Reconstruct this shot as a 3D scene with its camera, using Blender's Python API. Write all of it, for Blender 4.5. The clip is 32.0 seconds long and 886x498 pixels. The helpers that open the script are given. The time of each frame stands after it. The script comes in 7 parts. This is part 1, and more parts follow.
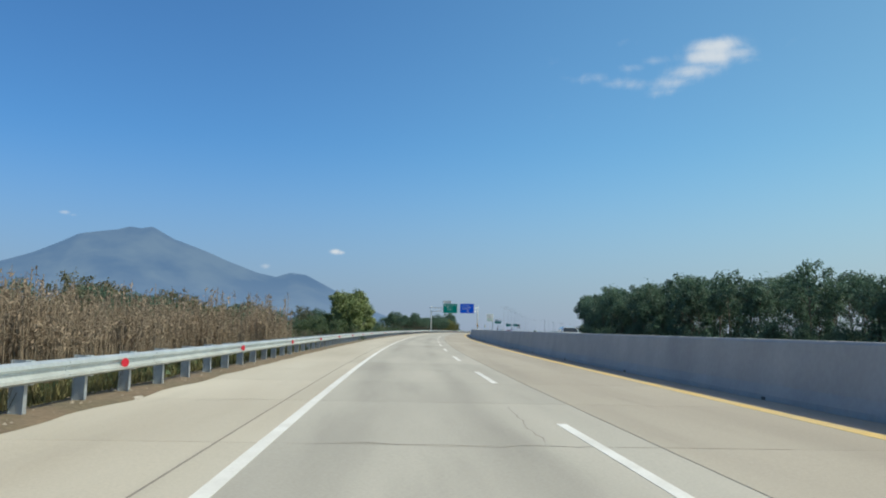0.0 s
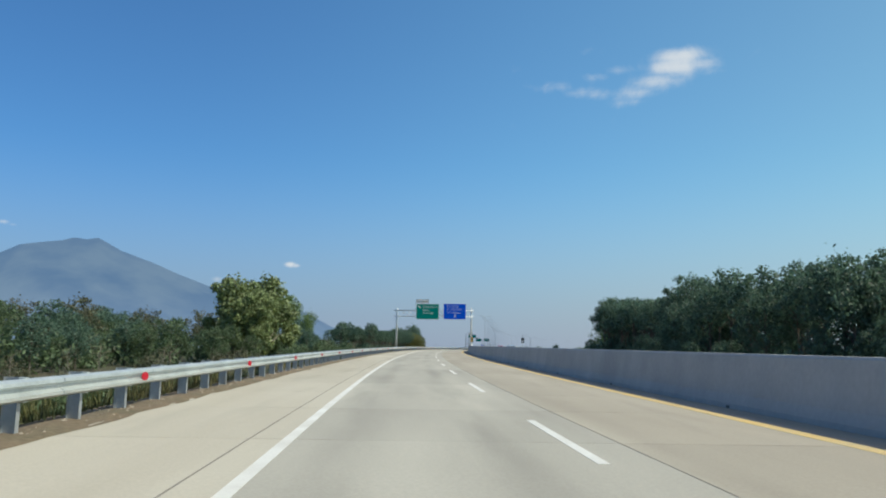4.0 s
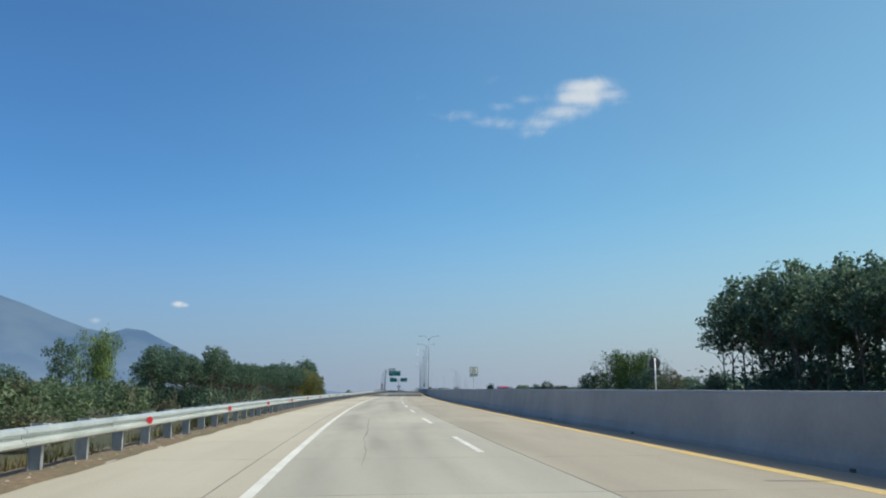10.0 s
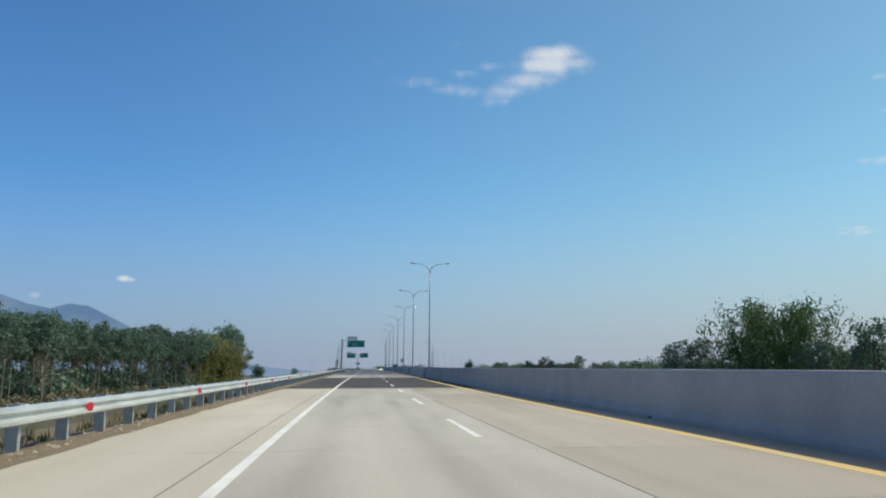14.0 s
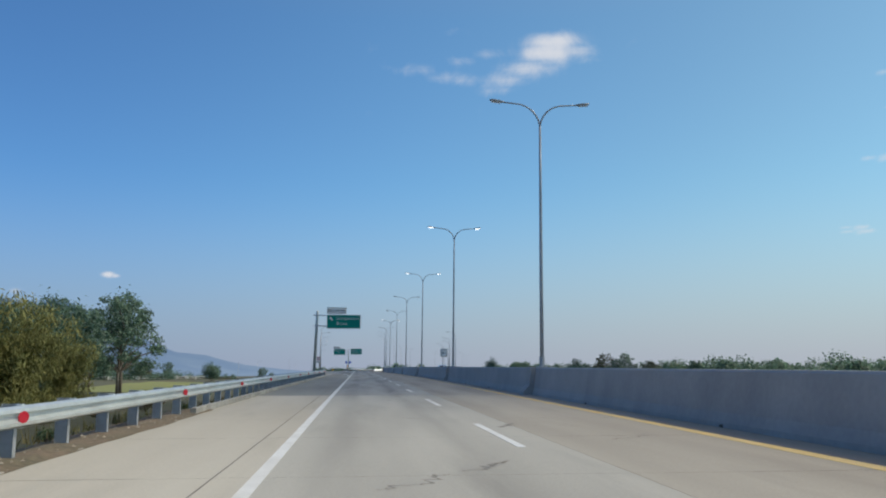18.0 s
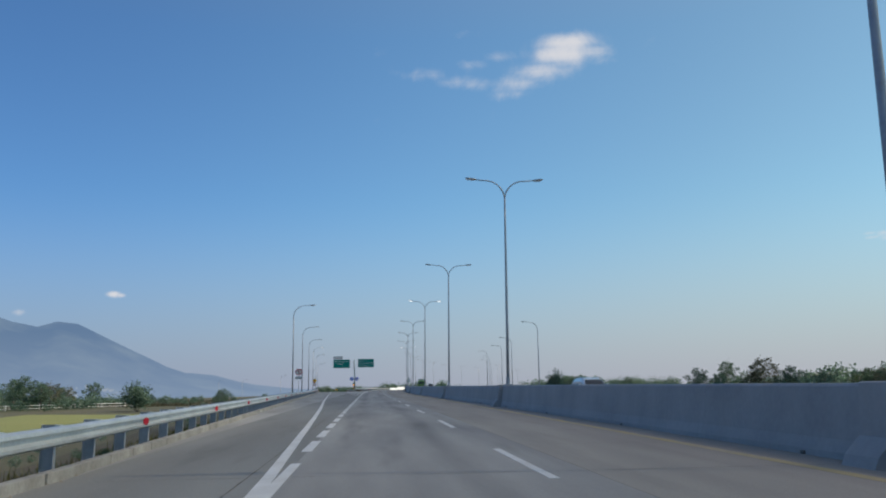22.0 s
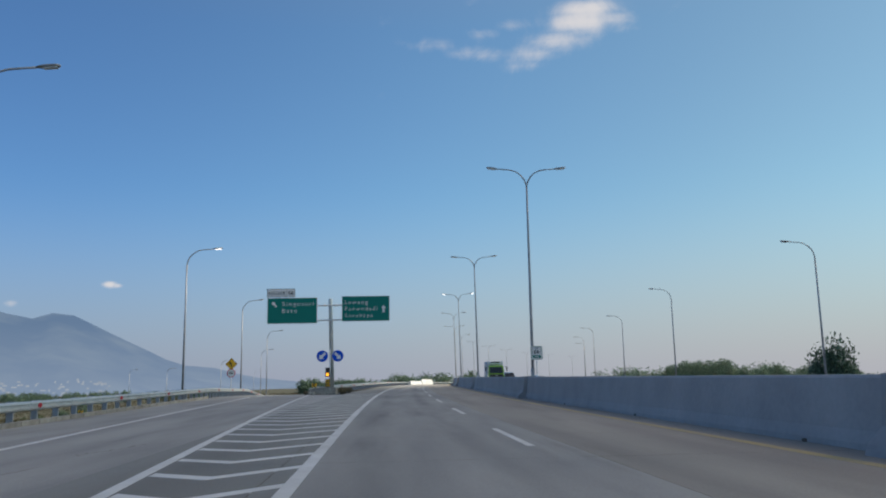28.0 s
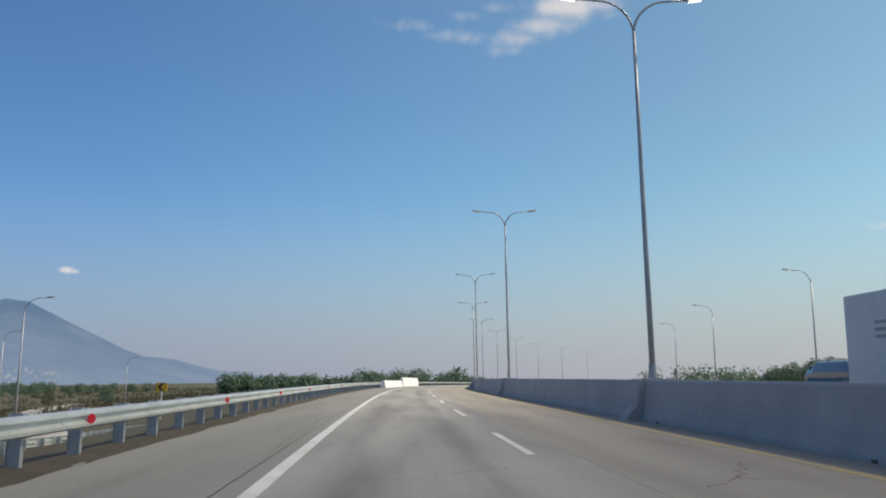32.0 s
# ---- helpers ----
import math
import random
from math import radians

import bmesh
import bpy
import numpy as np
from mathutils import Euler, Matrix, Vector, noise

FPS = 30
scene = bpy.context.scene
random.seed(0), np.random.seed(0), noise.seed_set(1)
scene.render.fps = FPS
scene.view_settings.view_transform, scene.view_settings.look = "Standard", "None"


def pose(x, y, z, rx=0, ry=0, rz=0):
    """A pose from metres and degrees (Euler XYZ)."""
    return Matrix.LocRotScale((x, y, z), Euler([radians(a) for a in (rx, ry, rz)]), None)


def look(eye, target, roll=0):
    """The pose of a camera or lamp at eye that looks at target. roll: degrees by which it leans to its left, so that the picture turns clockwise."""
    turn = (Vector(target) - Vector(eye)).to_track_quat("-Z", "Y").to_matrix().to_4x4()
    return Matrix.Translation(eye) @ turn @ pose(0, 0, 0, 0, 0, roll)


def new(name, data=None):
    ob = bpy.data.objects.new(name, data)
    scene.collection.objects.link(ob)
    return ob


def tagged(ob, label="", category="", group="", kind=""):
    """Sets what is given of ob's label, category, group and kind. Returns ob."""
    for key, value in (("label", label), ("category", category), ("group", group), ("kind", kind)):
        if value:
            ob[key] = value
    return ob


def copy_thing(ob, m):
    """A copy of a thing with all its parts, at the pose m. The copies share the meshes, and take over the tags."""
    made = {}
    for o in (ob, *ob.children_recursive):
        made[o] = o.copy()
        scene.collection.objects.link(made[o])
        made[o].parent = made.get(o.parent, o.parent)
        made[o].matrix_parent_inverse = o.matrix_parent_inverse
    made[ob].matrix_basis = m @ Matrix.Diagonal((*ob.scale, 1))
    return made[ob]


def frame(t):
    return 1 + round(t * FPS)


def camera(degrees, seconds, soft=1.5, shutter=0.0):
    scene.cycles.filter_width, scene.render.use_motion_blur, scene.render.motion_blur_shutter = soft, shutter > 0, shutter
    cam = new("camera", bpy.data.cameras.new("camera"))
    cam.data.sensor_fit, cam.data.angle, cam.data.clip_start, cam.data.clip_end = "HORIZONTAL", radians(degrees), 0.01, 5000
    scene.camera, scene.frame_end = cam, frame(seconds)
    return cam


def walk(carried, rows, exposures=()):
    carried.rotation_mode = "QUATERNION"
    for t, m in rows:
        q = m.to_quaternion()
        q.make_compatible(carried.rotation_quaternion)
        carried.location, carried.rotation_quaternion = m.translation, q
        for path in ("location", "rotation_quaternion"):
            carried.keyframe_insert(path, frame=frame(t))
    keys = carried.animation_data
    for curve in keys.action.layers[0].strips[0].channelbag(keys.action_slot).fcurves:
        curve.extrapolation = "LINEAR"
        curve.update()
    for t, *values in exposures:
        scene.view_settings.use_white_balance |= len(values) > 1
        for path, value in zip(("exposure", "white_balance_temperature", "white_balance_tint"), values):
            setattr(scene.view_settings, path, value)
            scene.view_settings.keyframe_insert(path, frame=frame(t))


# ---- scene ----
from mathutils.bvhtree import BVHTree

cam = camera(58.13, 32.0, 2.0)
PATH = [
    (0, (-2.043, -3.910, 1.207), (-2.002, 6.028, 2.323), 1.15),
    (0.5, (-2.567, 7.128, 1.338), (-2.458, 17.060, 2.491), 1.20),
    (1, (-3.018, 18.165, 1.472), (-2.856, 28.094, 2.648), 1.24),
    (1.5, (-3.398, 29.198, 1.609), (-3.149, 39.124, 2.800), 1.13),
    (2, (-3.712, 40.225, 1.748), (-3.402, 50.149, 2.935), 0.90),
    (2.5, (-3.964, 51.242, 1.888), (-3.585, 61.162, 3.092), 0.71),
    (3, (-4.154, 62.265, 2.028), (-3.709, 72.175, 3.289), 0.78),
    (3.5, (-4.283, 73.309, 2.169), (-3.806, 83.215, 3.452), 0.97),
    (5.5, (-4.135, 117.632, 2.723), (-3.120, 127.474, 4.174), 0.94),
    (6, (-3.922, 128.808, 2.861), (-2.820, 138.636, 4.344), 1.07),
    (6.5, (-3.621, 140.093, 3.000), (-2.376, 149.896, 4.534), 0.99),
    (7, (-3.239, 151.461, 3.140), (-1.943, 161.249, 4.724), 0.81),
    (7.5, (-2.768, 162.882, 3.279), (-1.379, 172.646, 4.928), 0.71),
    (8, (-2.208, 174.327, 3.419), (-0.696, 184.059, 5.148), 0.83),
    (8.5, (-1.563, 185.769, 3.557), (0.006, 195.481, 5.353), 0.41),
    (9, (-0.852, 197.205, 3.695), (0.738, 206.897, 5.574), 0.44),
    (9.5, (-0.058, 208.789, 3.833), (1.635, 218.425, 5.900), -0.66),
    (10, (0.818, 220.220, 3.968), (2.615, 229.886, 5.793), -0.18),
    (10.5, (1.797, 231.784, 4.101), (3.691, 241.453, 5.807), -0.03),
    (11, (2.832, 242.978, 4.228), (4.759, 252.669, 5.769), -0.14),
    (11.5, (3.980, 254.513, 4.354), (5.993, 264.202, 5.791), -0.60),
    (12, (5.207, 266.059, 4.475), (7.276, 275.731, 5.948), -0.26),
    (12.5, (6.509, 277.619, 4.592), (8.672, 287.270, 6.071), -0.60),
    (13, (7.880, 289.158, 4.702), (10.108, 298.783, 6.244), -0.12),
    (13.5, (9.309, 300.631, 4.808), (11.591, 310.251, 6.313), -0.31),
    (14, (10.777, 312.110, 4.911), (13.120, 321.707, 6.465), -0.20),
    (14.5, (12.265, 323.654, 5.016), (14.623, 333.247, 6.571), -0.21),
    (16.5, (18.458, 369.974, 5.458), (20.864, 379.556, 7.006), 0.54),
    (17, (20.073, 381.502, 5.577), (22.452, 391.086, 7.151), 0.05),
    (17.5, (21.723, 392.954, 5.699), (24.121, 402.535, 7.261), 0.22),
    (18, (23.400, 404.363, 5.823), (25.844, 413.935, 7.377), 0.03),
    (18.5, (25.097, 415.757, 5.947), (27.584, 425.302, 7.590), -0.12),
    (19, (26.806, 427.153, 6.070), (29.251, 436.692, 7.813), -0.44),
    (19.5, (28.491, 438.583, 6.192), (30.831, 448.140, 7.978), -0.09),
    (20, (30.188, 450.043, 6.311), (32.510, 459.605, 8.093), -0.20),
    (20.5, (31.902, 461.528, 6.428), (34.175, 471.094, 8.249), -0.48),
    (21, (33.627, 473.038, 6.542), (35.926, 482.603, 8.338), -0.66),
    (21.5, (35.375, 484.561, 6.653), (37.708, 494.111, 8.486), -0.52),
    (22, (37.072, 496.100, 6.759), (39.390, 505.668, 8.517), -0.84),
    (22.5, (38.706, 507.450, 6.859), (40.972, 517.035, 8.588), -0.53),
    (23, (40.335, 518.856, 6.953), (42.524, 528.475, 8.594), -0.91),
    (23.5, (41.979, 530.262, 7.041), (44.129, 539.900, 8.621), -0.42),
    (24, (43.625, 541.679, 7.123), (45.760, 551.329, 8.650), -0.50),
    (24.5, (45.267, 553.119, 7.200), (47.395, 562.770, 8.723), -0.87),
    (25, (46.905, 564.600, 7.274), (49.032, 574.251, 8.801), -1.20),
    (25.5, (48.550, 576.144, 7.346), (50.731, 585.784, 8.873), -1.51),
    (27.5, (55.216, 622.348, 7.650), (57.402, 631.969, 9.282), -1.17),
    (28, (56.977, 633.824, 7.739), (59.238, 643.421, 9.406), -1.02),
    (28.5, (58.805, 645.206, 7.832), (61.073, 654.801, 9.505), -0.97),
    (29, (60.696, 656.530, 7.929), (62.947, 666.117, 9.665), -0.80),
    (29.5, (62.653, 667.836, 8.028), (64.955, 677.399, 9.832), -0.59),
    (30, (64.676, 679.166, 8.128), (67.007, 688.727, 9.904), -0.04),
    (30.5, (66.761, 690.557, 8.227), (68.965, 700.117, 10.163), -0.35),
    (31, (68.931, 702.074, 8.324), (71.389, 711.596, 10.137), -0.32),
    (31.5, (71.139, 713.444, 8.415), (73.780, 722.927, 10.171), -0.69),
    (32, (73.445, 724.898, 8.498), (76.058, 734.411, 10.134), 0.27),
]
# the camera's white balance drifts warmer under the cloud's shadow
LOOK = [(0, 0.0, 6470, 4), (10, 0.0, 6490, 5), (17, 0.0, 6560, 9), (20, 0.0, 6720, 11), (24, -0.03, 7000, 12), (28, -0.03, 7140, 13), (32, -0.02, 7240, 13)]
walk(cam, [(t, look(eye, target, roll)) for t, eye, target, roll in PATH], LOOK)

# The motorway's centre line: heading (degrees to the right of +y) and grade every 50 m, from s = -50
HEADING = [-4.57, -2.85, -1.08, 0.59, 2.09, 3.61, 5.7, 7.23, 8.0, 8.37, 8.44, 8.4, 8.17, 8.19, 8.93, 10.48, 12.24, 13.4, 18.0, 23.0, 29.0, 35.0, 41.0, 47.0, 53.0]
GRADE = [0.0109, 0.0118, 0.013, 0.0124, 0.0123, 0.0121, 0.011, 0.0087, 0.0094, 0.011, 0.0103, 0.009, 0.0064, 0.0059, 0.0086, 0.0088, 0.0055, 0.002, 0.0001, -0.0008, -0.0012, -0.0014, -0.0015, -0.0016, -0.0016]

# ---- sky and sun ----
SUN_AZ, SUN_EL = 104.0, 48.0  # clockwise from +y, above the horizon
sky_world = bpy.data.worlds.new("sky")
scene.world = sky_world
sky_world.use_nodes = True
wn, wl = sky_world.node_tree.nodes, sky_world.node_tree.links
wn.clear()
w_out, w_bg, w_sky = wn.new("ShaderNodeOutputWorld"), wn.new("ShaderNodeBackground"), wn.new("ShaderNodeTexSky")
w_sky.sky_type, w_sky.sun_disc = "NISHITA", False
w_sky.sun_elevation, w_sky.sun_rotation = radians(SUN_EL), radians(SUN_AZ)
w_sky.air_density, w_sky.dust_density, w_sky.ozone_density = 1.0, 1.0, 3.0
w_bg.inputs["Strength"].default_value = 0.112
# deep clear blue overhead, a pale lilac haze towards the horizon
w_tint, w_haze = wn.new("ShaderNodeMix"), wn.new("ShaderNodeMix")
w_tint.data_type, w_tint.blend_type = "RGBA", "MULTIPLY"
w_tint.inputs["Factor"].default_value = 1.0
# the tint turns neutral overhead, out of view, to make the skylight less blue
w_over, w_up = wn.new("ShaderNodeMix"), wn.new("ShaderNodeMapRange")
w_over.data_type = "RGBA"
w_over.inputs["A"].default_value, w_over.inputs["B"].default_value = (0.62, 0.985, 1.13, 1), (1.10, 1.05, 0.95, 1)
w_up.inputs["From Min"].default_value, w_up.inputs["From Max"].default_value = 0.42, 0.75
w_haze.data_type = "RGBA"
w_co, w_sep, w_fall = wn.new("ShaderNodeTexCoord"), wn.new("ShaderNodeSeparateXYZ"), wn.new("ShaderNodeMapRange")
w_fall.interpolation_type = "SMOOTHSTEP"
w_fall.inputs["From Min"].default_value, w_fall.inputs["From Max"].default_value = -0.02, 0.25
w_fall.inputs["To Min"].default_value, w_fall.inputs["To Max"].default_value = 0.92, 0.0
wl.new(w_co.outputs["Generated"], w_sep.inputs[0])
wl.new(w_sep.outputs["Z"], w_fall.inputs["Value"])
wl.new(w_sep.outputs["Z"], w_up.inputs["Value"])
wl.new(w_up.outputs[0], w_over.inputs["Factor"])
wl.new(w_over.outputs["Result"], w_tint.inputs["B"])
wl.new(w_sky.outputs[0], w_tint.inputs["A"])
wl.new(w_fall.outputs[0], w_haze.inputs["Factor"])
# the sky pales towards the sun's side and deepens away from it
w_dot, w_across, w_ramp = wn.new("ShaderNodeVectorMath"), wn.new("ShaderNodeMapRange"), wn.new("ShaderNodeValToRGB")
w_double, w_side = wn.new("ShaderNodeVectorMath"), wn.new("ShaderNodeMix")
w_dot.operation, w_double.operation = "DOT_PRODUCT", "SCALE"
w_dot.inputs[1].default_value = (math.sin(radians(SUN_AZ)), math.cos(radians(SUN_AZ)), 0)
w_across.inputs["From Min"].default_value, w_across.inputs["From Max"].default_value = -1.0, 1.0
w_double.inputs["Scale"].default_value = 2.0
w_ramp.color_ramp.interpolation = "B_SPLINE"
while len(w_ramp.color_ramp.elements) < 5:
    w_ramp.color_ramp.elements.new(0.5)
for k, (place, tone) in enumerate(((0.0, (0.72, 0.84, 1.04)), (0.28, (0.84, 0.91, 1.10)), (0.49, (1.34, 1.31, 1.27)), (0.68, (1.56, 1.28, 1.06)), (1.0, (1.75, 1.45, 1.10)))):
    w_ramp.color_ramp.elements[k].position = place
    w_ramp.color_ramp.elements[k].color = (tone[0] / 2, tone[1] / 2, tone[2] / 2, 1)
w_side.data_type, w_side.blend_type = "RGBA", "MULTIPLY"
w_side.inputs["Factor"].default_value = 1.0
wl.new(w_co.outputs["Generated"], w_dot.inputs[0])
wl.new(w_dot.outputs["Value"], w_across.inputs["Value"])
wl.new(w_across.outputs[0], w_ramp.inputs["Fac"])
wl.new(w_ramp.outputs["Color"], w_double.inputs[0])
wl.new(w_tint.outputs["Result"], w_side.inputs["A"])
wl.new(w_double.outputs["Vector"], w_side.inputs["B"])
wl.new(w_side.outputs["Result"], w_haze.inputs["A"])
# the haze is paler towards the sun as well
w_air, w_reach = wn.new("ShaderNodeMix"), wn.new("ShaderNodeMapRange")
w_air.data_type, w_reach.interpolation_type = "RGBA", "SMOOTHSTEP"
w_air.inputs["A"].default_value, w_air.inputs["B"].default_value = (2.55, 3.1, 4.5, 1), (3.75, 4.05, 4.95, 1)
w_reach.inputs["From Min"].default_value, w_reach.inputs["From Max"].default_value = -0.6, 0.5
wl.new(w_dot.outputs["Value"], w_reach.inputs["Value"])
wl.new(w_reach.outputs[0], w_air.inputs["Factor"])
wl.new(w_air.outputs["Result"], w_haze.inputs["B"])
wl.new(w_haze.outputs["Result"], w_bg.inputs["Color"])
wl.new(w_bg.outputs[0], w_out.inputs["Surface"])

sun_data = bpy.data.lights.new("sun", "SUN")
sun_data.energy, sun_data.angle, sun_data.color = 4.4, radians(0.5), (0.98, 0.935, 0.80)
sun = new("sun", sun_data)
sun_way = Vector((math.sin(radians(SUN_AZ)) * math.cos(radians(SUN_EL)), math.cos(radians(SUN_AZ)) * math.cos(radians(SUN_EL)), math.sin(radians(SUN_EL))))
sun.matrix_world = look(sun_way * 60, (0, 0, 0))
scene.view_settings.exposure = 0.0

# ---- the road's line ----
_K = np.arange(-50, 1151, 50.0)
_S = np.arange(-50, 1150.1, 2.0)
_box = np.ones(25) / 25
_H = np.convolve(np.pad(np.interp(_S, _K, np.radians(HEADING)), 12, mode="edge"), _box, "valid")
_G = np.convolve(np.pad(np.interp(_S, _K, GRADE), 12, mode="edge"), _box, "valid")
_X = np.r_[0, np.cumsum(2 * np.sin((_H[1:] + _H[:-1]) / 2))]
_Y = np.r_[0, np.cumsum(2 * np.cos((_H[1:] + _H[:-1]) / 2))]
_Z = np.r_[0, np.cumsum(_G[1:] + _G[:-1])]
_X, _Y, _Z = _X - _X[25], _Y - _Y[25], _Z - _Z[25]


def heading(s):
    return float(np.interp(s, _S, _H))


def road_z(s):
    return float(np.interp(s, _S, _Z))


def at(s, d=0.0, z=0.0):
    """The place s metres along the road, d metres to the right of the lane line and z above the road."""
    h = heading(s)
    x, y = float(np.interp(s, _S, _X)), float(np.interp(s, _S, _Y))
    over = s - 1150 if s > 1150 else s + 50 if s < -50 else 0.0
    return Vector((x + over * math.sin(h) + d * math.cos(h), y + over * math.cos(h) - d * math.sin(h), road_z(s) + z))


def spot(s, d=0.0, z=0.0, turn=0.0, scale=1.0):
    """A pose on the road: its y axis runs ahead, its x axis to the right."""
    grow = scale if isinstance(scale, tuple) else (scale, scale, scale)
    return Matrix.LocRotScale(at(s, d, z), Euler((0, 0, -heading(s) + radians(turn))), grow)

# ---- materials ----
def mat(name, color, rough=0.6, metal=0.0, var=0.12, scale=3.0, fine=40.0, bump=0.15, tint=None, spec=0.5, stretch=None, rand=0.0, leaf=0.0, object_space=False, mid=0.5, bump_dist=0.02, wear=0.0):
    """A surface with variation at two scales: color mixed towards tint in broad patches, a fine grain, and a relief."""
    m = bpy.data.materials.new(name)
    m.use_nodes = True
    n, l = m.node_tree.nodes, m.node_tree.links
    bsdf = n["Principled BSDF"]
    bsdf.inputs["Roughness"].default_value, bsdf.inputs["Metallic"].default_value = rough, metal
    bsdf.inputs["Specular IOR Level"].default_value = spec
    if object_space:
        co = n.new("ShaderNodeTexCoord").outputs["Object"]
    else:
        co = n.new("ShaderNodeNewGeometry").outputs["Position"]
    if stretch:
        mp = n.new("ShaderNodeMapping")
        mp.inputs["Scale"].default_value = stretch
        l.new(co, mp.inputs["Vector"])
        co = mp.outputs[0]
    broad, grain = n.new("ShaderNodeTexNoise"), n.new("ShaderNodeTexNoise")
    drawn = co
    if wear:
        # streaks drawn out along the way of the traffic
        lat, pos, sep, com = n.new("ShaderNodeAttribute"), n.new("ShaderNodeNewGeometry"), n.new("ShaderNodeSeparateXYZ"), n.new("ShaderNodeCombineXYZ")
        lat.attribute_name = "lateral"
        slow, wide = n.new("ShaderNodeMath"), n.new("ShaderNodeMath")
        slow.operation, wide.operation = "MULTIPLY", "MULTIPLY"
        slow.inputs[1].default_value, wide.inputs[1].default_value = 0.17, 1.5
        l.new(pos.outputs["Position"], sep.inputs[0])
        l.new(sep.outputs["Y"], slow.inputs[0])
        l.new(lat.outputs["Fac"], wide.inputs[0])
        l.new(wide.outputs[0], com.inputs["X"])
        l.new(slow.outputs[0], com.inputs["Y"])
        drawn = com.outputs[0]
    for node, sc, det, way in ((broad, 1 / scale, 5, drawn), (grain, fine, 3, co)):
        node.inputs["Scale"].default_value, node.inputs["Detail"].default_value = sc, det
        l.new(way, node.inputs["Vector"])
    ramp = n.new("ShaderNodeMapRange")
    ramp.inputs["From Min"].default_value, ramp.inputs["From Max"].default_value = mid - 0.2, mid + 0.2
    l.new(broad.outputs[0], ramp.inputs["Value"])
    mix = n.new("ShaderNodeMix")
    mix.data_type = "RGBA"
    mix.inputs["A"].default_value = (*color, 1)
    mix.inputs["B"].default_value = (*(tint or [c * (1 - 2 * var) for c in color]), 1)
    l.new(ramp.outputs[0], mix.inputs["Factor"])
    hsv = n.new("ShaderNodeHueSaturation")
    vr = n.new("ShaderNodeMapRange")
    vr.inputs["To Min"].default_value, vr.inputs["To Max"].default_value = 1 - var, 1 + var
    vr.inputs["From Min"].default_value, vr.inputs["From Max"].default_value = 0.3, 0.7
    l.new(grain.outputs[0], vr.inputs["Value"])
    val = vr.outputs[0]
    if rand:
        src = n.new("ShaderNodeNewGeometry").outputs["Random Per Island"] if leaf else n.new("ShaderNodeObjectInfo").outputs["Random"]
        rr, mul = n.new("ShaderNodeMapRange"), n.new("ShaderNodeMath")
        rr.inputs["To Min"].default_value, rr.inputs["To Max"].default_value = 1 - rand, 1 + rand
        mul.operation = "MULTIPLY"
        l.new(src, rr.inputs["Value"])
        l.new(rr.outputs[0], mul.inputs[0])
        l.new(val, mul.inputs[1])
        val = mul.outputs[0]
    if wear:
        # tyre marks along the wheel paths, broken up by the broad patches, and scattered dark blots
        total = None
        for c, half, amount in ((-2.85, 0.55, 1.0), (-0.95, 0.5, 1.0), (1.15, 0.5, 0.5), (2.85, 0.55, 0.5)):
            off, absd, band = n.new("ShaderNodeMath"), n.new("ShaderNodeMath"), n.new("ShaderNodeMapRange")
            off.operation, absd.operation, band.interpolation_type = "SUBTRACT", "ABSOLUTE", "SMOOTHSTEP"
            off.inputs[1].default_value = c
            band.inputs["From Max"].default_value, band.inputs["To Min"].default_value, band.inputs["To Max"].default_value = half, amount, 0.0
            l.new(lat.outputs["Fac"], off.inputs[0])
            l.new(off.outputs[0], absd.inputs[0])
            l.new(absd.outputs[0], band.inputs["Value"])
            if total is None:
                total = band.outputs[0]
            else:
                add = n.new("ShaderNodeMath")
                l.new(total, add.inputs[0])
                l.new(band.outputs[0], add.inputs[1])
                total = add.outputs[0]
        blot, bm_, br = n.new("ShaderNodeTexNoise"), n.new("ShaderNodeMapRange"), n.new("ShaderNodeMapRange")
        blot.inputs["Scale"].default_value, blot.inputs["Detail"].default_value = 0.75, 8
        l.new(drawn, blot.inputs["Vector"])
        bm_.inputs["From Min"].default_value, bm_.inputs["From Max"].default_value = 0.57, 0.72
        bm_.inputs["To Max"].default_value = 0.9
        l.new(blot.outputs[0], bm_.inputs["Value"])
        patch, sm, keep = n.new("ShaderNodeMath"), n.new("ShaderNodeMath"), n.new("ShaderNodeMath")
        patch.operation, keep.operation = "MULTIPLY", "MULTIPLY"
        l.new(total, patch.inputs[0])
        br.inputs["From Min"].default_value, br.inputs["From Max"].default_value = 0.3, 0.6
        br.inputs["To Min"].default_value = 0.35
        l.new(broad.outputs[0], br.inputs["Value"])
        l.new(br.outputs[0], patch.inputs[1])
        l.new(patch.outputs[0], sm.inputs[0])
        l.new(bm_.outputs[0], sm.inputs[1])
        br2 = n.new("ShaderNodeMapRange")
        br2.inputs["From Max"].default_value, br2.inputs["To Min"].default_value, br2.inputs["To Max"].default_value = 1.5, 1.0, 1 - wear * 1.5
        l.new(sm.outputs[0], br2.inputs["Value"])
        l.new(br2.outputs[0], keep.inputs[0])
        l.new(val, keep.inputs[1])
        val = keep.outputs[0]
    l.new(val, hsv.inputs["Value"])
    l.new(mix.outputs["Result"], hsv.inputs["Color"])
    l.new(hsv.outputs[0], bsdf.inputs["Base Color"])
    if bump:
        bp = n.new("ShaderNodeBump")
        bp.inputs["Strength"].default_value, bp.inputs["Distance"].default_value = bump, bump_dist
        l.new(grain.outputs[0], bp.inputs["Height"])
        l.new(bp.outputs[0], bsdf.inputs["Normal"])
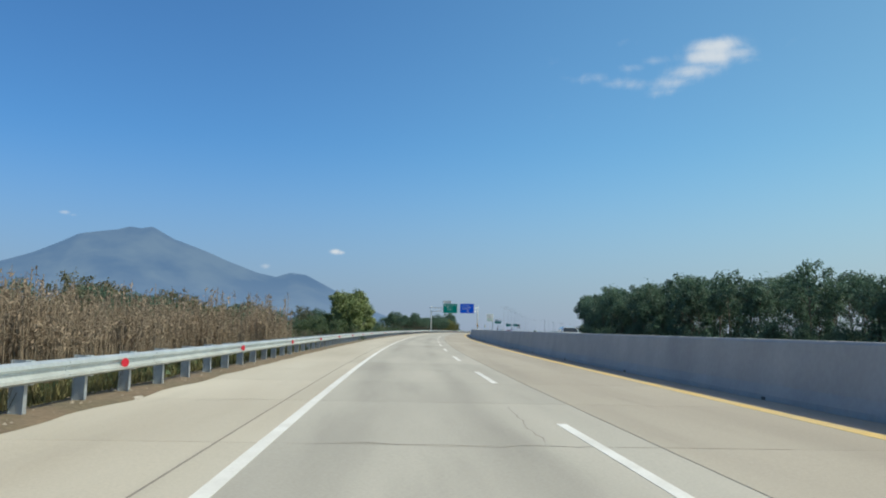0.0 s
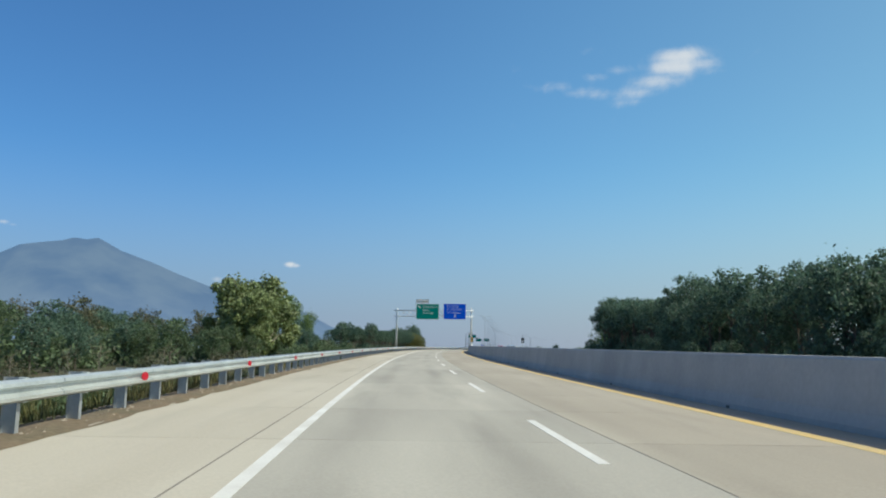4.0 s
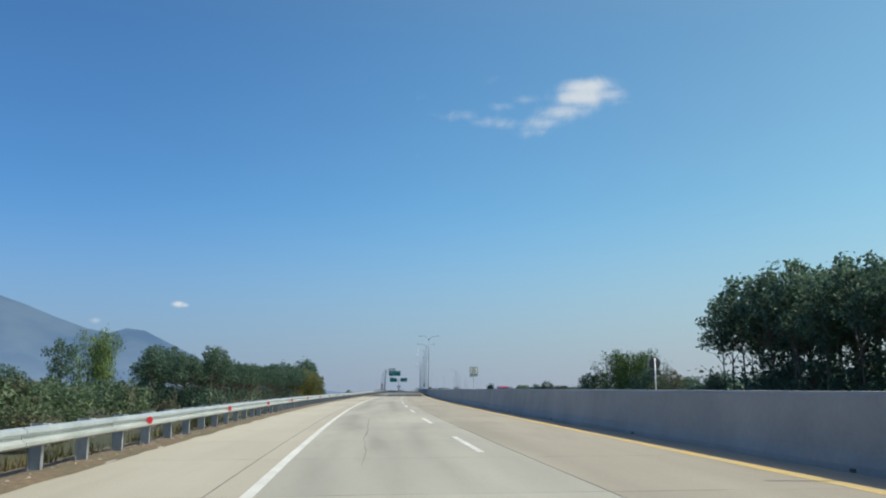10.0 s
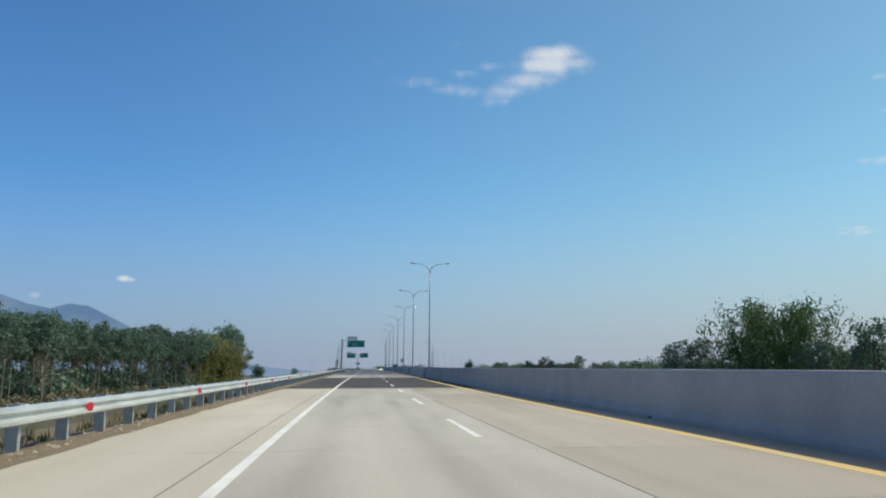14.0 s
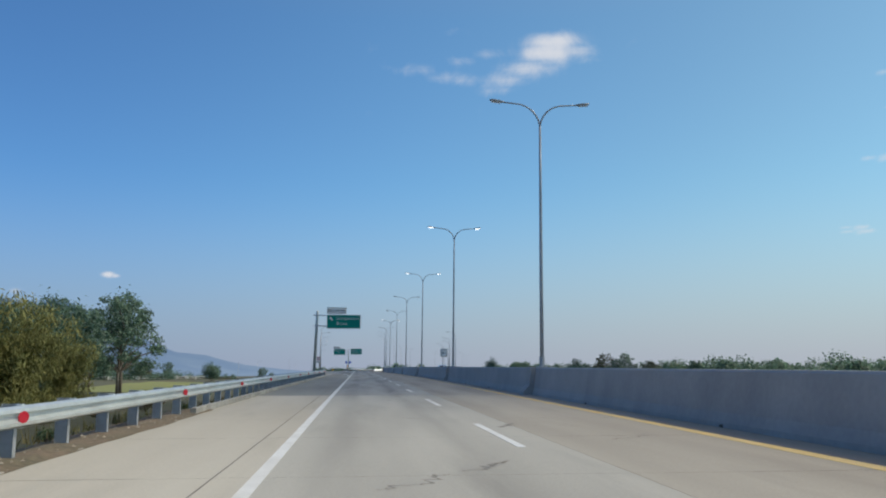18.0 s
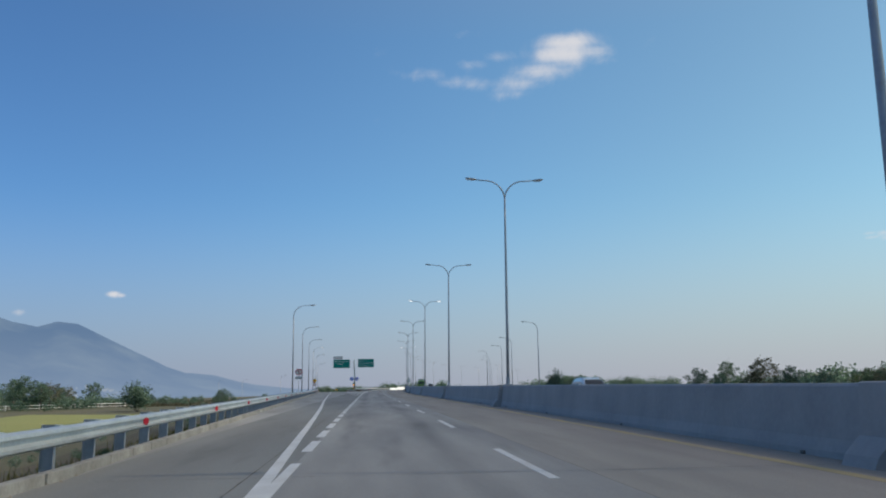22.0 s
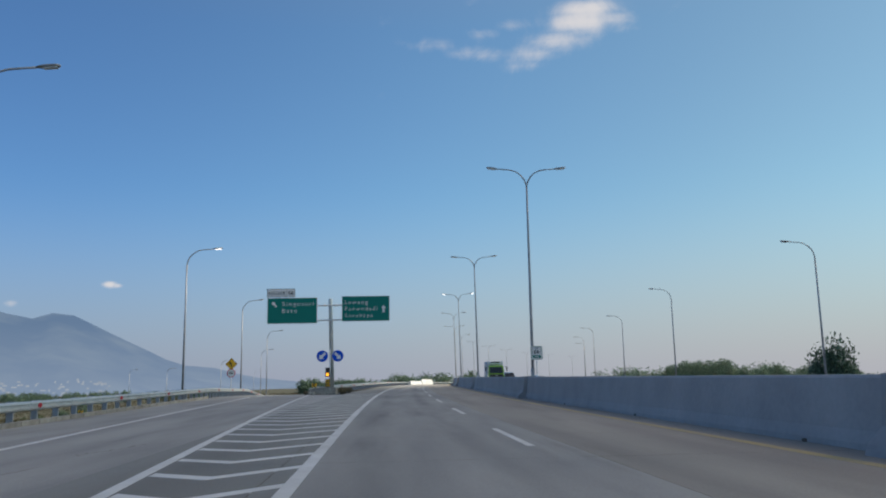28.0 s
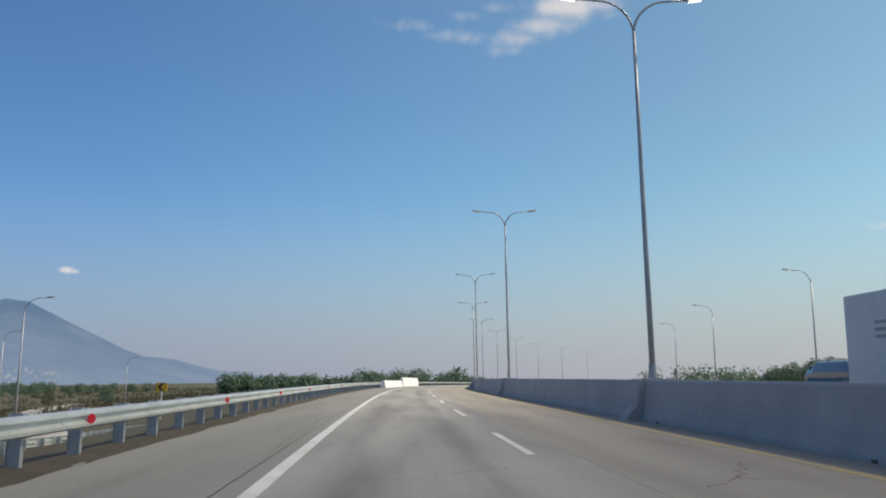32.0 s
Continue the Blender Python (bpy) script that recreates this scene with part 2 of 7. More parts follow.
    if leaf:
        tr, mx, out = n.new("ShaderNodeBsdfTranslucent"), n.new("ShaderNodeMixShader"), n["Material Output"]
        l.new(hsv.outputs[0], tr.inputs["Color"])
        mx.inputs["Fac"].default_value = leaf
        l.new(bsdf.outputs[0], mx.inputs[1])
        l.new(tr.outputs[0], mx.inputs[2])
        l.new(mx.outputs[0], out.inputs["Surface"])
    return m


CONCRETE = mat("lane_concrete", (0.425, 0.400, 0.348), 0.85, var=0.07, scale=2.2, fine=30, bump=0.1, tint=(0.325, 0.305, 0.266), rand=0.05, wear=0.15)
SHOULDER = mat("shoulder_concrete", (0.485, 0.447, 0.375), 0.88, var=0.06, scale=3.4, fine=30, bump=0.1, tint=(0.385, 0.342, 0.275), rand=0.05, wear=0.10)
BARRIER = mat("barrier_concrete", (0.385, 0.387, 0.385), 0.8, var=0.05, scale=1.3, fine=9, bump=0.12, tint=(0.31, 0.312, 0.315), rand=0.05)
TAN_LANE = mat("tan_lane_concrete", (0.395, 0.354, 0.292), 0.85, var=0.07, scale=3.0, fine=30, bump=0.1, tint=(0.315, 0.278, 0.224), rand=0.05, wear=0.13)
# darker, greyer concretes for the pavement beyond s = 440
DARK_SHOULDER = mat("dark_shoulder_concrete", (0.272, 0.270, 0.248), 0.88, var=0.10, scale=3.6, fine=30, bump=0.1, tint=(0.19, 0.184, 0.168), rand=0.05, wear=0.22, mid=0.54)
KERB = mat("kerb_concrete", (0.36, 0.345, 0.31), 0.9, var=0.14, scale=0.8, fine=12, bump=0.3, tint=(0.22, 0.205, 0.18), rand=0.12)
GREY_LANE = mat("grey_lane_concrete", (0.375, 0.362, 0.335), 0.85, var=0.08, scale=1.9, fine=30, bump=0.1, tint=(0.235, 0.228, 0.215), rand=0.07, wear=0.24, mid=0.55)
GREY_TAN = mat("grey_tan_concrete", (0.385, 0.352, 0.30), 0.85, var=0.08, scale=2.4, fine=30, bump=0.1, tint=(0.28, 0.255, 0.22), rand=0.07, wear=0.16)
CRACK = mat("crack_dirt", (0.17, 0.15, 0.13), 0.95, var=0.2, scale=0.3, fine=30, bump=0, tint=(0.20, 0.18, 0.16))
ASPHALT = mat("asphalt", (0.054, 0.048, 0.043), 0.85, var=0.14, scale=3.0, fine=60, bump=0.3, tint=(0.041, 0.037, 0.034))
JOINT = mat("joint_sealant", (0.16, 0.14, 0.115), 0.9, var=0.15)
WHITE_PAINT = mat("white_road_paint", (0.74, 0.73, 0.70), 0.6, var=0.06, scale=0.8, fine=25, tint=(0.58, 0.56, 0.52))
FADED_YELLOW = mat("faded_yellow_paint", (0.50, 0.39, 0.155), 0.7, var=0.1, scale=1.5, fine=20, tint=(0.40, 0.345, 0.23))
YELLOW_PAINT = mat("yellow_road_paint", (0.66, 0.46, 0.15), 0.65, var=0.1, scale=1.2, fine=25, tint=(0.54, 0.43, 0.23))
GALV = mat("galvanised_steel", (0.60, 0.635, 0.63), 0.42, metal=0.45, var=0.07, scale=0.9, fine=14, bump=0.03, tint=(0.45, 0.485, 0.48))
GALV_POST = mat("galvanised_post", (0.44, 0.46, 0.48), 0.45, metal=0.45, var=0.08, scale=0.5, fine=14, bump=0.03, tint=(0.33, 0.35, 0.37))
GALV_POLE = mat("galvanised_pole", (0.74, 0.76, 0.78), 0.38, metal=0.25, var=0.07, scale=0.8, fine=12, bump=0.03, tint=(0.62, 0.64, 0.66))
LAMP_STEEL = mat("lamp_steel", (0.37, 0.395, 0.43), 0.42, metal=0.2, var=0.08, scale=0.8, fine=12, bump=0.03, tint=(0.29, 0.312, 0.345))
RED = mat("red_reflector", (0.44, 0.012, 0.03), 0.3, var=0.05, bump=0)
SIGN_GREEN = mat("green_sign_sheet", (0.0, 0.205, 0.17), 0.5, var=0.03, bump=0, spec=0.15)
SIGN_BLUE = mat("blue_sign_sheet", (0.0, 0.085, 0.62), 0.5, var=0.03, bump=0, spec=0.12)
SIGN_WHITE = mat("white_sign_sheet", (0.78, 0.78, 0.77), 0.5, var=0.02, bump=0)
SIGN_YELLOW = mat("yellow_sign_sheet", (0.78, 0.42, 0.01), 0.5, var=0.03, bump=0)
SIGN_RED = mat("red_sign_sheet", (0.50, 0.03, 0.05), 0.5, var=0.03, bump=0)
BLACK = mat("black_paint", (0.02, 0.02, 0.022), 0.5, var=0.1, bump=0)
LAMP_GREY = mat("lamp_housing", (0.30, 0.31, 0.32), 0.4, metal=0.3, var=0.05, bump=0)
GLASS_LENS = mat("lamp_lens", (0.75, 0.77, 0.78), 0.08, var=0.02, bump=0)
SOIL = mat("soil", (0.180, 0.126, 0.080), 0.95, var=0.26, scale=1.3, fine=9, bump=0.7, tint=(0.125, 0.105, 0.062))
BROWN_SOIL = mat("dark_brown_soil", (0.080, 0.058, 0.038), 0.95, var=0.3, scale=1.1, fine=9, bump=0.7, tint=(0.042, 0.039, 0.024))
GROUND = mat("dry_grassland", (0.078, 0.067, 0.039), 0.95, var=0.34, scale=22.0, fine=5, bump=0.5, tint=(0.050, 0.058, 0.027))
# dark brown earth, with the shade beside the guardrail put into its colour
DARK_EARTH = mat("shaded_dark_earth", (0.052, 0.038, 0.026), 0.95, var=0.30, scale=2.2, fine=9, bump=0.6, tint=(0.04, 0.042, 0.02))
FIELD = mat("rice_field", (0.170, 0.172, 0.052), 0.95, var=0.16, scale=20.0, fine=4, bump=0.4, tint=(0.145, 0.165, 0.048))
BARK = mat("bark", (0.16, 0.13, 0.10), 0.9, var=0.2, scale=0.8, fine=10, bump=0.4, tint=(0.10, 0.085, 0.07))
PALE_BARK = mat("pale_bark", (0.30, 0.27, 0.22), 0.9, var=0.2, scale=0.8, fine=10, bump=0.4, tint=(0.19, 0.17, 0.14))
LEAF_TEAK = mat("teak_leaves", (0.265, 0.310, 0.125), 0.5, spec=0.5, var=0.2, scale=3.0, fine=2, bump=0, tint=(0.165, 0.215, 0.090), rand=0.4, leaf=0.35, object_space=True)
LEAF_DARK = mat("dark_leaves", (0.122, 0.198, 0.130), 0.5, spec=0.5, var=0.2, scale=3.0, fine=2, bump=0, tint=(0.086, 0.142, 0.100), rand=0.45, leaf=0.48, object_space=True)
LEAF_OLIVE = mat("olive_leaves", (0.150, 0.145, 0.080), 0.5, spec=0.5, var=0.2, scale=3.0, fine=2, bump=0, tint=(0.105, 0.115, 0.068), rand=0.45, leaf=0.38, object_space=True)
LEAF_GREEN = mat("green_leaves", (0.130, 0.182, 0.084), 0.5, spec=0.5, var=0.2, scale=3.0, fine=2, bump=0, tint=(0.092, 0.136, 0.070), rand=0.45, leaf=0.48, object_space=True)
LEAF_BRIGHT = mat("fresh_leaves", (0.185, 0.262, 0.078), 0.5, spec=0.5, var=0.2, scale=3.0, fine=2, bump=0, tint=(0.115, 0.175, 0.056), rand=0.4, leaf=0.3, object_space=True)
LEAF_BAMBOO = mat("bamboo_leaves", (0.285, 0.268, 0.10), 0.75, spec=0.2, var=0.2, scale=2.0, fine=2, bump=0, tint=(0.175, 0.185, 0.074), rand=0.4, leaf=0.35, object_space=True)
BROWN_GRASS = mat("brown_grass", (0.088, 0.072, 0.043), 0.85, var=0.3, scale=16.0, fine=2, bump=0, tint=(0.058, 0.060, 0.030), rand=0.3, leaf=0.3)
LEAF_DRY = mat("dry_leaves", (0.190, 0.165, 0.105), 0.8, var=0.2, scale=2.0, fine=2, bump=0, tint=(0.155, 0.13, 0.07), rand=0.4, leaf=0.25, object_space=True)
GRASS = mat("verge_grass", (0.105, 0.115, 0.032), 0.8, var=0.2, scale=2.0, fine=3, bump=0, tint=(0.165, 0.135, 0.06), rand=0.4, leaf=0.3)


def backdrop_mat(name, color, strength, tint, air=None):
    """A distant form that glows, with the far air's haze painted into its colour."""
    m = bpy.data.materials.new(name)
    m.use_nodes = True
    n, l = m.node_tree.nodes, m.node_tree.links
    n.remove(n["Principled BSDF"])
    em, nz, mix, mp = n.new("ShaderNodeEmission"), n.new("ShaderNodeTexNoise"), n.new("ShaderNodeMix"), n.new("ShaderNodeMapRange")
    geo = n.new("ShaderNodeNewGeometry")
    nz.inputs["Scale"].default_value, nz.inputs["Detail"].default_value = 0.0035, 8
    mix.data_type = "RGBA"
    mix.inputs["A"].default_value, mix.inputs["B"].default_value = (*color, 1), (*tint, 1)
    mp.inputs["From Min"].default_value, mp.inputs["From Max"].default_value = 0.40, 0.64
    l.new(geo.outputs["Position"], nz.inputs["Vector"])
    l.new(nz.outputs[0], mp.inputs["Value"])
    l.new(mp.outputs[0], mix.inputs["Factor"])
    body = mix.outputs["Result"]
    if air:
        # haze painted in: the lower slopes pale to the thicker air's colour
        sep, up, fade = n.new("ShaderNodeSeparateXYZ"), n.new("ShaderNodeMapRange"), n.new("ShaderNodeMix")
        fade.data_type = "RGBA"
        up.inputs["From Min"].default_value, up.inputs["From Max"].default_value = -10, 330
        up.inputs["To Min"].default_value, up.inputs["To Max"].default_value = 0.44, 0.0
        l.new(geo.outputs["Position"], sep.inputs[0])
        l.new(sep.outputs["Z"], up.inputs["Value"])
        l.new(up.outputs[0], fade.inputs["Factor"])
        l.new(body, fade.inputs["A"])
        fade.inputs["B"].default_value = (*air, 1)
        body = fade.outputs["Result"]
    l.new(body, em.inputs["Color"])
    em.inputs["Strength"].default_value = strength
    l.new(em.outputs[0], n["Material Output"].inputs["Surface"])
    return m

# ---- building helpers ----
def finish(name, bm, material, parent=None, label="", m=None, smooth=False):
    """Links a bmesh as one mesh object."""
    me = bpy.data.meshes.new(name)
    bm.to_mesh(me)
    bm.free()
    for one in material if isinstance(material, (list, tuple)) else (material,):
        me.materials.append(one)
    if smooth:
        me.polygons.foreach_set("use_smooth", [True] * len(me.polygons))
    ob = new(name, me)
    if m is not None:
        ob.matrix_world = m
    if parent is not None:
        ob.parent = parent
    if label:
        ob["label"] = label
    return ob


def part(name, bm, material, parent, label="", m=None, smooth=False):
    """One mesh under a thing; m is its pose in the thing's own space."""
    ob = finish(name, bm, material, parent, label, smooth=smooth)
    if m is not None:
        ob.matrix_basis = m
    return ob


def root(name, m, label, category, group="", kind=""):
    ob = new(name)
    ob.empty_display_size = 0.2
    ob.matrix_world = m
    return tagged(ob, label, category, group, kind)


def share(name, me, parent, m):
    ob = new(name, me)
    ob.parent = parent
    ob.matrix_basis = m
    return ob


def box(bm, size, at_=(0, 0, 0), bevel=0.0, rot=None):
    made = bmesh.ops.create_cube(bm, size=1.0)["verts"]
    m = Matrix.Translation(at_) @ (rot or Matrix.Identity(4)) @ Matrix.Diagonal((*size, 1))
    bmesh.ops.transform(bm, matrix=m, verts=made)
    if bevel:
        edges = list({e for v in made for e in v.link_edges})
        bmesh.ops.bevel(bm, geom=edges, offset=bevel, segments=2, affect="EDGES", profile=0.6)
    return bm


def tube(bm, points, radii, sides=10, caps=True):
    """A round bar through the points, with a radius at each."""
    rings = []
    up = Vector((0.13, 0.07, 1)).normalized()
    pts = [Vector(q) for q in points]
    for k, q in enumerate(pts):
        ahead = (pts[min(k + 1, len(pts) - 1)] - pts[max(k - 1, 0)]).normalized()
        side = ahead.cross(up)
        if side.length < 1e-3:
            side = ahead.cross(Vector((1, 0, 0)))
        side.normalize()
        other = side.cross(ahead)
        r = radii[k] if isinstance(radii, (list, tuple)) else radii
        rings.append([bm.verts.new(q + r * (math.cos(a) * side + math.sin(a) * other)) for a in (2 * math.pi * j / sides for j in range(sides))])
    for a, b in zip(rings, rings[1:]):
        for j in range(sides):
            bm.faces.new((a[j], a[(j + 1) % sides], b[(j + 1) % sides], b[j]))
    if caps:
        bm.faces.new(rings[0][::-1])
        bm.faces.new(rings[-1])
    return bm


def disc(bm, radius, thick, at_=(0, 0, 0), sides=24):
    """A disc that faces -y."""
    made = bmesh.ops.create_cone(bm, cap_ends=True, segments=sides, radius1=radius, radius2=radius, depth=thick)["verts"]
    bmesh.ops.transform(bm, matrix=Matrix.Translation(at_) @ Matrix.Rotation(radians(90), 4, "X"), verts=made)
    return bm


def poly(bm, pts, thick, y=0.0):
    """A flat plate in the xz plane with its front face at y, thick behind it."""
    front = [bm.verts.new((x, y, z)) for x, z in pts]
    back = [bm.verts.new((x, y + thick, z)) for x, z in pts]
    bm.faces.new(front)
    bm.faces.new(back[::-1])
    for k in range(len(pts)):
        j = (k + 1) % len(pts)
        bm.faces.new((front[j], front[k], back[k], back[j]))
    bmesh.ops.recalc_face_normals(bm, faces=bm.faces)
    return bm


def ribbon(stations, profile, closed=False):
    """A bmesh swept along the road: profile(s) gives (d, z) pairs; closed joins the last pair to the first and caps the ends."""
    bm = bmesh.new()
    lay = bm.verts.layers.float.new("lateral")
    rows = []
    for s in stations:
        rows.append([bm.verts.new(at(s, d, z)) for d, z in profile(s)])
        for v, (d, z) in zip(rows[-1], profile(s)):
            v[lay] = d
    n = len(rows[0])
    for a, b in zip(rows, rows[1:]):
        for j in range(n if closed else n - 1):
            bm.faces.new((a[j], a[(j + 1) % n], b[(j + 1) % n], b[j]))
    if closed:
        bm.faces.new(rows[0][::-1])
        bm.faces.new(rows[-1])
    bmesh.ops.recalc_face_normals(bm, faces=bm.faces)
    return bm


def steps(a, b, by):
    return [float(v) for v in np.linspace(a, b, max(2, int(round((b - a) / by)) + 1))]


def strip(s0, s1, d0, d1, z=0.004, thick=0.03, by=5.0):
    """A painted strip or slab between two offsets (numbers or functions of s)."""
    f0, f1 = (q if callable(q) else (lambda s, q=q: q) for q in (d0, d1))
    return ribbon(steps(s0, s1, by), lambda s: [(f0(s), z), (f1(s), z), (f1(s), z - thick), (f0(s), z - thick)], True)


def lettering(name, text, size, material, parent, x, z, y, spacing=1.12, align="LEFT", bold=0.012, label=""):
    """Letters as a thin mesh that faces -y, in the parent's space."""
    cu = bpy.data.curves.new(name, "FONT")
    cu.body, cu.size, cu.extrude, cu.offset = text, size, 0.002, bold * size
    cu.space_character, cu.align_x = spacing, align
    tmp = bpy.data.objects.new(name, cu)
    me = bpy.data.meshes.new_from_object(tmp)
    bpy.data.objects.remove(tmp)
    me.name = name
    me.materials.clear()
    me.materials.append(material)
    ob = new(name, me)
    ob.parent = parent
    ob.matrix_basis = Matrix.Translation((x, y, z)) @ Matrix.Rotation(radians(90), 4, "X")
    if label:
        ob["label"] = label
    return ob

# ---- the exit ramp's line ----
RAMP_S = [500, 507, 530, 547, 577, 592, 620, 654, 686, 700, 729, 764, 800, 850, 900, 960]
RAMP_D = [-3.68, -3.72, -4.6, -5.3, -6.7, -7.3, -8.55, -10.1, -12.3, -13.4, -16.6, -21.2, -29.4, -62, -95, -135]


def ramp_line(s):
    return float(np.interp(s, RAMP_S, RAMP_D))


def ramp_z(s):
    return float(np.interp(s, [700, 729, 764, 800, 850, 960], [0, -0.4, -1.9, -3.5, -5.4, -6.6]))


def rail_line(s):
    """The left guardrail's face: along the shoulder, then along the ramp's outer edge."""
    return -6.95 if s < 500 else min(-6.95, ramp_line(s) - 3.1)


def gore_line(s):
    return -3.78 - 0.0655 * (s - 616)


def far_edge(s):
    """The far edge of the opposite carriageway and its slip road."""
    return float(np.interp(s, [480, 520, 600, 700, 800, 950], [17.6, 17.6, 23.0, 27.0, 31.0, 38.0]))


NOSE = 704.0

# ---- ground ----
def build_ground():
    out = [0.25, 0.9, 2.0, 3.5, 6.0, 9.0, 13, 18, 25, 35, 50, 70, 100, 150, 260, 500, 1000, 2200, 4600]
    st = [-900, -400, -200, -100] + steps(-60, 960, 6.0) + [990, 1040, 1100, 1150, 1300, 1600, 2200, 3200, 5200]
    bm = bmesh.new()
    rows = []
    nm = Vector((math.cos(radians(9)), -math.sin(radians(9)), 0))
    for s in st:
        e, r = rail_line(min(s, 960)) - 0.25, far_edge(s) + 0.5
        low = float(np.interp(s, [380, 470], [-1.9, -3.0]))
        drop = ramp_z(s)
        row = []
        cols = [(e - u, u) for u in reversed(out)] + [(e + 0.2, -1), (min(e * 0.5 - 3.6, -7.4), -2), (0.0, -3), (r - 0.2, -3)] + [(r + u, u) for u in out]
        for k, (d, u) in enumerate(cols):
            left = d < -6
            if u >= 0:
                z = float(np.interp(u, [0, 0.9, 2.0, 9.0, 18], [-0.07, -0.16, -0.5, low * 0.85, low]))
                z += (drop if left else 0.0) + (0.35 * noise.noise(at(s, d) * 0.07) * min(1, u / 6) if u < 300 else 0)
            else:
                z = -0.5 + (drop if u == -1 else drop * 0.5 if u == -2 else 0)
            near = max(-75.0, min(75.0, d))
            q = (at(s, near, z) if s <= 950 else at(950, near, z) + Vector((0.19, 0.98, 0)) * (s - 950)) + nm * (d - near)
            if u >= 500:
                q.z = float(np.interp(u, [500, 1000, 4600], [q.z, -14.0, -60.0] if left else [q.z, -1.0, -12.0]))
            row.append(bm.verts.new(q))
        rows.append(row)
    n_out = len(out)
    for i, (a, b) in enumerate(zip(rows, rows[1:])):
        for j in range(len(a) - 1):
            f = bm.faces.new((a[j], a[j + 1], b[j + 1], b[j]))
            mid = st[i]
            u = out[n_out - 1 - j] if j < n_out else out[min(j - n_out - 4, n_out - 1)] if j >= n_out + 4 else 0
            # the earth with shade in its colour, near the rail past s = 470
            dark = mid > 470 and (j < n_out and u <= 13 or n_out <= j < n_out + 2)
            f.material_index = 3 if dark else 0 if u <= (9.0 if j < n_out and mid > 225 else 2.0) else 2 if (u in (35, 50) and j < n_out and 540 < mid < 648) else 1
            f.smooth = True
    bmesh.ops.recalc_face_normals(bm, faces=bm.faces)
    g = finish("ground", bm, [SOIL, GROUND, FIELD, DARK_EARTH])
    tagged(g, "dry grassy ground with bare brown soil along the motorway", "ground", kind="structure")


build_ground()


def soil_verge(s0, s1, seed, soil):
    """Brown earth heaped against the pavement's edge, in which the guardrail's posts stand."""
    base = ((-6.60, 0.004), (-6.70, 0.016), (-6.86, 0.030), (-7.08, 0.036), (-7.42, 0.028), (-7.80, -0.03), (-8.12, -0.13), (-8.5, -0.42))

    def prof(s):
        out = []
        for k, (d, z) in enumerate(base):
            rough = noise.noise(Vector((s * 0.9, d * 2.1, seed))) + 0.6 * noise.noise(Vector((s * 2.7, d * 5.0, seed)))
            ragged = 0.11 * noise.noise(Vector((s * 0.45, seed, 2.0))) + 0.07 * noise.noise(Vector((s * 2.3, seed, 7.0))) if k < 2 else 0.0
            out.append((d + ragged, z + (0.045 * rough if k else 0.0)))
        return out
    bm = ribbon(steps(s0, s1, 0.7), prof)
    for f in bm.faces:
        f.smooth = True
        if f.normal.z < 0:
            f.normal_flip()
    tagged(finish("soil_verge", bm, soil), "heaped brown earth with clods along the pavement under the guardrail", "earth", kind="structure")


soil_verge(-20, 429, 1.0, SOIL)
soil_verge(716, 830, 5.0, BROWN_SOIL)
bank = ribbon(steps(930, 1150, 10.0), lambda s: [(-7.6, -0.2), (far_edge(s) + 0.3, -0.2), (far_edge(s) + 7, -4.2), (-14, -4.2)], True)
tagged(finish("embankment", bank, SOIL), "brown earth embankment that carries the bending road", "embankment", kind="structure")

# ---- carriageway: concrete slabs with sealed joints, one length of asphalt ----
road = root("road", Matrix.Identity(4), "pale concrete motorway with joints, stains and painted lane lines", "road", kind="structure")
part("road_base", strip(-60, 1000, lambda s: -6.72, 4.9, -0.03, 0.25, 8.0), JOINT, road, "dark sealed joints between the slabs")
part("road_end", strip(1000, 1150, -6.72, 4.9, 0.0, 0.2, 8.0), CONCRETE, road)
part("asphalt_overlay", strip(364.4, 404.7, -6.72, 4.9, 0.0, 0.06, 5.0), ASPHALT, road, "dark grey asphalt surfacing across the whole width")
COLS = ((-6.72, -4.158, SHOULDER), (-4.142, -3.65, SHOULDER), (-3.65, 0.69, CONCRETE), (0.70, 4.9, TAN_LANE))


def slab_mesh(d0, d1, material, length=4.99):
    bm = bmesh.new()
    box(bm, (d1 - d0, length, 0.12), ((d0 + d1) / 2, 0, -0.06))
    top = [e for e in bm.edges if all(v.co.z > -0.01 for v in e.verts)]
    bmesh.ops.bevel(bm, geom=top, offset=0.006, segments=1, affect="EDGES")
    me = bpy.data.meshes.new("slab")
    bm.to_mesh(me)
    bm.free()
    me.materials.append(material)
    lay = me.attributes.new("lateral", "FLOAT", "POINT")
    lay.data.foreach_set("value", [v.co.x for v in me.vertices])
    return me


def lie(s, d=0.0, z=0.0, turn=0.0):
    """A pose for a long piece, which follows the road's grade."""
    slope = math.atan2(road_z(s + 2) - road_z(s - 2), 4.0)
    return Matrix.LocRotScale(at(s, d, z), Euler((slope, 0, -heading(s) + turn)), None)


def far_slabs(s0, s1):
    bm = bmesh.new()
    lay = bm.verts.layers.float.new("lateral")
    for k in range(int((s1 - s0) / 5)):
        s = s0 + 5 * k
        for d0, d1, m in COLS:
            q = [bm.verts.new(at(a, d, 0)) for a, d in ((s + 0.005, d0), (s + 0.005, d1), (s + 4.995, d1), (s + 4.995, d0))]
            for v, d in zip(q, (d0, d1, d1, d0)):
                v[lay] = d
            f = bm.faces.new(q)
            f.material_index = 0 if m is SHOULDER else 1 if m is CONCRETE else 2
    bmesh.ops.recalc_face_normals(bm, faces=bm.faces)
    return bm


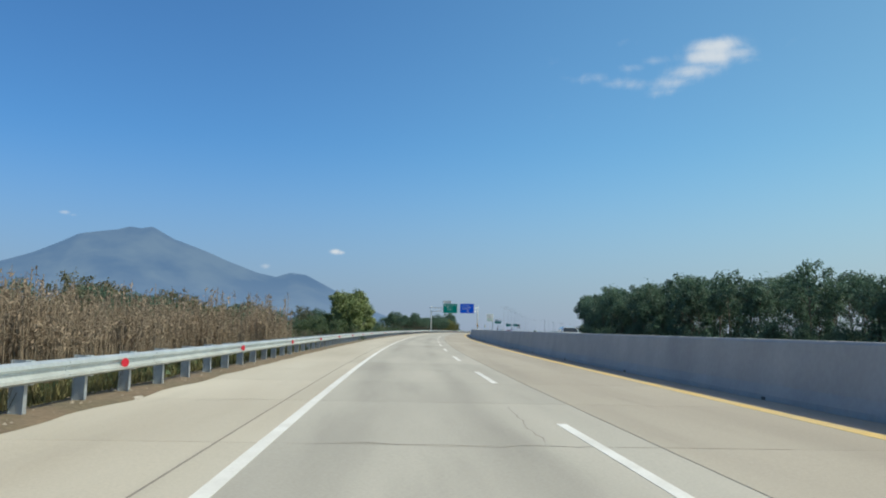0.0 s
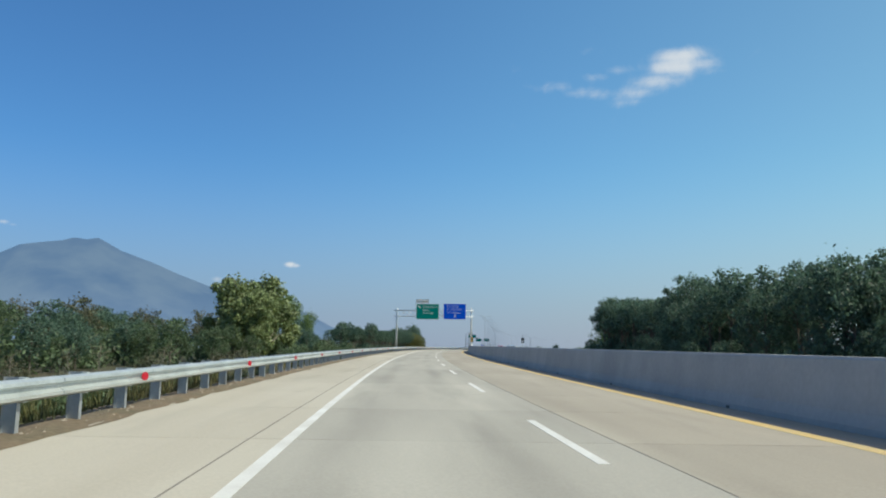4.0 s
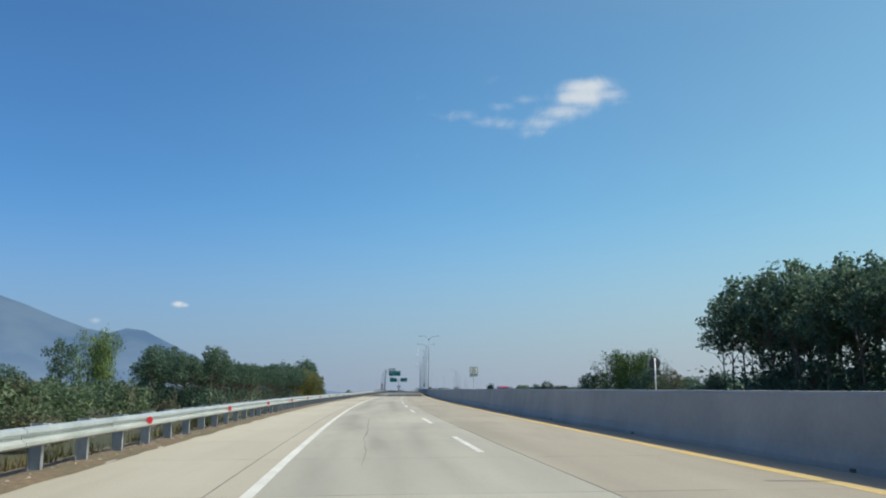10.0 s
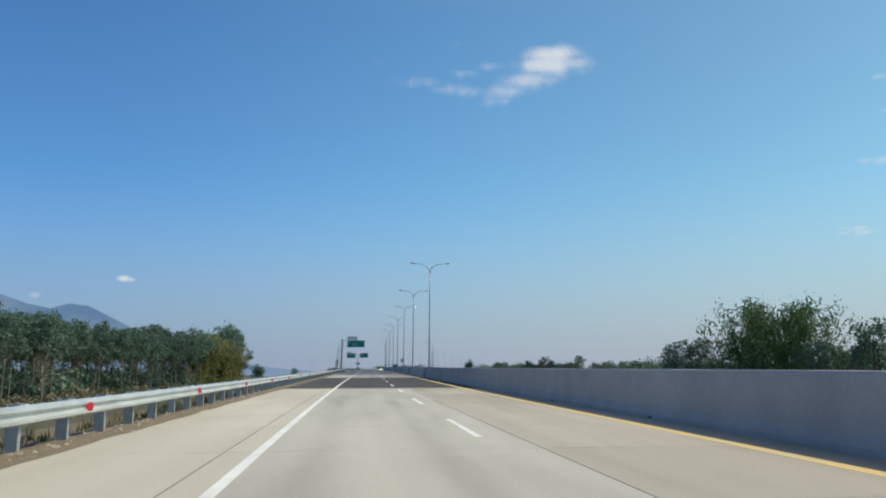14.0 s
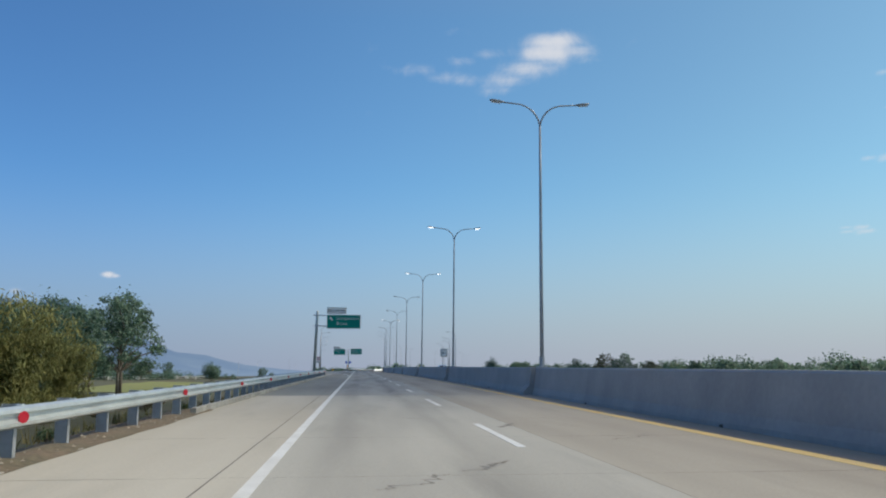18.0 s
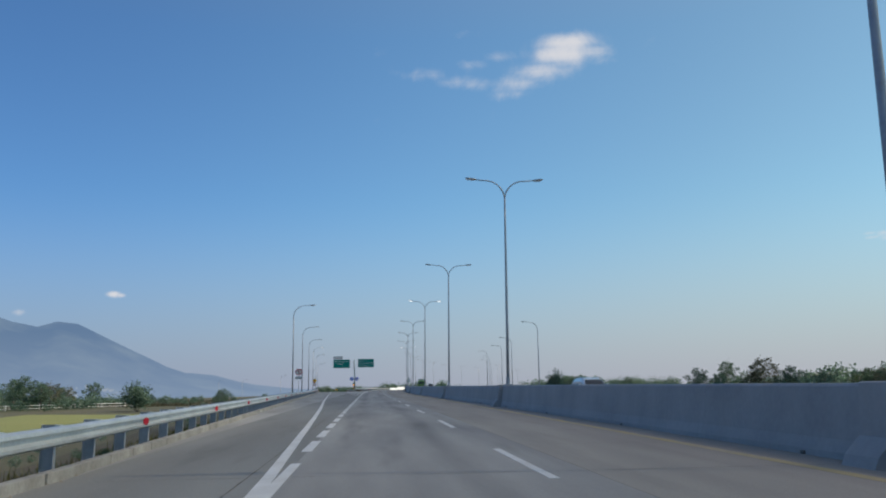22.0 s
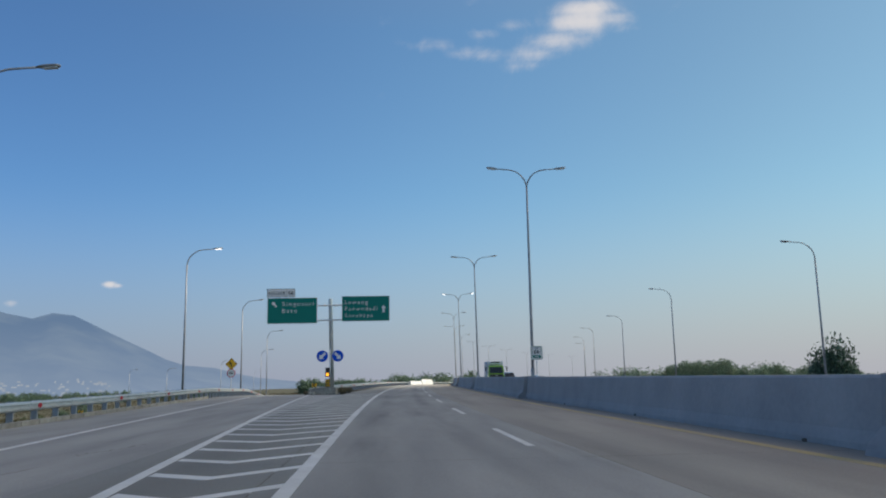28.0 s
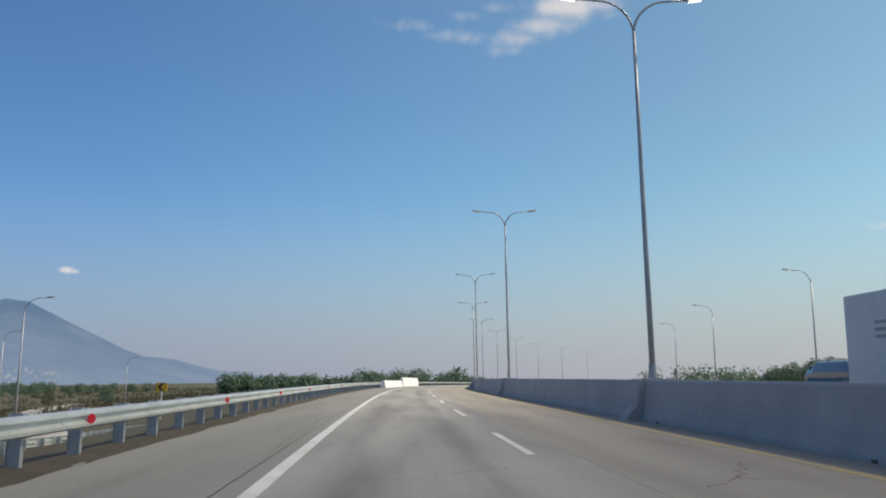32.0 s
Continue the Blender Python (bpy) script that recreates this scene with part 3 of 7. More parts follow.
tagged(part("slabs", far_slabs(440, 1000), [DARK_SHOULDER, GREY_LANE, GREY_TAN], road), kind="stuff")
tagged(part("slabs", far_slabs(405, 440), [SHOULDER, CONCRETE, TAN_LANE], road), kind="stuff")
tagged(part("slabs", far_slabs(-60, 0), [SHOULDER, CONCRETE, TAN_LANE], road), kind="stuff")

# ramp pavement
part("ramp_pavement", strip(500, 700, lambda s: rail_line(s) + 0.2, -6.71, -0.002, 0.2, 5.0), DARK_SHOULDER, road)


def ramp_sheet():
    """The ramp beyond the shoulder's line, sinking away after the nose."""
    def prof(s):
        z = ramp_z(s) + 0.001
        inner = -6.715 if s < NOSE else min(-6.715, ramp_line(s) + 5.2)
        return [(rail_line(s) + 0.2, z), (inner, z if s > NOSE else 0.001), (inner, z - 0.25), (rail_line(s) + 0.2, z - 0.25)]
    return ribbon(steps(505, 955, 4.0), prof, True)


part("ramp_sheet", ramp_sheet(), GREY_LANE, road)

for s0, s1 in ((-60, 364.2), (405, 505)):
    part("joint_filler", strip(s0, s1, -4.161, -4.139, 0.0018, 0.02, 6.0), CRACK, road, "dark dirt-filled joint along the shoulder")
# painted lines, 3 mm proud
part("edge_line", strip(-60, 364, -3.72, -3.57, 0.003, 0.02), WHITE_PAINT, road)
part("edge_line", strip(364, 512, -3.73, -3.57, 0.003, 0.02), WHITE_PAINT, road)
part("edge_line", strip(622, 1150, -3.86, -3.66, 0.003, 0.02), WHITE_PAINT, road)
part("median_line", strip(-60, 452, 3.78, 4.06, 0.003, 0.02), YELLOW_PAINT, road, "worn yellow line beside the median barrier")
part("median_line", strip(452, 1150, 3.80, 4.02, 0.003, 0.02), FADED_YELLOW, road, "faded yellow line beside the median barrier")
part("ramp_edge_line", ribbon(steps(506, 950, 4.0), lambda s: [(ramp_line(s) - 0.1, ramp_z(s) + 0.004), (ramp_line(s) + 0.08, ramp_z(s) + 0.004), (ramp_line(s) + 0.08, ramp_z(s) - 0.02), (ramp_line(s) - 0.1, ramp_z(s) - 0.02)], True), WHITE_PAINT, road)
part("gore_line", strip(618, NOSE - 1, lambda s: gore_line(s) - 0.09, lambda s: gore_line(s) + 0.09, 0.004, 0.02, 4.0), WHITE_PAINT, road)
bm = bmesh.new()
box(bm, (0.14, 5.0, 0.02), (0, 2.5, -0.006))
dash_me = bpy.data.meshes.new("lane_dash")
bm.to_mesh(dash_me)
bm.free()
dash_me.materials.append(WHITE_PAINT)
for k in range(-3, 75):
    share("lane_dash", dash_me, road, lie(2.12 + 13 * k, 0.0))
bm = bmesh.new()
box(bm, (0.20, 3.0, 0.02), (0, 1.5, -0.006))
short_me = bpy.data.meshes.new("exit_dash")
bm.to_mesh(short_me)
bm.free()
short_me.materials.append(WHITE_PAINT)
for k in range(24):
    share("exit_dash", short_me, road, lie(514.4 + 4.415 * k, -3.67))
for k in range(32):
    s = 638.14 + 2.02 * k
    a, c = gore_line(s + 0.3) + 0.1, -3.86
    mid = a + 0.45 * (c - a)
    z0 = 0.004
    bm = bmesh.new()
    pts = [(s + 0.58, a), (s, mid), (s + 0.3 + 0.8 * (c - mid), c)]
    front = [bm.verts.new(at(q, d, z0)) for q, d in pts]
    back = [bm.verts.new(at(q + 0.36, d, z0)) for q, d in pts]
    low = [bm.verts.new(at(q, d, z0 - 0.02)) for q, d in pts]
    for j in (0, 1):
        bm.faces.new((front[j], front[j + 1], back[j + 1], back[j]))
        bm.faces.new((low[j], low[j + 1], front[j + 1], front[j]))
    bmesh.ops.recalc_face_normals(bm, faces=bm.faces)
    part("gore_stripe", bm, WHITE_PAINT, road)

# cracks and blots on the slabs
def crack(s0, d0, s1, d1, width, seed, sway=0.10):
    """A ragged dark crack between two places on the road."""
    rng = random.Random(seed)
    n = 26
    bm = bmesh.new()
    rows = []
    drift = 0.0
    for k in range(n + 1):
        f = k / n
        drift = drift * 0.75 + rng.uniform(-sway, sway) * (1.0 if abs(s1 - s0) < 4 else 0.3)
        w = width * rng.uniform(0.25, 1.0) * min(1.0, 6 * f + 0.15, 6 * (1 - f) + 0.15)
        s, d = s0 + (s1 - s0) * f, d0 + (d1 - d0) * f
        turn = math.atan2(d1 - d0, s1 - s0)
        s, d = s - drift * math.sin(turn), d + drift * math.cos(turn)
        rows.append([bm.verts.new(at(s - w / 2 * math.sin(turn) * e, d + w / 2 * math.cos(turn) * e, 0.0025)) for e in (-1, 1)])
    for a, b in zip(rows, rows[1:]):
        bm.faces.new((a[0], a[1], b[1], b[0]))
    bmesh.ops.recalc_face_normals(bm, faces=bm.faces)
    part("crack", bm, CRACK, road)


for k, (s0, d0, s1, d1, w) in enumerate(((413.9, -2.3, 415.1, -1.45, 0.05), (415.3, -1.25, 416.3, -0.45, 0.07), (418.9, 1.6, 420.4, 2.9, 0.05), (422.0, 0.45, 423.2, 0.75, 0.16),
        (206.6, -2.42, 216.4, -2.64, 0.15), (207.0, -4.25, 216.0, -4.6, 0.03), (9.6, -5.6, 10.2, -4.5, 0.04), (4.9, -3.4, 5.1, 0.9, 0.03), (5.0, -0.6, 9.5, -0.4, 0.02),
        (70.0, -4.15, 79.0, -4.15, 0.035), (73.6, -1.6, 74.4, 0.2, 0.03), (176.0, 1.4, 177.5, 3.0, 0.04), (233.5, -2.35, 255.0, -2.2, 0.035),
        (302.0, 1.6, 303.1, 3.3, 0.04), (438.0, -1.3, 440.0, 0.2, 0.04), (484.0, -3.0, 487.5, -1.6, 0.05), (486.0, -1.2, 487.0, 0.4, 0.04),
        (533.0, -4.6, 544.0, -4.9, 0.05), (537.0, -5.0, 540.0, -4.2, 0.04), (560.0, -2.6, 566.0, -2.4, 0.03), (648.4, -4.9, 649.6, -4.2, 0.04), (651.0, -4.4, 652.2, -4.1, 0.04),
        (646.0, -8.4, 650.5, -7.9, 0.05), (652.0, -8.0, 655.0, -7.6, 0.05), (690.0, 1.2, 694.0, 2.2, 0.04), (713.0, -4.3, 727.0, -4.5, 0.05), (739.0, 1.4, 742.0, 3.1, 0.06), (743.0, -4.3, 757.0, -4.4, 0.05), (740.5, -1.8, 741.5, -0.4, 0.04))):
    crack(s0, d0, s1, d1, w, 40 + k)

# transverse joints, chipped and dirty, in a few lengths that repeat
def joint_mesh(seed):
    rng = random.Random(seed)
    bm = bmesh.new()
    rows = []
    for k in range(61):
        d = -6.70 + 11.55 * k / 60
        w = 0.010 + 0.016 * rng.random() ** 3 + 0.010 * max(0.0, noise.noise(Vector((d * 0.7, seed, 0))))
        c = 0.004 * rng.uniform(-1, 1)
        rows.append([bm.verts.new((d, c + e * w, 0.0022)) for e in (-0.5, 0.5)])
    for k, (a, b) in enumerate(zip(rows, rows[1:])):
        if noise.noise(Vector((k * 0.11, seed * 3.3, 4.0))) > 0.0:
            bm.faces.new((a[0], b[0], b[1], a[1]))
    me = bpy.data.meshes.new("joint_seal")
    bm.to_mesh(me)
    bm.free()
    me.materials.append(CRACK)
    return me


seals = [joint_mesh(k) for k in range(5)]
for k in range(1, 155):
    if not 362 < 5 * k < 406:
        share("joint_seal", seals[(k * 7) % 5], road, lie(5.0 * k))

# opposite carriageway
opp = root("opposite_road", Matrix.Identity(4), "concrete carriageway of the opposite direction behind the barrier", "road", kind="structure")
part("pavement", strip(-60, 1100, 5.95, far_edge, -0.002, 0.25, 8.0), CONCRETE, opp)
part("edge_line", strip(-60, 1100, 14.2, 14.4, 0.003, 0.02, 8.0), WHITE_PAINT, opp)
part("median_line", strip(-60, 1100, 6.9, 7.1, 0.003, 0.02, 8.0), YELLOW_PAINT, opp)

# ---- median barrier ----
barrier = root("median_barrier", Matrix.Identity(4), "tall grey concrete median barrier with vertical joints", "barrier", kind="structure")
BAR_PROFILE = [(4.90, -0.05), (4.915, 0.10), (4.985, 0.30), (5.09, 1.13), (5.13, 1.18), (5.77, 1.18), (5.81, 1.13), (5.915, 0.30), (5.985, 0.10), (6.0, -0.05)]


def prism_mesh(name, profile, length, material):
    bm = bmesh.new()
    a = [bm.verts.new((d, -length / 2, z)) for d, z in profile]
    b = [bm.verts.new((d, length / 2, z)) for d, z in profile]
    for j in range(len(profile)):
        k = (j + 1) % len(profile)
        bm.faces.new((a[j], a[k], b[k], b[j]))
    bm.faces.new(a[::-1])
    bm.faces.new(b)
    bmesh.ops.recalc_face_normals(bm, faces=bm.faces)
    me = bpy.data.meshes.new(name)
    bm.to_mesh(me)
    bm.free()
    me.materials.append(material)
    return me


bar_me = prism_mesh("barrier_unit", BAR_PROFILE, 5.993, BARRIER)
for k in range(-8, 160):
    share("barrier_unit", bar_me, barrier, lie(3.0 + 6 * k))
part("barrier_core", ribbon(steps(-50, 960, 8.0), lambda s: [(5.2, -0.1), (5.2, 1.1), (5.7, 1.1), (5.7, -0.1)], True), JOINT, barrier)
part("barrier_end", ribbon(steps(960, 1150, 8.0), lambda s: BAR_PROFILE, True), BARRIER, barrier)
for k in range(76):
    s = 11.7 + 10.0 * k
    bm = bmesh.new()
    box(bm, (0.06, 0.12, 0.06), (4.905, 0, 0.03), 0.01)
    if k == 0:
        hole_me = finish("drain_hole", bm, JOINT, barrier, m=lie(s)).data
    else:
        bm.free()
        share("drain_hole", hole_me, barrier, lie(s))
LAMPS = [405.8, 440.45, 474.4, 509.5, 544.1, 578.0, 612.7, 648.8, 682.7, 717.5, 753.6, 787.0] + [822.7 + 34.78 * k for k in range(8)]
PED = [(4.47, -0.02), (4.55, 0.16), (4.80, 0.42), (4.87, 1.19), (4.91, 1.21), (5.99, 1.21), (6.03, 1.19), (6.10, 0.42), (6.35, 0.16), (6.43, -0.02)]
ped_me = prism_mesh("lamp_pedestal", PED, 0.8, BARRIER)
for s in LAMPS:
    share("lamp_pedestal", ped_me, barrier, lie(s))

# ---- kerb along the embankment ----
kerb = root("kerb", Matrix.Identity(4), "low concrete kerb blocks under the guardrail", "kerb", kind="structure")
bm = bmesh.new()
box(bm, (0.16, 1.46, 0.24), (0, 0, 0.03), 0.015)
kerb_me = bpy.data.meshes.new("kerb_block")
bm.to_mesh(kerb_me)
bm.free()
kerb_me.materials.append(KERB)


def rail_turn(s):
    return -math.atan2(rail_line(s + 2) - rail_line(s - 2), 4.0)


for k in range(180):
    s = 428 + 1.5 * k
    share("kerb_block", kerb_me, kerb, lie(s, rail_line(s) + 0.14, 0.0, rail_turn(s)))

# ---- guardrails ----
WAVE = [(0.0, 0.715), (0.03, 0.705), (0.075, 0.68), (0.082, 0.635), (0.012, 0.595), (0.012, 0.545), (0.082, 0.505), (0.075, 0.46), (0.03, 0.435), (0.0, 0.425)]
WAVE_LOOP = WAVE + [(d - 0.012, z) for d, z in reversed(WAVE)]
rail_me = prism_mesh("rail_panel", WAVE_LOOP, 3.996, GALV)
bm = bmesh.new()
box(bm, (0.012, 0.10, 1.3), (-0.26, 0, 0.085))
box(bm, (0.012, 0.10, 1.3), (-0.08, 0, 0.085))
box(bm, (0.18, 0.012, 1.3), (-0.17, -0.02, 0.085))
post_me = bpy.data.meshes.new("post")
bm.to_mesh(post_me)
bm.free()
post_me.materials.append(GALV_POST)
bm = bmesh.new()
box(bm, (0.09, 0.11, 0.32), (-0.035, 0, 0.57), 0.01)
block_me = bpy.data.meshes.new("spacer")
bm.to_mesh(block_me)
bm.free()
block_me.materials.append(GALV)
bm = bmesh.new()
disc(bm, 0.078, 0.012, (0, 0, 0))
bmesh.ops.transform(bm, matrix=Matrix.Rotation(radians(60), 4, "Z"), verts=bm.verts)
red_me = bpy.data.meshes.new("reflector")
bm.to_mesh(red_me)
bm.free()
red_me.materials.append(RED)


def guardrail(name, s0, s1, line, zf, label, reflect=True, phase=10.2, flip=False, gap=9.917):
    """Posts every two metres, spacers, wave panels and red reflectors every ten, along line(s)."""
    g = root(name, Matrix.Identity(4), label, "guardrail", kind="structure")
    def put(s, dz=0.0, dd=0.0):
        turn = -math.atan2(line(s + 2) - line(s - 2), 4.0) + (math.pi if flip else 0)
        slope = math.atan2(road_z(s + 2) + zf(s + 2) - road_z(s - 2) - zf(s - 2), 4.0)
        return Matrix.LocRotScale(at(s, line(s) + dd, zf(s) + dz), Euler((-slope if flip else slope, 0, -heading(s) + turn)), None)
    for k in range(int((s1 - s0) / 4)):
        share("rail_panel", rail_me, g, put(s0 + 4 * k + 2, 0.0, -0.06))
    for k in range(int((s1 - s0) / 2)):
        s = s0 + 2 * k + 1
        share("post", post_me, g, put(s, 0.0, -0.06))
        share("spacer", block_me, g, put(s, 0.0, -0.06))
    if reflect:
        k = math.ceil((s0 - phase) / gap)
        while phase + gap * k < s1:
            share("reflector", red_me, g, put(phase + gap * k, 0.57, 0.035))
            k += 1
    return g


def level(s):
    return 0.0


guardrail("guardrail", -20, 500, rail_line, level, "galvanised steel wave guardrail with red reflectors on posts")
guardrail("ramp_guardrail", 500, 800, rail_line, ramp_z, "galvanised steel guardrail curving off along the exit ramp")


def inner_line(s):
    return float(np.interp(s, [706, 712, 722, 735, 760], [-8.1, -7.75, -7.35, -7.0, -6.95]))


guardrail("guardrail", 706, 990, inner_line, level, "galvanised steel guardrail that starts behind the gore nose", phase=2.9, gap=10.0)
guardrail("ramp_inner_guardrail", 707, 800, lambda s: min(-9.2, ramp_line(s) + 5.6), ramp_z, "galvanised guardrail on the inner side of the ramp", False, flip=True)
guardrail("far_guardrail", 420, 1000, lambda s: far_edge(s) - 0.4, level, "galvanised guardrail beyond the opposite carriageway", False, flip=True)

# ---- signs ----
def fit_letters(ob, width):
    """Stretches lettering to a given width."""
    xs = [v.co.x for v in ob.data.vertices]
    k = width / (max(xs) - min(xs))
    for v in ob.data.vertices:
        v.co.x = (v.co.x - min(xs)) * k
    return apart(ob)


def apart(ob):
    """Breaks lettering up into its letters, each a part of the board."""
    bm = bmesh.new()
    bm.from_mesh(ob.data)
    bm.verts.ensure_lookup_table()
    seen, spans = set(), []
    for v in bm.verts:
        if v.index in seen:
            continue
        heap, group = [v], []
        seen.add(v.index)
        while heap:
            a = heap.pop()
            group.append(a.index)
            for e in a.link_edges:
                b = e.other_vert(a)
                if b.index not in seen:
                    seen.add(b.index)
                    heap.append(b)
        xs = [bm.verts[q].co.x for q in group]
        spans.append([min(xs), max(xs), group])
    spans.sort(key=lambda q: (q[0] + q[1]) / 2)
    letters = []
    for lo, hi, group in spans:
        if letters and (min(hi, letters[-1][1]) - max(lo, letters[-1][0])) > 0.5 * min(hi - lo, letters[-1][1] - letters[-1][0]):
            letters[-1] = [min(lo, letters[-1][0]), max(hi, letters[-1][1]), letters[-1][2] + group]
        else:
            letters.append([lo, hi, group])
    for lo, hi, group in letters:
        keep = set(group)
        one = bm.copy()
        one.verts.ensure_lookup_table()
        bmesh.ops.delete(one, geom=[v for v in one.verts if v.index not in keep], context="VERTS")
        part("letter", one, ob.data.materials[0], ob.parent, m=ob.matrix_basis.copy())
    bm.free()
    bpy.data.objects.remove(ob)


def rounded(w, h, r, n=5):
    pts = []
    for cx, cz, a0 in ((w / 2 - r, h / 2 - r, 0), (-w / 2 + r, h / 2 - r, 90), (-w / 2 + r, -h / 2 + r, 180), (w / 2 - r, -h / 2 + r, 270)):
        pts += [(cx + r * math.cos(radians(a0 + 90 * k / n)), cz + r * math.sin(radians(a0 + 90 * k / n))) for k in range(n + 1)]
    return pts[::-1]


def moved(pts, dx, dz):
    return [(x + dx, z + dz) for x, z in pts]


ARROW = [(0, 0.5), (-0.36, 0.08), (-0.14, 0.08), (-0.14, -0.5), (0.14, -0.5), (0.14, 0.08), (0.36, 0.08)]


def arrow(parent, x, z, size, turn, y, material=None):
    a = radians(turn)
    pts = [(x + size * (u * math.cos(a) - v * math.sin(a)), z + size * (u * math.sin(a) + v * math.cos(a))) for u, v in ARROW]
    return part("arrow", poly(bmesh.new(), pts, 0.004, y), material or SIGN_WHITE, parent)


def board(parent, name, d0, d1, z0, z1, sheet, rim, y, back=True):
    """A sign face with a pale rim, on a frame of ribs behind."""
    w, h, cx, cz = d1 - d0, z1 - z0, (d0 + d1) / 2, (z0 + z1) / 2
    b = part(name, poly(bmesh.new(), moved(rounded(w, h, 0.06), cx, cz), 0.03, y), rim, parent)
    part("face", poly(bmesh.new(), moved(rounded(w - 0.09, h - 0.09, 0.05), cx, cz), 0.004, y - 0.004), sheet, b)
    if back:
        for k in range(3):
            bm = bmesh.new()
            box(bm, (w * 0.96, 0.05, 0.06), (cx, y + 0.055, z0 + h * (0.2 + 0.3 * k)))
            part("rib", bm, GALV_POLE, b)
    return b


def exit_plate(parent, d0, d1, z0, z1, y):
    plate = part("exit_plate", poly(bmesh.new(), moved(rounded(d1 - d0, z1 - z0, 0.04), (d0 + d1) / 2, (z0 + z1) / 2), 0.03, y), BLACK, parent, "white exit plate with black border")
    w, h = d1 - d0, z1 - z0
    cut = d0 + w * 0.70
    part("field", poly(bmesh.new(), moved(rounded(cut - d0 - 0.055, h - 0.08, 0.03), (d0 + cut) / 2 + 0.01, (z0 + z1) / 2), 0.004, y - 0.004), SIGN_WHITE, plate)
    part("field", poly(bmesh.new(), moved(rounded(d1 - cut - 0.055, h - 0.08, 0.03), (d1 + cut) / 2 - 0.01, (z0 + z1) / 2), 0.004, y - 0.004), SIGN_WHITE, plate)
    zb = z0 + h * 0.30
    fit_letters(lettering("word", "KELUAR", h * 0.56, BLACK, plate, d0 + w * 0.06, zb, y - 0.010), w * 0.59)
    fit_letters(lettering("number", "88", h * 0.56, BLACK, plate, d0 + w * 0.755, zb, y - 0.010), w * 0.18)


def word(parent, text, x, z, width, cap, y):
    return fit_letters(lettering("word", text, cap / 0.72, SIGN_WHITE, parent, x, z, y, spacing=1.32, bold=-0.004), width)


def flange(bm, x, y, z, r):
    for sx in (0.0,):
        made = bmesh.ops.create_cone(bm, cap_ends=True, segments=14, radius1=r * 2.0, radius2=r * 2.0, depth=0.08)["verts"]
        bmesh.ops.transform(bm, matrix=Matrix.Translation((x + sx, y, z)) @ Matrix.Rotation(radians(90), 4, "Y"), verts=made)


def gantry():
    g = root("sign_gantry", spot(228.2), "galvanised steel gantry spanning the carriageway with two signs", "sign gantry")
    for name, d, z0, z1, lean in (("post", -7.95, -0.3, 7.65, 0), ("post", 5.47, 1.15, 7.85, 0)):
        part(name, tube(bmesh.new(), [(d, 0, z0), (d, 0, z1 - 0.02), (d, 0, z1)], [0.185, 0.165, 0.15], 18), GALV_POLE, g, smooth=True)
        bm = bmesh.new()
        box(bm, (0.55, 0.55, 0.04), (d, 0, max(z0, -0.05) + 0.05), 0.01)
        part("base_plate", bm, GALV_POLE, g)
    for z in (7.28, 6.20):
        part("chord", tube(bmesh.new(), [(-8.5, -0.24, z), (5.95, -0.24, z + 0.12)], 0.075, 12), GALV_POLE, g, smooth=True)
        for x, up in ((-7.35, 0.0), (4.85, 0.1)):
            bm = bmesh.new()
            flange(bm, x, -0.24, z + up, 0.068)
            part("flange", bm, GALV_POLE, g)
    for k in range(11):
        x = -6.86 + 1.03 * k
        zz = 0.0083 * (x + 8.5)
        part("strut", tube(bmesh.new(), [(x, -0.24, 6.2 + zz), (x, -0.24, 7.28 + zz)], 0.042, 8), GALV_POLE, g)
        if k < 10:
            part("brace", tube(bmesh.new(), [(x + 0.08, -0.24, 7.25 + zz), (x + 0.95, -0.24, 6.23 + zz)], 0.042, 8), GALV_POLE, g)
    bm = bmesh.new()
    box(bm, (0.8, 0.8, 0.75), (-8.05, 0, -0.25), 0.03)
    part("footing", bm, BARRIER, g, "pale concrete footing under the post")
    y = -0.42
    b = board(g, "exit_sign", -4.47, -0.38, 5.72, 8.50, SIGN_GREEN, SIGN_WHITE, y)
    b["label"] = "green direction sign with white letters"
    word(b, "Singosari", -3.25, 7.83, 2.55, 0.36, y - 0.010)
    word(b, "Batu", -3.25, 7.26, 1.17, 0.36, y - 0.010)
    word(b, "500 m", -3.25, 6.68, 1.75, 0.36, y - 0.010)
    arrow(b, -3.93, 7.97, 0.55, 45, y - 0.009)
    exit_plate(g, -4.50, -2.20, 8.58, 9.30, y)
    b = board(g, "through_sign", 0.45, 4.46, 5.80, 8.60, SIGN_BLUE, SIGN_WHITE, y)
    b["label"] = "blue direction sign with white letters"
    word(b, "Lawang", 1.08, 8.02, 1.90, 0.36, y - 0.010)
    word(b, "Purwodadi", 1.10, 7.45, 2.70, 0.36, y - 0.010)
    word(b, "Surabaya", 1.13, 6.88, 2.33, 0.36, y - 0.010)
    arrow(b, 2.52, 6.45, 0.60, 180, y - 0.009)


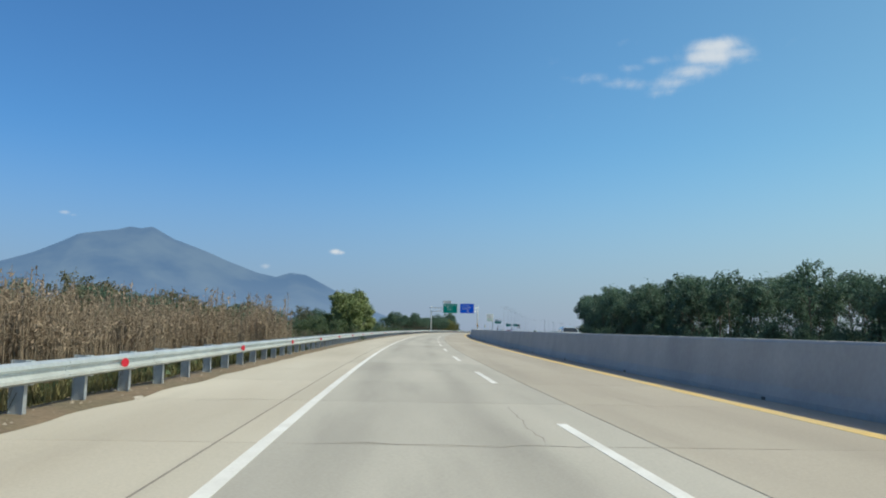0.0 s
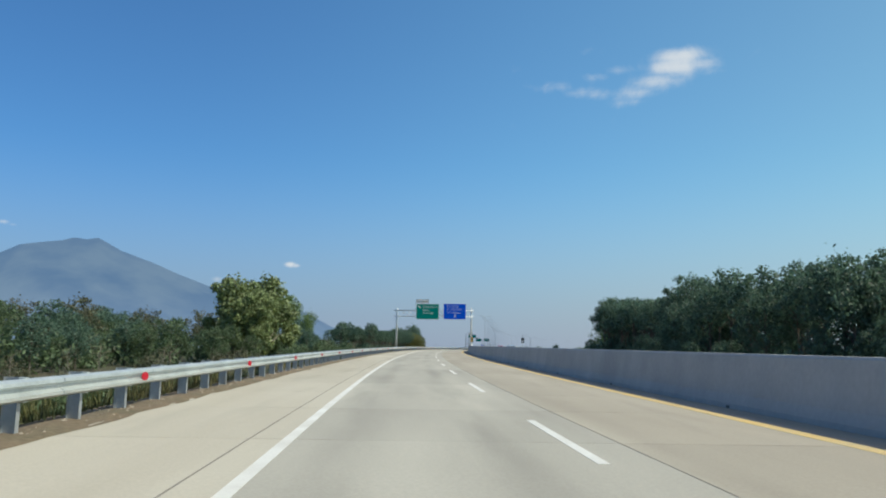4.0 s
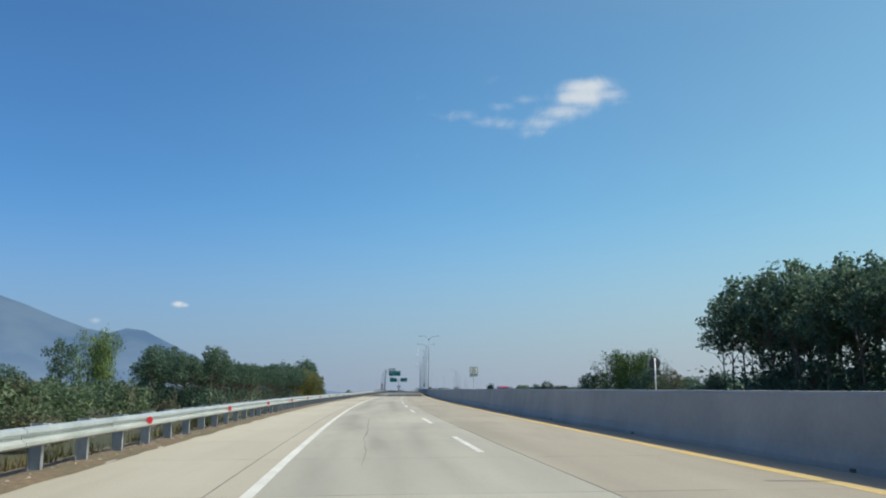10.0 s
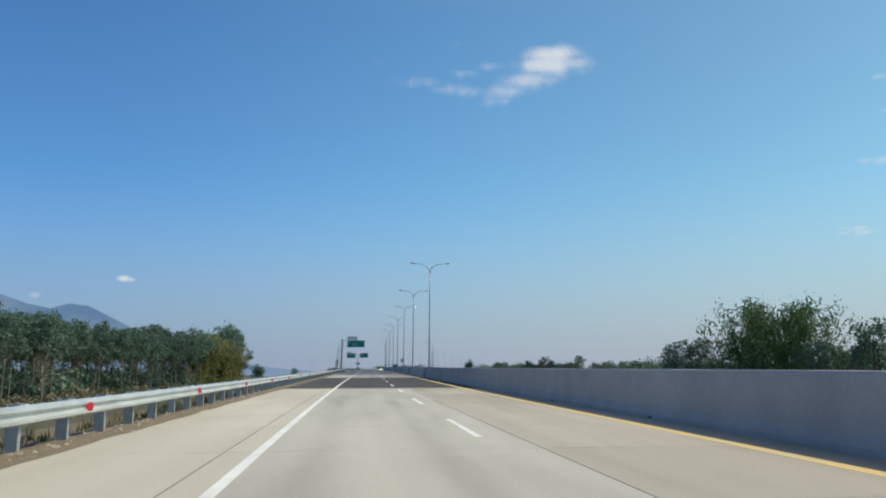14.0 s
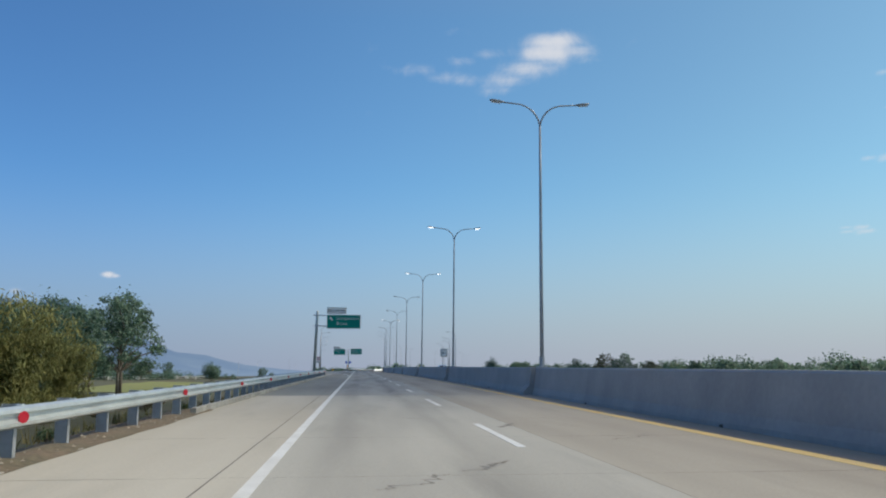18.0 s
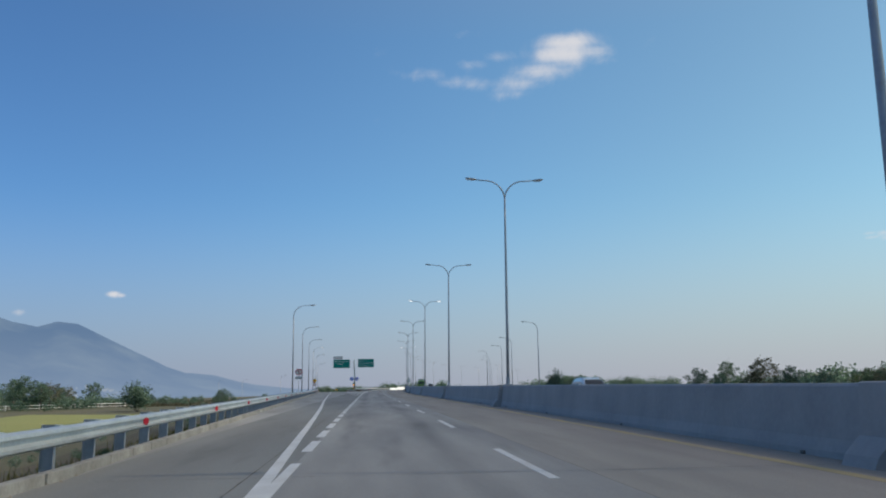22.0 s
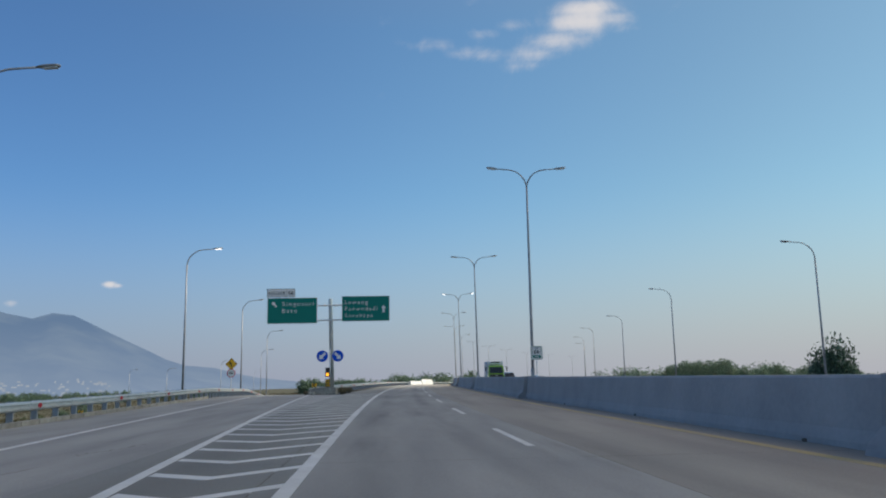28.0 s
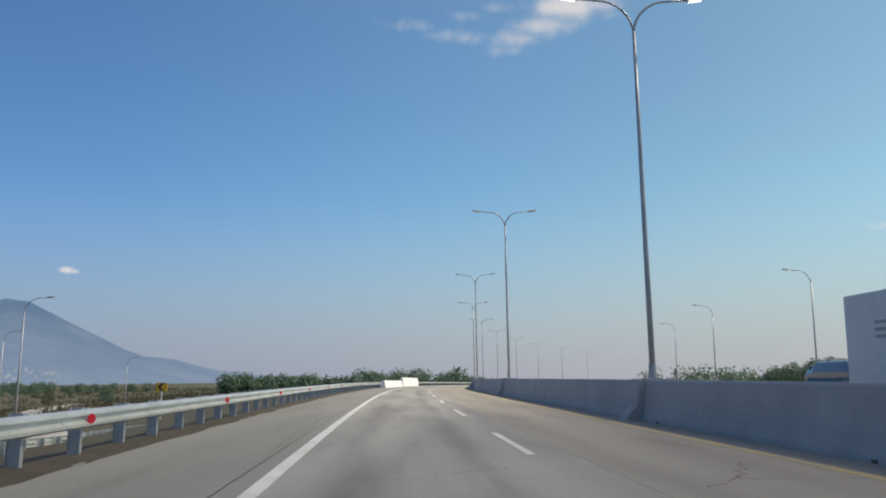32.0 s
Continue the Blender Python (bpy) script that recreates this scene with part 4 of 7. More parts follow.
def cantilever_sign():
    g = root("cantilever_sign", spot(503.4), "green exit sign on a leaning galvanised post behind the guardrail", "road sign")
    part("post", tube(bmesh.new(), [(-7.98, 0, -0.6), (-7.72, 0, 7.75), (-7.72, 0, 7.85)], [0.19, 0.165, 0.15], 18), GALV, g, smooth=True)
    bm = bmesh.new()
    box(bm, (0.55, 0.55, 0.04), (-7.97, 0, -0.15), 0.01)
    part("base_plate", bm, GALV_POLE, g)
    for z in (7.33, 6.05):
        part("arm", tube(bmesh.new(), [(-8.15, -0.22, z + 0.02), (-3.0, -0.22, z - 0.14)], 0.062, 10), GALV_POLE, g, smooth=True)
        bm = bmesh.new()
        flange(bm, -7.1, -0.22, z, 0.062)
        part("flange", bm, GALV_POLE, g)
    y = -0.36
    b = board(g, "exit_sign", -6.56, -2.50, 5.72, 7.40, SIGN_GREEN, SIGN_WHITE, y)
    word(b, "Singosari", -5.33, 6.83, 2.62, 0.36, y - 0.010)
    word(b, "Batu", -5.36, 6.20, 1.22, 0.36, y - 0.010)
    arrow(b, -6.05, 6.92, 0.55, 45, y - 0.009)
    exit_plate(g, -6.55, -4.22, 7.48, 8.28, y)


def gore_sign():
    g = root("gore_sign", spot(705.6), "pair of green direction signs on one post at the gore nose", "road sign")
    part("post", tube(bmesh.new(), [(-7.86, 0, 0.45), (-8.05, 0, 7.9), (-8.05, 0, 8.0)], [0.19, 0.165, 0.15], 18), GALV, g, smooth=True)
    for z in (7.42, 6.17):
        part("arm", tube(bmesh.new(), [(-12.8, -0.2, z - 0.08), (-3.5, -0.2, z + 0.08)], 0.062, 10), GALV_POLE, g, smooth=True)
        for x in (-8.5, -7.55):
            bm = bmesh.new()
            flange(bm, x, -0.2, z, 0.062)
            part("flange", bm, GALV_POLE, g)
    y = -0.34
    b = board(g, "exit_sign", -13.33, -9.12, 5.90, 8.10, SIGN_GREEN, SIGN_WHITE, y)
    word(b, "Singosari", -12.05, 7.42, 2.62, 0.36, y - 0.010)
    word(b, "Batu", -12.07, 6.83, 1.22, 0.36, y - 0.010)
    arrow(b, -12.75, 7.55, 0.55, 45, y - 0.009)
    exit_plate(g, -13.36, -11.0, 8.15, 8.88, y)
    b = board(g, "through_sign", -7.05, -3.0, 6.02, 8.18, SIGN_GREEN, SIGN_WHITE, y)
    word(b, "Lawang", -6.78, 7.50, 1.92, 0.34, y - 0.010)
    word(b, "Purwodadi", -6.78, 6.94, 2.75, 0.34, y - 0.010)
    word(b, "Surabaya", -6.78, 6.37, 2.36, 0.34, y - 0.010)
    arrow(b, -3.52, 7.07, 0.62, 0, y - 0.009)
    # two round arrow signs on a thin mast, with a warning lamp and a chevron below
    h = root("keep_side_signs", spot(705.0, 0.30, -0.07), "two round blue arrow signs over an amber warning lamp", "road sign")
    part("mast", tube(bmesh.new(), [(-8.28, -0.1, 0.45), (-8.28, -0.1, 3.75)], 0.045, 10), GALV_POLE, h, smooth=True)
    for z in (3.45, 2.95):
        part("bracket", tube(bmesh.new(), [(-9.0, -0.14, z), (-7.6, -0.14, z)], 0.02, 8), GALV_POLE, h)
    for d, turn in ((-8.92, 135), (-7.64, -135)):
        bm = bmesh.new()
        disc(bm, 0.49, 0.02, (d, -0.18, 3.2), 32)
        b = part("round_sign", bm, SIGN_WHITE, h)
        bm = bmesh.new()
        disc(bm, 0.465, 0.008, (d, -0.192, 3.2), 32)
        part("face", bm, SIGN_BLUE, b)
        arrow(b, d, 3.2, 0.72, turn, -0.202)
    bm = bmesh.new()
    box(bm, (0.36, 0.22, 0.75), (-8.45, -0.3, 1.86), 0.03)
    body = part("lamp_box", bm, BLACK, h, "black warning lamp housing")
    for z, m in ((2.04, BLACK), (1.68, AMBER)):
        bm = bmesh.new()
        disc(bm, 0.13, 0.03, (-8.45, -0.42, z), 20)
        part("lens", bm, m, body)
    chevron_board(h, -8.43, 0.98, 0.40, 0.66, -0.38)


def chevron_board(parent, x, z, w, hh, y, slant=False):
    b = part("chevron_board", poly(bmesh.new(), moved(rounded(w, hh, 0.02), x, z), 0.02, y), BLACK, parent, "black and yellow striped warning board")
    n = 4 if slant else 3
    for k in range(n):
        if slant:
            t = w * 0.55
            z0 = z - hh / 2 + hh * (k + 0.15) / n
            q = [(x - w / 2 + 0.01, z0 - t * 0.3), (x - w / 2 + 0.01, z0 - t * 0.3 + hh * 0.5 / n), (x + w / 2 - 0.01, z0 + t * 0.75 + hh * 0.5 / n), (x + w / 2 - 0.01, z0 + t * 0.75)]
            q = [(a, min(max(c, z - hh / 2 + 0.01), z + hh / 2 - 0.01)) for a, c in q]
            part("stripe", poly(bmesh.new(), q, 0.003, y - 0.003), SIGN_YELLOW, b)
        else:
            z0 = z - hh / 2 + hh * (k + 0.05) / n
            t = hh * 0.5 / n
            q = [(x - w / 2 + 0.02, z0), (x, z0 + t * 0.9), (x + w / 2 - 0.02, z0), (x + w / 2 - 0.02, z0 + t), (x, z0 + t * 1.9), (x - w / 2 + 0.02, z0 + t)]
            part("stripe", poly(bmesh.new(), q, 0.003, y - 0.003), SIGN_YELLOW, b)
    return b


AMBER = mat("amber_lens", (0.9, 0.4, 0.02), 0.3, var=0.02, bump=0)
_b = AMBER.node_tree.nodes["Principled BSDF"]
_b.inputs["Emission Color"].default_value, _b.inputs["Emission Strength"].default_value = (1.0, 0.42, 0.03, 1), 1.6
# emission added to the lenses of the lamps whose heads stand out white
GLOW_LENS = mat("glow_lens", (0.8, 0.82, 0.85), 0.2, var=0.02, bump=0)
_b = GLOW_LENS.node_tree.nodes["Principled BSDF"]
_b.inputs["Emission Color"].default_value, _b.inputs["Emission Strength"].default_value = (0.95, 0.98, 1.0, 1), 2.2


def km_sign(s, d, low_text):
    g = root("distance_sign", spot(s, d), "white kilometre sign with black figures standing on the barrier", "road sign", "kilometre signs")
    part("post", tube(bmesh.new(), [(0, 0, 1.10), (0, 0, 2.78)], 0.028, 10), GALV_POLE, g, smooth=True)
    bm = bmesh.new()
    made = bmesh.ops.create_cone(bm, cap_ends=True, segments=12, radius1=0.07, radius2=0.03, depth=0.16)["verts"]
    bmesh.ops.translate(bm, verts=made, vec=(0, 0, 1.25))
    part("foot", bm, GALV_POLE, g)
    b = part("plate", poly(bmesh.new(), moved(rounded(0.88, 1.0, 0.09), 0, 2.42), 0.02, -0.06), SIGN_WHITE, g)
    part("rim", poly(bmesh.new(), moved(rounded(0.80, 0.92, 0.07), 0, 2.42), 0.003, -0.063), GREEN_RIM if low_text else BLACK, b)
    part("face", poly(bmesh.new(), moved(rounded(0.74, 0.86, 0.05), 0, 2.42), 0.003, -0.066), SIGN_WHITE, b)
    part("inset_rim", poly(bmesh.new(), moved(rounded(0.60, 0.76, 0.02), 0, 2.42), 0.003, -0.069), BLACK, b)
    part("inset", poly(bmesh.new(), moved(rounded(0.57, 0.73, 0.02), 0, 2.42), 0.003, -0.072), SIGN_WHITE, b)
    apart(lettering("word", "KM", 0.15, BLACK, b, 0, 2.66, -0.076, align="CENTER"))
    apart(lettering("number", "88" if s > 600 else "89", 0.37, BLACK, b, 0, 2.345 if low_text else 2.25, -0.076, align="CENTER"))
    if low_text:
        part("band", poly(bmesh.new(), moved(rounded(0.57, 0.19, 0.01), 0, 2.155), 0.003, -0.075), SIGN_GREEN, b)
        apart(lettering("number", low_text, 0.17, SIGN_WHITE, b, 0, 2.10, -0.079, align="CENTER"))
    b.matrix_basis = Matrix.Translation((0, 0, 2.50)) @ Matrix.Diagonal((0.77, 1, 0.77, 1)) @ Matrix.Translation((0, 0, -2.42))


GREEN_RIM = mat("green_rim", (0.02, 0.16, 0.09), 0.5, var=0.02, bump=0)
gantry()
cantilever_sign()
gore_sign()
for s, low_text in ((82.0, "400"), (282.7, "200"), (482.0, ""), (682.2, "800")):
    km_sign(s, {82.0: 5.53, 282.7: 5.36, 482.0: 5.45, 682.2: 5.6}[s], low_text)

DARK_BACK = mat("dark_sign_back", (0.06, 0.065, 0.075), 0.6, var=0.08, bump=0)
ROUND_S, ROUND_D = 275.8, 17.5
# hazard board on the barrier by the gantry
g = root("hazard_board", spot(226.3, 5.62), "black and yellow striped hazard board on the barrier", "road sign")
part("post", tube(bmesh.new(), [(0, 0, 1.1), (0, 0, 2.6)], 0.035, 8), GALV_POLE, g, smooth=True)
bm = bmesh.new()
made = bmesh.ops.create_cone(bm, cap_ends=True, segments=12, radius1=0.13, radius2=0.04, depth=0.22)["verts"]
bmesh.ops.translate(bm, verts=made, vec=(0, 0, 1.28))
part("foot", bm, GALV_POLE, g)
chevron_board(g, 0.0, 2.26, 0.36, 0.92, -0.06, True)
g = root("round_sign", spot(ROUND_S, ROUND_D), "round sign and plate seen from behind across the road", "road sign")
part("post", tube(bmesh.new(), [(0, 0, -0.2), (0, 0, 3.3)], 0.045, 8), GALV_POLE, g, smooth=True)
bm = bmesh.new()
disc(bm, 0.42, 0.02, (0, 0.06, 2.95), 28)
part("disc", bm, DARK_BACK, g, "dark back of a round sign")
bm = bmesh.new()
box(bm, (0.82, 0.02, 0.36), (0, 0.06, 2.28), 0.008)
part("plate", bm, DARK_BACK, g)
g = root("marker_post", spot(230.5, 5.5), "thin grey marker post with a narrow plate on the barrier", "road sign")
part("post", tube(bmesh.new(), [(0, 0, 1.1), (0, 0, 2.65)], 0.03, 8), GALV_POLE, g, smooth=True)
bm = bmesh.new()
box(bm, (0.11, 0.025, 1.05), (0, -0.04, 2.12), 0.01)
part("plate", bm, SIGN_WHITE, g)

# no-stopping sign with its plate
g = root("no_stopping_sign", spot(623.3, -13.2), "round no stopping sign with a small text plate under it", "road sign")
part("post", tube(bmesh.new(), [(0, 0, -0.3), (0, 0, 4.0)], 0.04, 10), GALV_POLE, g, smooth=True)
for r, y, m, nm in ((0.52, -0.05, SIGN_RED, "ring"), (0.40, -0.06, SIGN_WHITE, "face")):
    bm = bmesh.new()
    disc(bm, r, 0.012, (0, y, 3.60), 32)
    part(nm, bm, m, g)
lettering("letter", "S", 0.72, BLACK, g, 0, 3.35, -0.07, align="CENTER", bold=0.03)
part("slash", poly(bmesh.new(), [(-0.33, 3.87), (-0.27, 3.93), (0.33, 3.33), (0.27, 3.27)], 0.003, -0.075), SIGN_RED, g)
part("plate", poly(bmesh.new(), moved(rounded(1.08, 0.46, 0.03), 0, 2.74), 0.02, -0.05), SIGN_WHITE, g)
for z in (2.82, 2.66):
    part("text_bar", poly(bmesh.new(), moved(rounded(0.86, 0.06, 0.01), 0, z), 0.003, -0.053), BLACK, g)

# bend warning over a speed limit, beside the ramp
g = root("bend_and_speed_sign", spot(721.7, -19.9, -0.1), "yellow bend warning diamond over a round 40 speed limit", "road sign")
part("post", tube(bmesh.new(), [(0, 0, -0.6), (0, 0, 3.6)], 0.04, 10), GALV_POLE, g, smooth=True)
for h, y, m, nm in ((0.62, -0.05, BLACK, "diamond"), (0.57, -0.054, SIGN_YELLOW, "face")):
    part(nm, poly(bmesh.new(), [(-h, 3.05), (0, 3.05 + h), (h, 3.05), (0, 3.05 - h)], 0.01, y), m, g)
part("bend_arrow", poly(bmesh.new(), [(0.05, 2.78), (0.05, 3.12), (-0.10, 3.24), (-0.06, 3.32), (-0.28, 3.26), (-0.19, 3.06), (-0.16, 3.14), (-0.05, 3.05), (-0.05, 2.78)], 0.003, -0.058), BLACK, g)
for r, y, m, nm in ((0.44, -0.05, SIGN_RED, "ring"), (0.36, -0.06, SIGN_WHITE, "disc")):
    bm = bmesh.new()
    disc(bm, r, 0.012, (0, y, 2.12), 32)
    part(nm, bm, m, g)
apart(lettering("number", "40", 0.40, BLACK, g, -0.03, 2.0, -0.07, align="CENTER", bold=0.02))

# chevron boards round the ramp's bend
for s, d, z in ((800, -23, -0.85), (798, -69, -5.3)):
    g = root("bend_chevron", spot(s, d, z - 0.6, 0, 1.55), "black and yellow chevron board on a post by the ramp", "road sign", "ramp chevrons")
    part("post", tube(bmesh.new(), [(0, 0, -0.6), (0, 0, 1.3)], 0.03, 8), GALV_POLE, g)
    b = part("board", poly(bmesh.new(), moved(rounded(0.62, 0.46, 0.02), 0, 1.15), 0.02, -0.05), SIGN_YELLOW, g)
    part("chevron", poly(bmesh.new(), [(-0.02, 0.93), (0.16, 0.93), (-0.06, 1.15), (0.16, 1.37), (-0.02, 1.37), (-0.24, 1.15)], 0.003, -0.053), BLACK, b)

# broken concrete block with rubble and dry weeds at the nose
def rough_block(size, at_, seed, rough=0.05):
    """A cast block with knocked-off edges and a pitted face."""
    bm = bmesh.new()
    box(bm, size, (0, 0, 0), 0.05)
    bmesh.ops.subdivide_edges(bm, edges=list(bm.edges), cuts=3, use_grid_fill=True)
    for v in bm.verts:
        n = noise.noise(v.co * 2.3 + Vector((seed, 0, 0))) + 0.6 * noise.noise(v.co * 6.0 + Vector((0, seed, 0)))
        v.co += v.co.normalized() * rough * n
        if v.co.x < -size[0] * 0.3 and v.co.z > 0:
            v.co.z -= 0.22 * max(0.0, noise.noise(v.co * 1.9 + Vector((seed, 3, 0))) + 0.35)
        v.co += Vector(at_)
    return bm


g = root("gore_block", spot(705.7), "worn broken concrete crash block at the gore nose", "concrete block")
part("body", rough_block((2.3, 1.6, 0.75), (-8.6, 0, 0.17), 3.0), KERB, g)
rng_r = random.Random(17)
for k in range(16):
    r = 0.07 + 0.16 * rng_r.random() ** 2
    x, y = rng_r.uniform(-10.3, -7.2), rng_r.uniform(-1.9, -0.9)
    g = root("rubble", spot(705.7) @ Matrix.Translation((x, y, r * 0.4)) @ Matrix.Rotation(rng_r.uniform(0, 6.28), 4, "Z"), "broken lump of grey concrete at the foot of the block", "rubble", "rubble at the nose")
    part("lump", rough_block((r * 1.5, r * 1.1, r * 0.9), (0, 0, 0), 5.0 + k, r * 0.25), KERB, g)

# ---- lamps ----
def lamp_head(parent, x, z, way, tilt, lens):
    bm = bmesh.new()
    tube(bm, [(-0.20, 0, 0), (-0.12, 0, 0), (0.0, 0, 0), (0.2, 0, 0), (0.4, 0, 0), (0.5, 0, 0)], [0.045, 0.075, 0.115, 0.125, 0.115, 0.06], 12)
    bmesh.ops.transform(bm, matrix=Matrix.Diagonal((1, 1, 0.5, 1)), verts=bm.verts)
    turn = Matrix.Translation((x, 0, z)) @ Matrix.Rotation(0 if way > 0 else math.pi, 4, "Z") @ Matrix.Rotation(radians(-tilt), 4, "Y")
    b = part("lamp_head", bm, LAMP_GREY, parent, m=turn, smooth=True)
    bm = bmesh.new()
    box(bm, (0.42, 0.18, 0.035), (0.22, 0, -0.058), 0.014)
    part("lens", bm, lens, b)


def arc(x1, z0, z1, way, n=9):
    """From the pole's top a quarter turn, then outwards with a slight rise."""
    pts = []
    r = min(z1 - z0, x1 * 0.62)
    for k in range(n):
        a = math.pi / 2 * k / (n - 1)
        pts.append((way * r * (1 - math.cos(a)), 0, z0 + (z1 - z0 - 0.06) * math.sin(a)))
    pts.append((way * x1, 0, z1))
    return pts


def double_lamp(m, lens, label):
    g = root("street_lamp", m, label, "street lamp", "median lamps")
    part("pole", tube(bmesh.new(), [(0, 0, 1.15), (0, 0, 5.0), (0, 0, 9.0), (0, 0, 12.2)], [0.092, 0.08, 0.064, 0.05], 14), LAMP_STEEL, g, smooth=True)
    bm = bmesh.new()
    made = bmesh.ops.create_cone(bm, cap_ends=True, segments=14, radius1=0.115, radius2=0.115, depth=0.5)["verts"]
    bmesh.ops.translate(bm, verts=made, vec=(0, 0, 1.4))
    box(bm, (0.42, 0.42, 0.035), (0, 0, 1.225))
    part("base", bm, LAMP_STEEL, g)
    for way in (-1, 1):
        pts = arc(1.85, 12.1, 13.3, way)
        part("arm", tube(bmesh.new(), pts, [0.042] * 5 + [0.034] * 5, 10), LAMP_STEEL, g, smooth=True)
        lamp_head(g, way * 1.85, 13.31, way, 7, lens)
    return g


def single_lamp(m, lens, label):
    g = root("street_lamp", m, label, "street lamp", "slip road lamps")
    part("pole", tube(bmesh.new(), [(0, 0, -0.6), (0, 0, 5.0), (0, 0, 9.55)], [0.088, 0.07, 0.05], 14), LAMP_STEEL, g, smooth=True)
    bm = bmesh.new()
    box(bm, (0.36, 0.36, 0.03), (0, 0, 0.03))
    part("base", bm, LAMP_STEEL, g)
    part("arm", tube(bmesh.new(), arc(2.0, 9.45, 10.70, 1), [0.042] * 5 + [0.034] * 5, 10), LAMP_STEEL, g, smooth=True)
    lamp_head(g, 2.0, 10.71, 1, 4, lens)
    return g


def plumb(s):
    """The lamps stand plumb on a carriageway that is banked a little one way, then the other."""
    return spot(s, 5.45) @ Matrix.Rotation(radians(float(np.interp(s, [400, 640, 690, 720, 760], [0.6, 0.5, 0.0, -0.8, -1.1]))), 4, "Y")


GLOWING_LAMPS = [474.4, 509.5, 612.7, 753.6]
first = double_lamp(plumb(LAMPS[0]), GLASS_LENS, "tall galvanised double-arm street lamp on the median barrier")
for s in LAMPS[1:]:
    if s not in GLOWING_LAMPS:
        copy_thing(first, plumb(s))
first = double_lamp(plumb(GLOWING_LAMPS[0]), GLOW_LENS, "tall double-arm street lamp whose two lenses glow white")
for s in GLOWING_LAMPS[1:]:
    copy_thing(first, plumb(s))
LEFT_LAMPS = [(592.2, -11.15), (626.3, -12.95), (661.0, -14.9), (729.0, -20.5), (762.1, -24.3), (794.8, -32.6), (821.7, -48.9), (846, -72.6), (848, -84), (875, -60)]
single_lamp(spot(695.1, -17.35), GLOW_LENS, "single-arm street lamp beside the ramp whose lens glows white")
first = single_lamp(spot(*LEFT_LAMPS[0]), GLASS_LENS, "galvanised single-arm street lamp beside the slip road")
for s, d in LEFT_LAMPS[1:]:
    copy_thing(first, spot(s, d, ramp_z(s), -10 if s > 700 else 0))
for s, d in ((618.9, 23.2), (659.6, 25.9), (694.2, 28.6), (726.5, 28.2), (766.9, 32.2), (798, 33.2), (833, 36), (868, 39)):
    copy_thing(first, spot(s, d, 0.0, 180))

# ---- plants ----
def leaves_mesh(name, blobs, count, size, material, rng, shape=1.7, shell=0.45, droop=0.0, thin=0.0):
    """Leaves as small bent blades, scattered through the blobs (x, y, z, rx, rz), denser towards their skins."""
    w = np.array([b[3] * b[3] * b[4] for b in blobs]) ** 0.7
    pick = rng.choice(len(blobs), count, p=w / w.sum())
    b = np.array(blobs)[pick]
    v = rng.normal(size=(count, 3))
    v /= np.linalg.norm(v, axis=1)[:, None]
    r = (shell + (1 - shell) * rng.random(count)) ** 0.8 * (1 + 0.12 * rng.normal(size=count))
    c = b[:, :3] + v * r[:, None] * b[:, [3, 3, 4]]
    n = v + 0.9 * rng.normal(size=(count, 3)) + (0, 0, 0.35)
    n /= np.linalg.norm(n, axis=1)[:, None]
    t = np.cross(n, rng.normal(size=(count, 3)))
    t /= np.linalg.norm(t, axis=1)[:, None]
    t[:, 2] -= droop
    o = np.cross(n, t)
    ln = size * (0.6 + 0.8 * rng.random(count))[:, None]
    wd = ln / shape
    p0, p2 = c - t * ln * 0.5, c + t * ln * 0.5
    mid = c + n * ln * 0.10
    p1, p3 = mid + o * wd * 0.5, mid - o * wd * 0.5
    verts = np.stack([p0, p1, p2, p3], 1).reshape(-1, 3)
    k = np.arange(count) * 4
    faces = np.concatenate([np.stack([k, k + 1, k + 2], 1), np.stack([k, k + 2, k + 3], 1)])
    me = bpy.data.meshes.new(name)
    me.from_pydata(verts.tolist(), [], faces.tolist())
    me.materials.append(material)
    return me


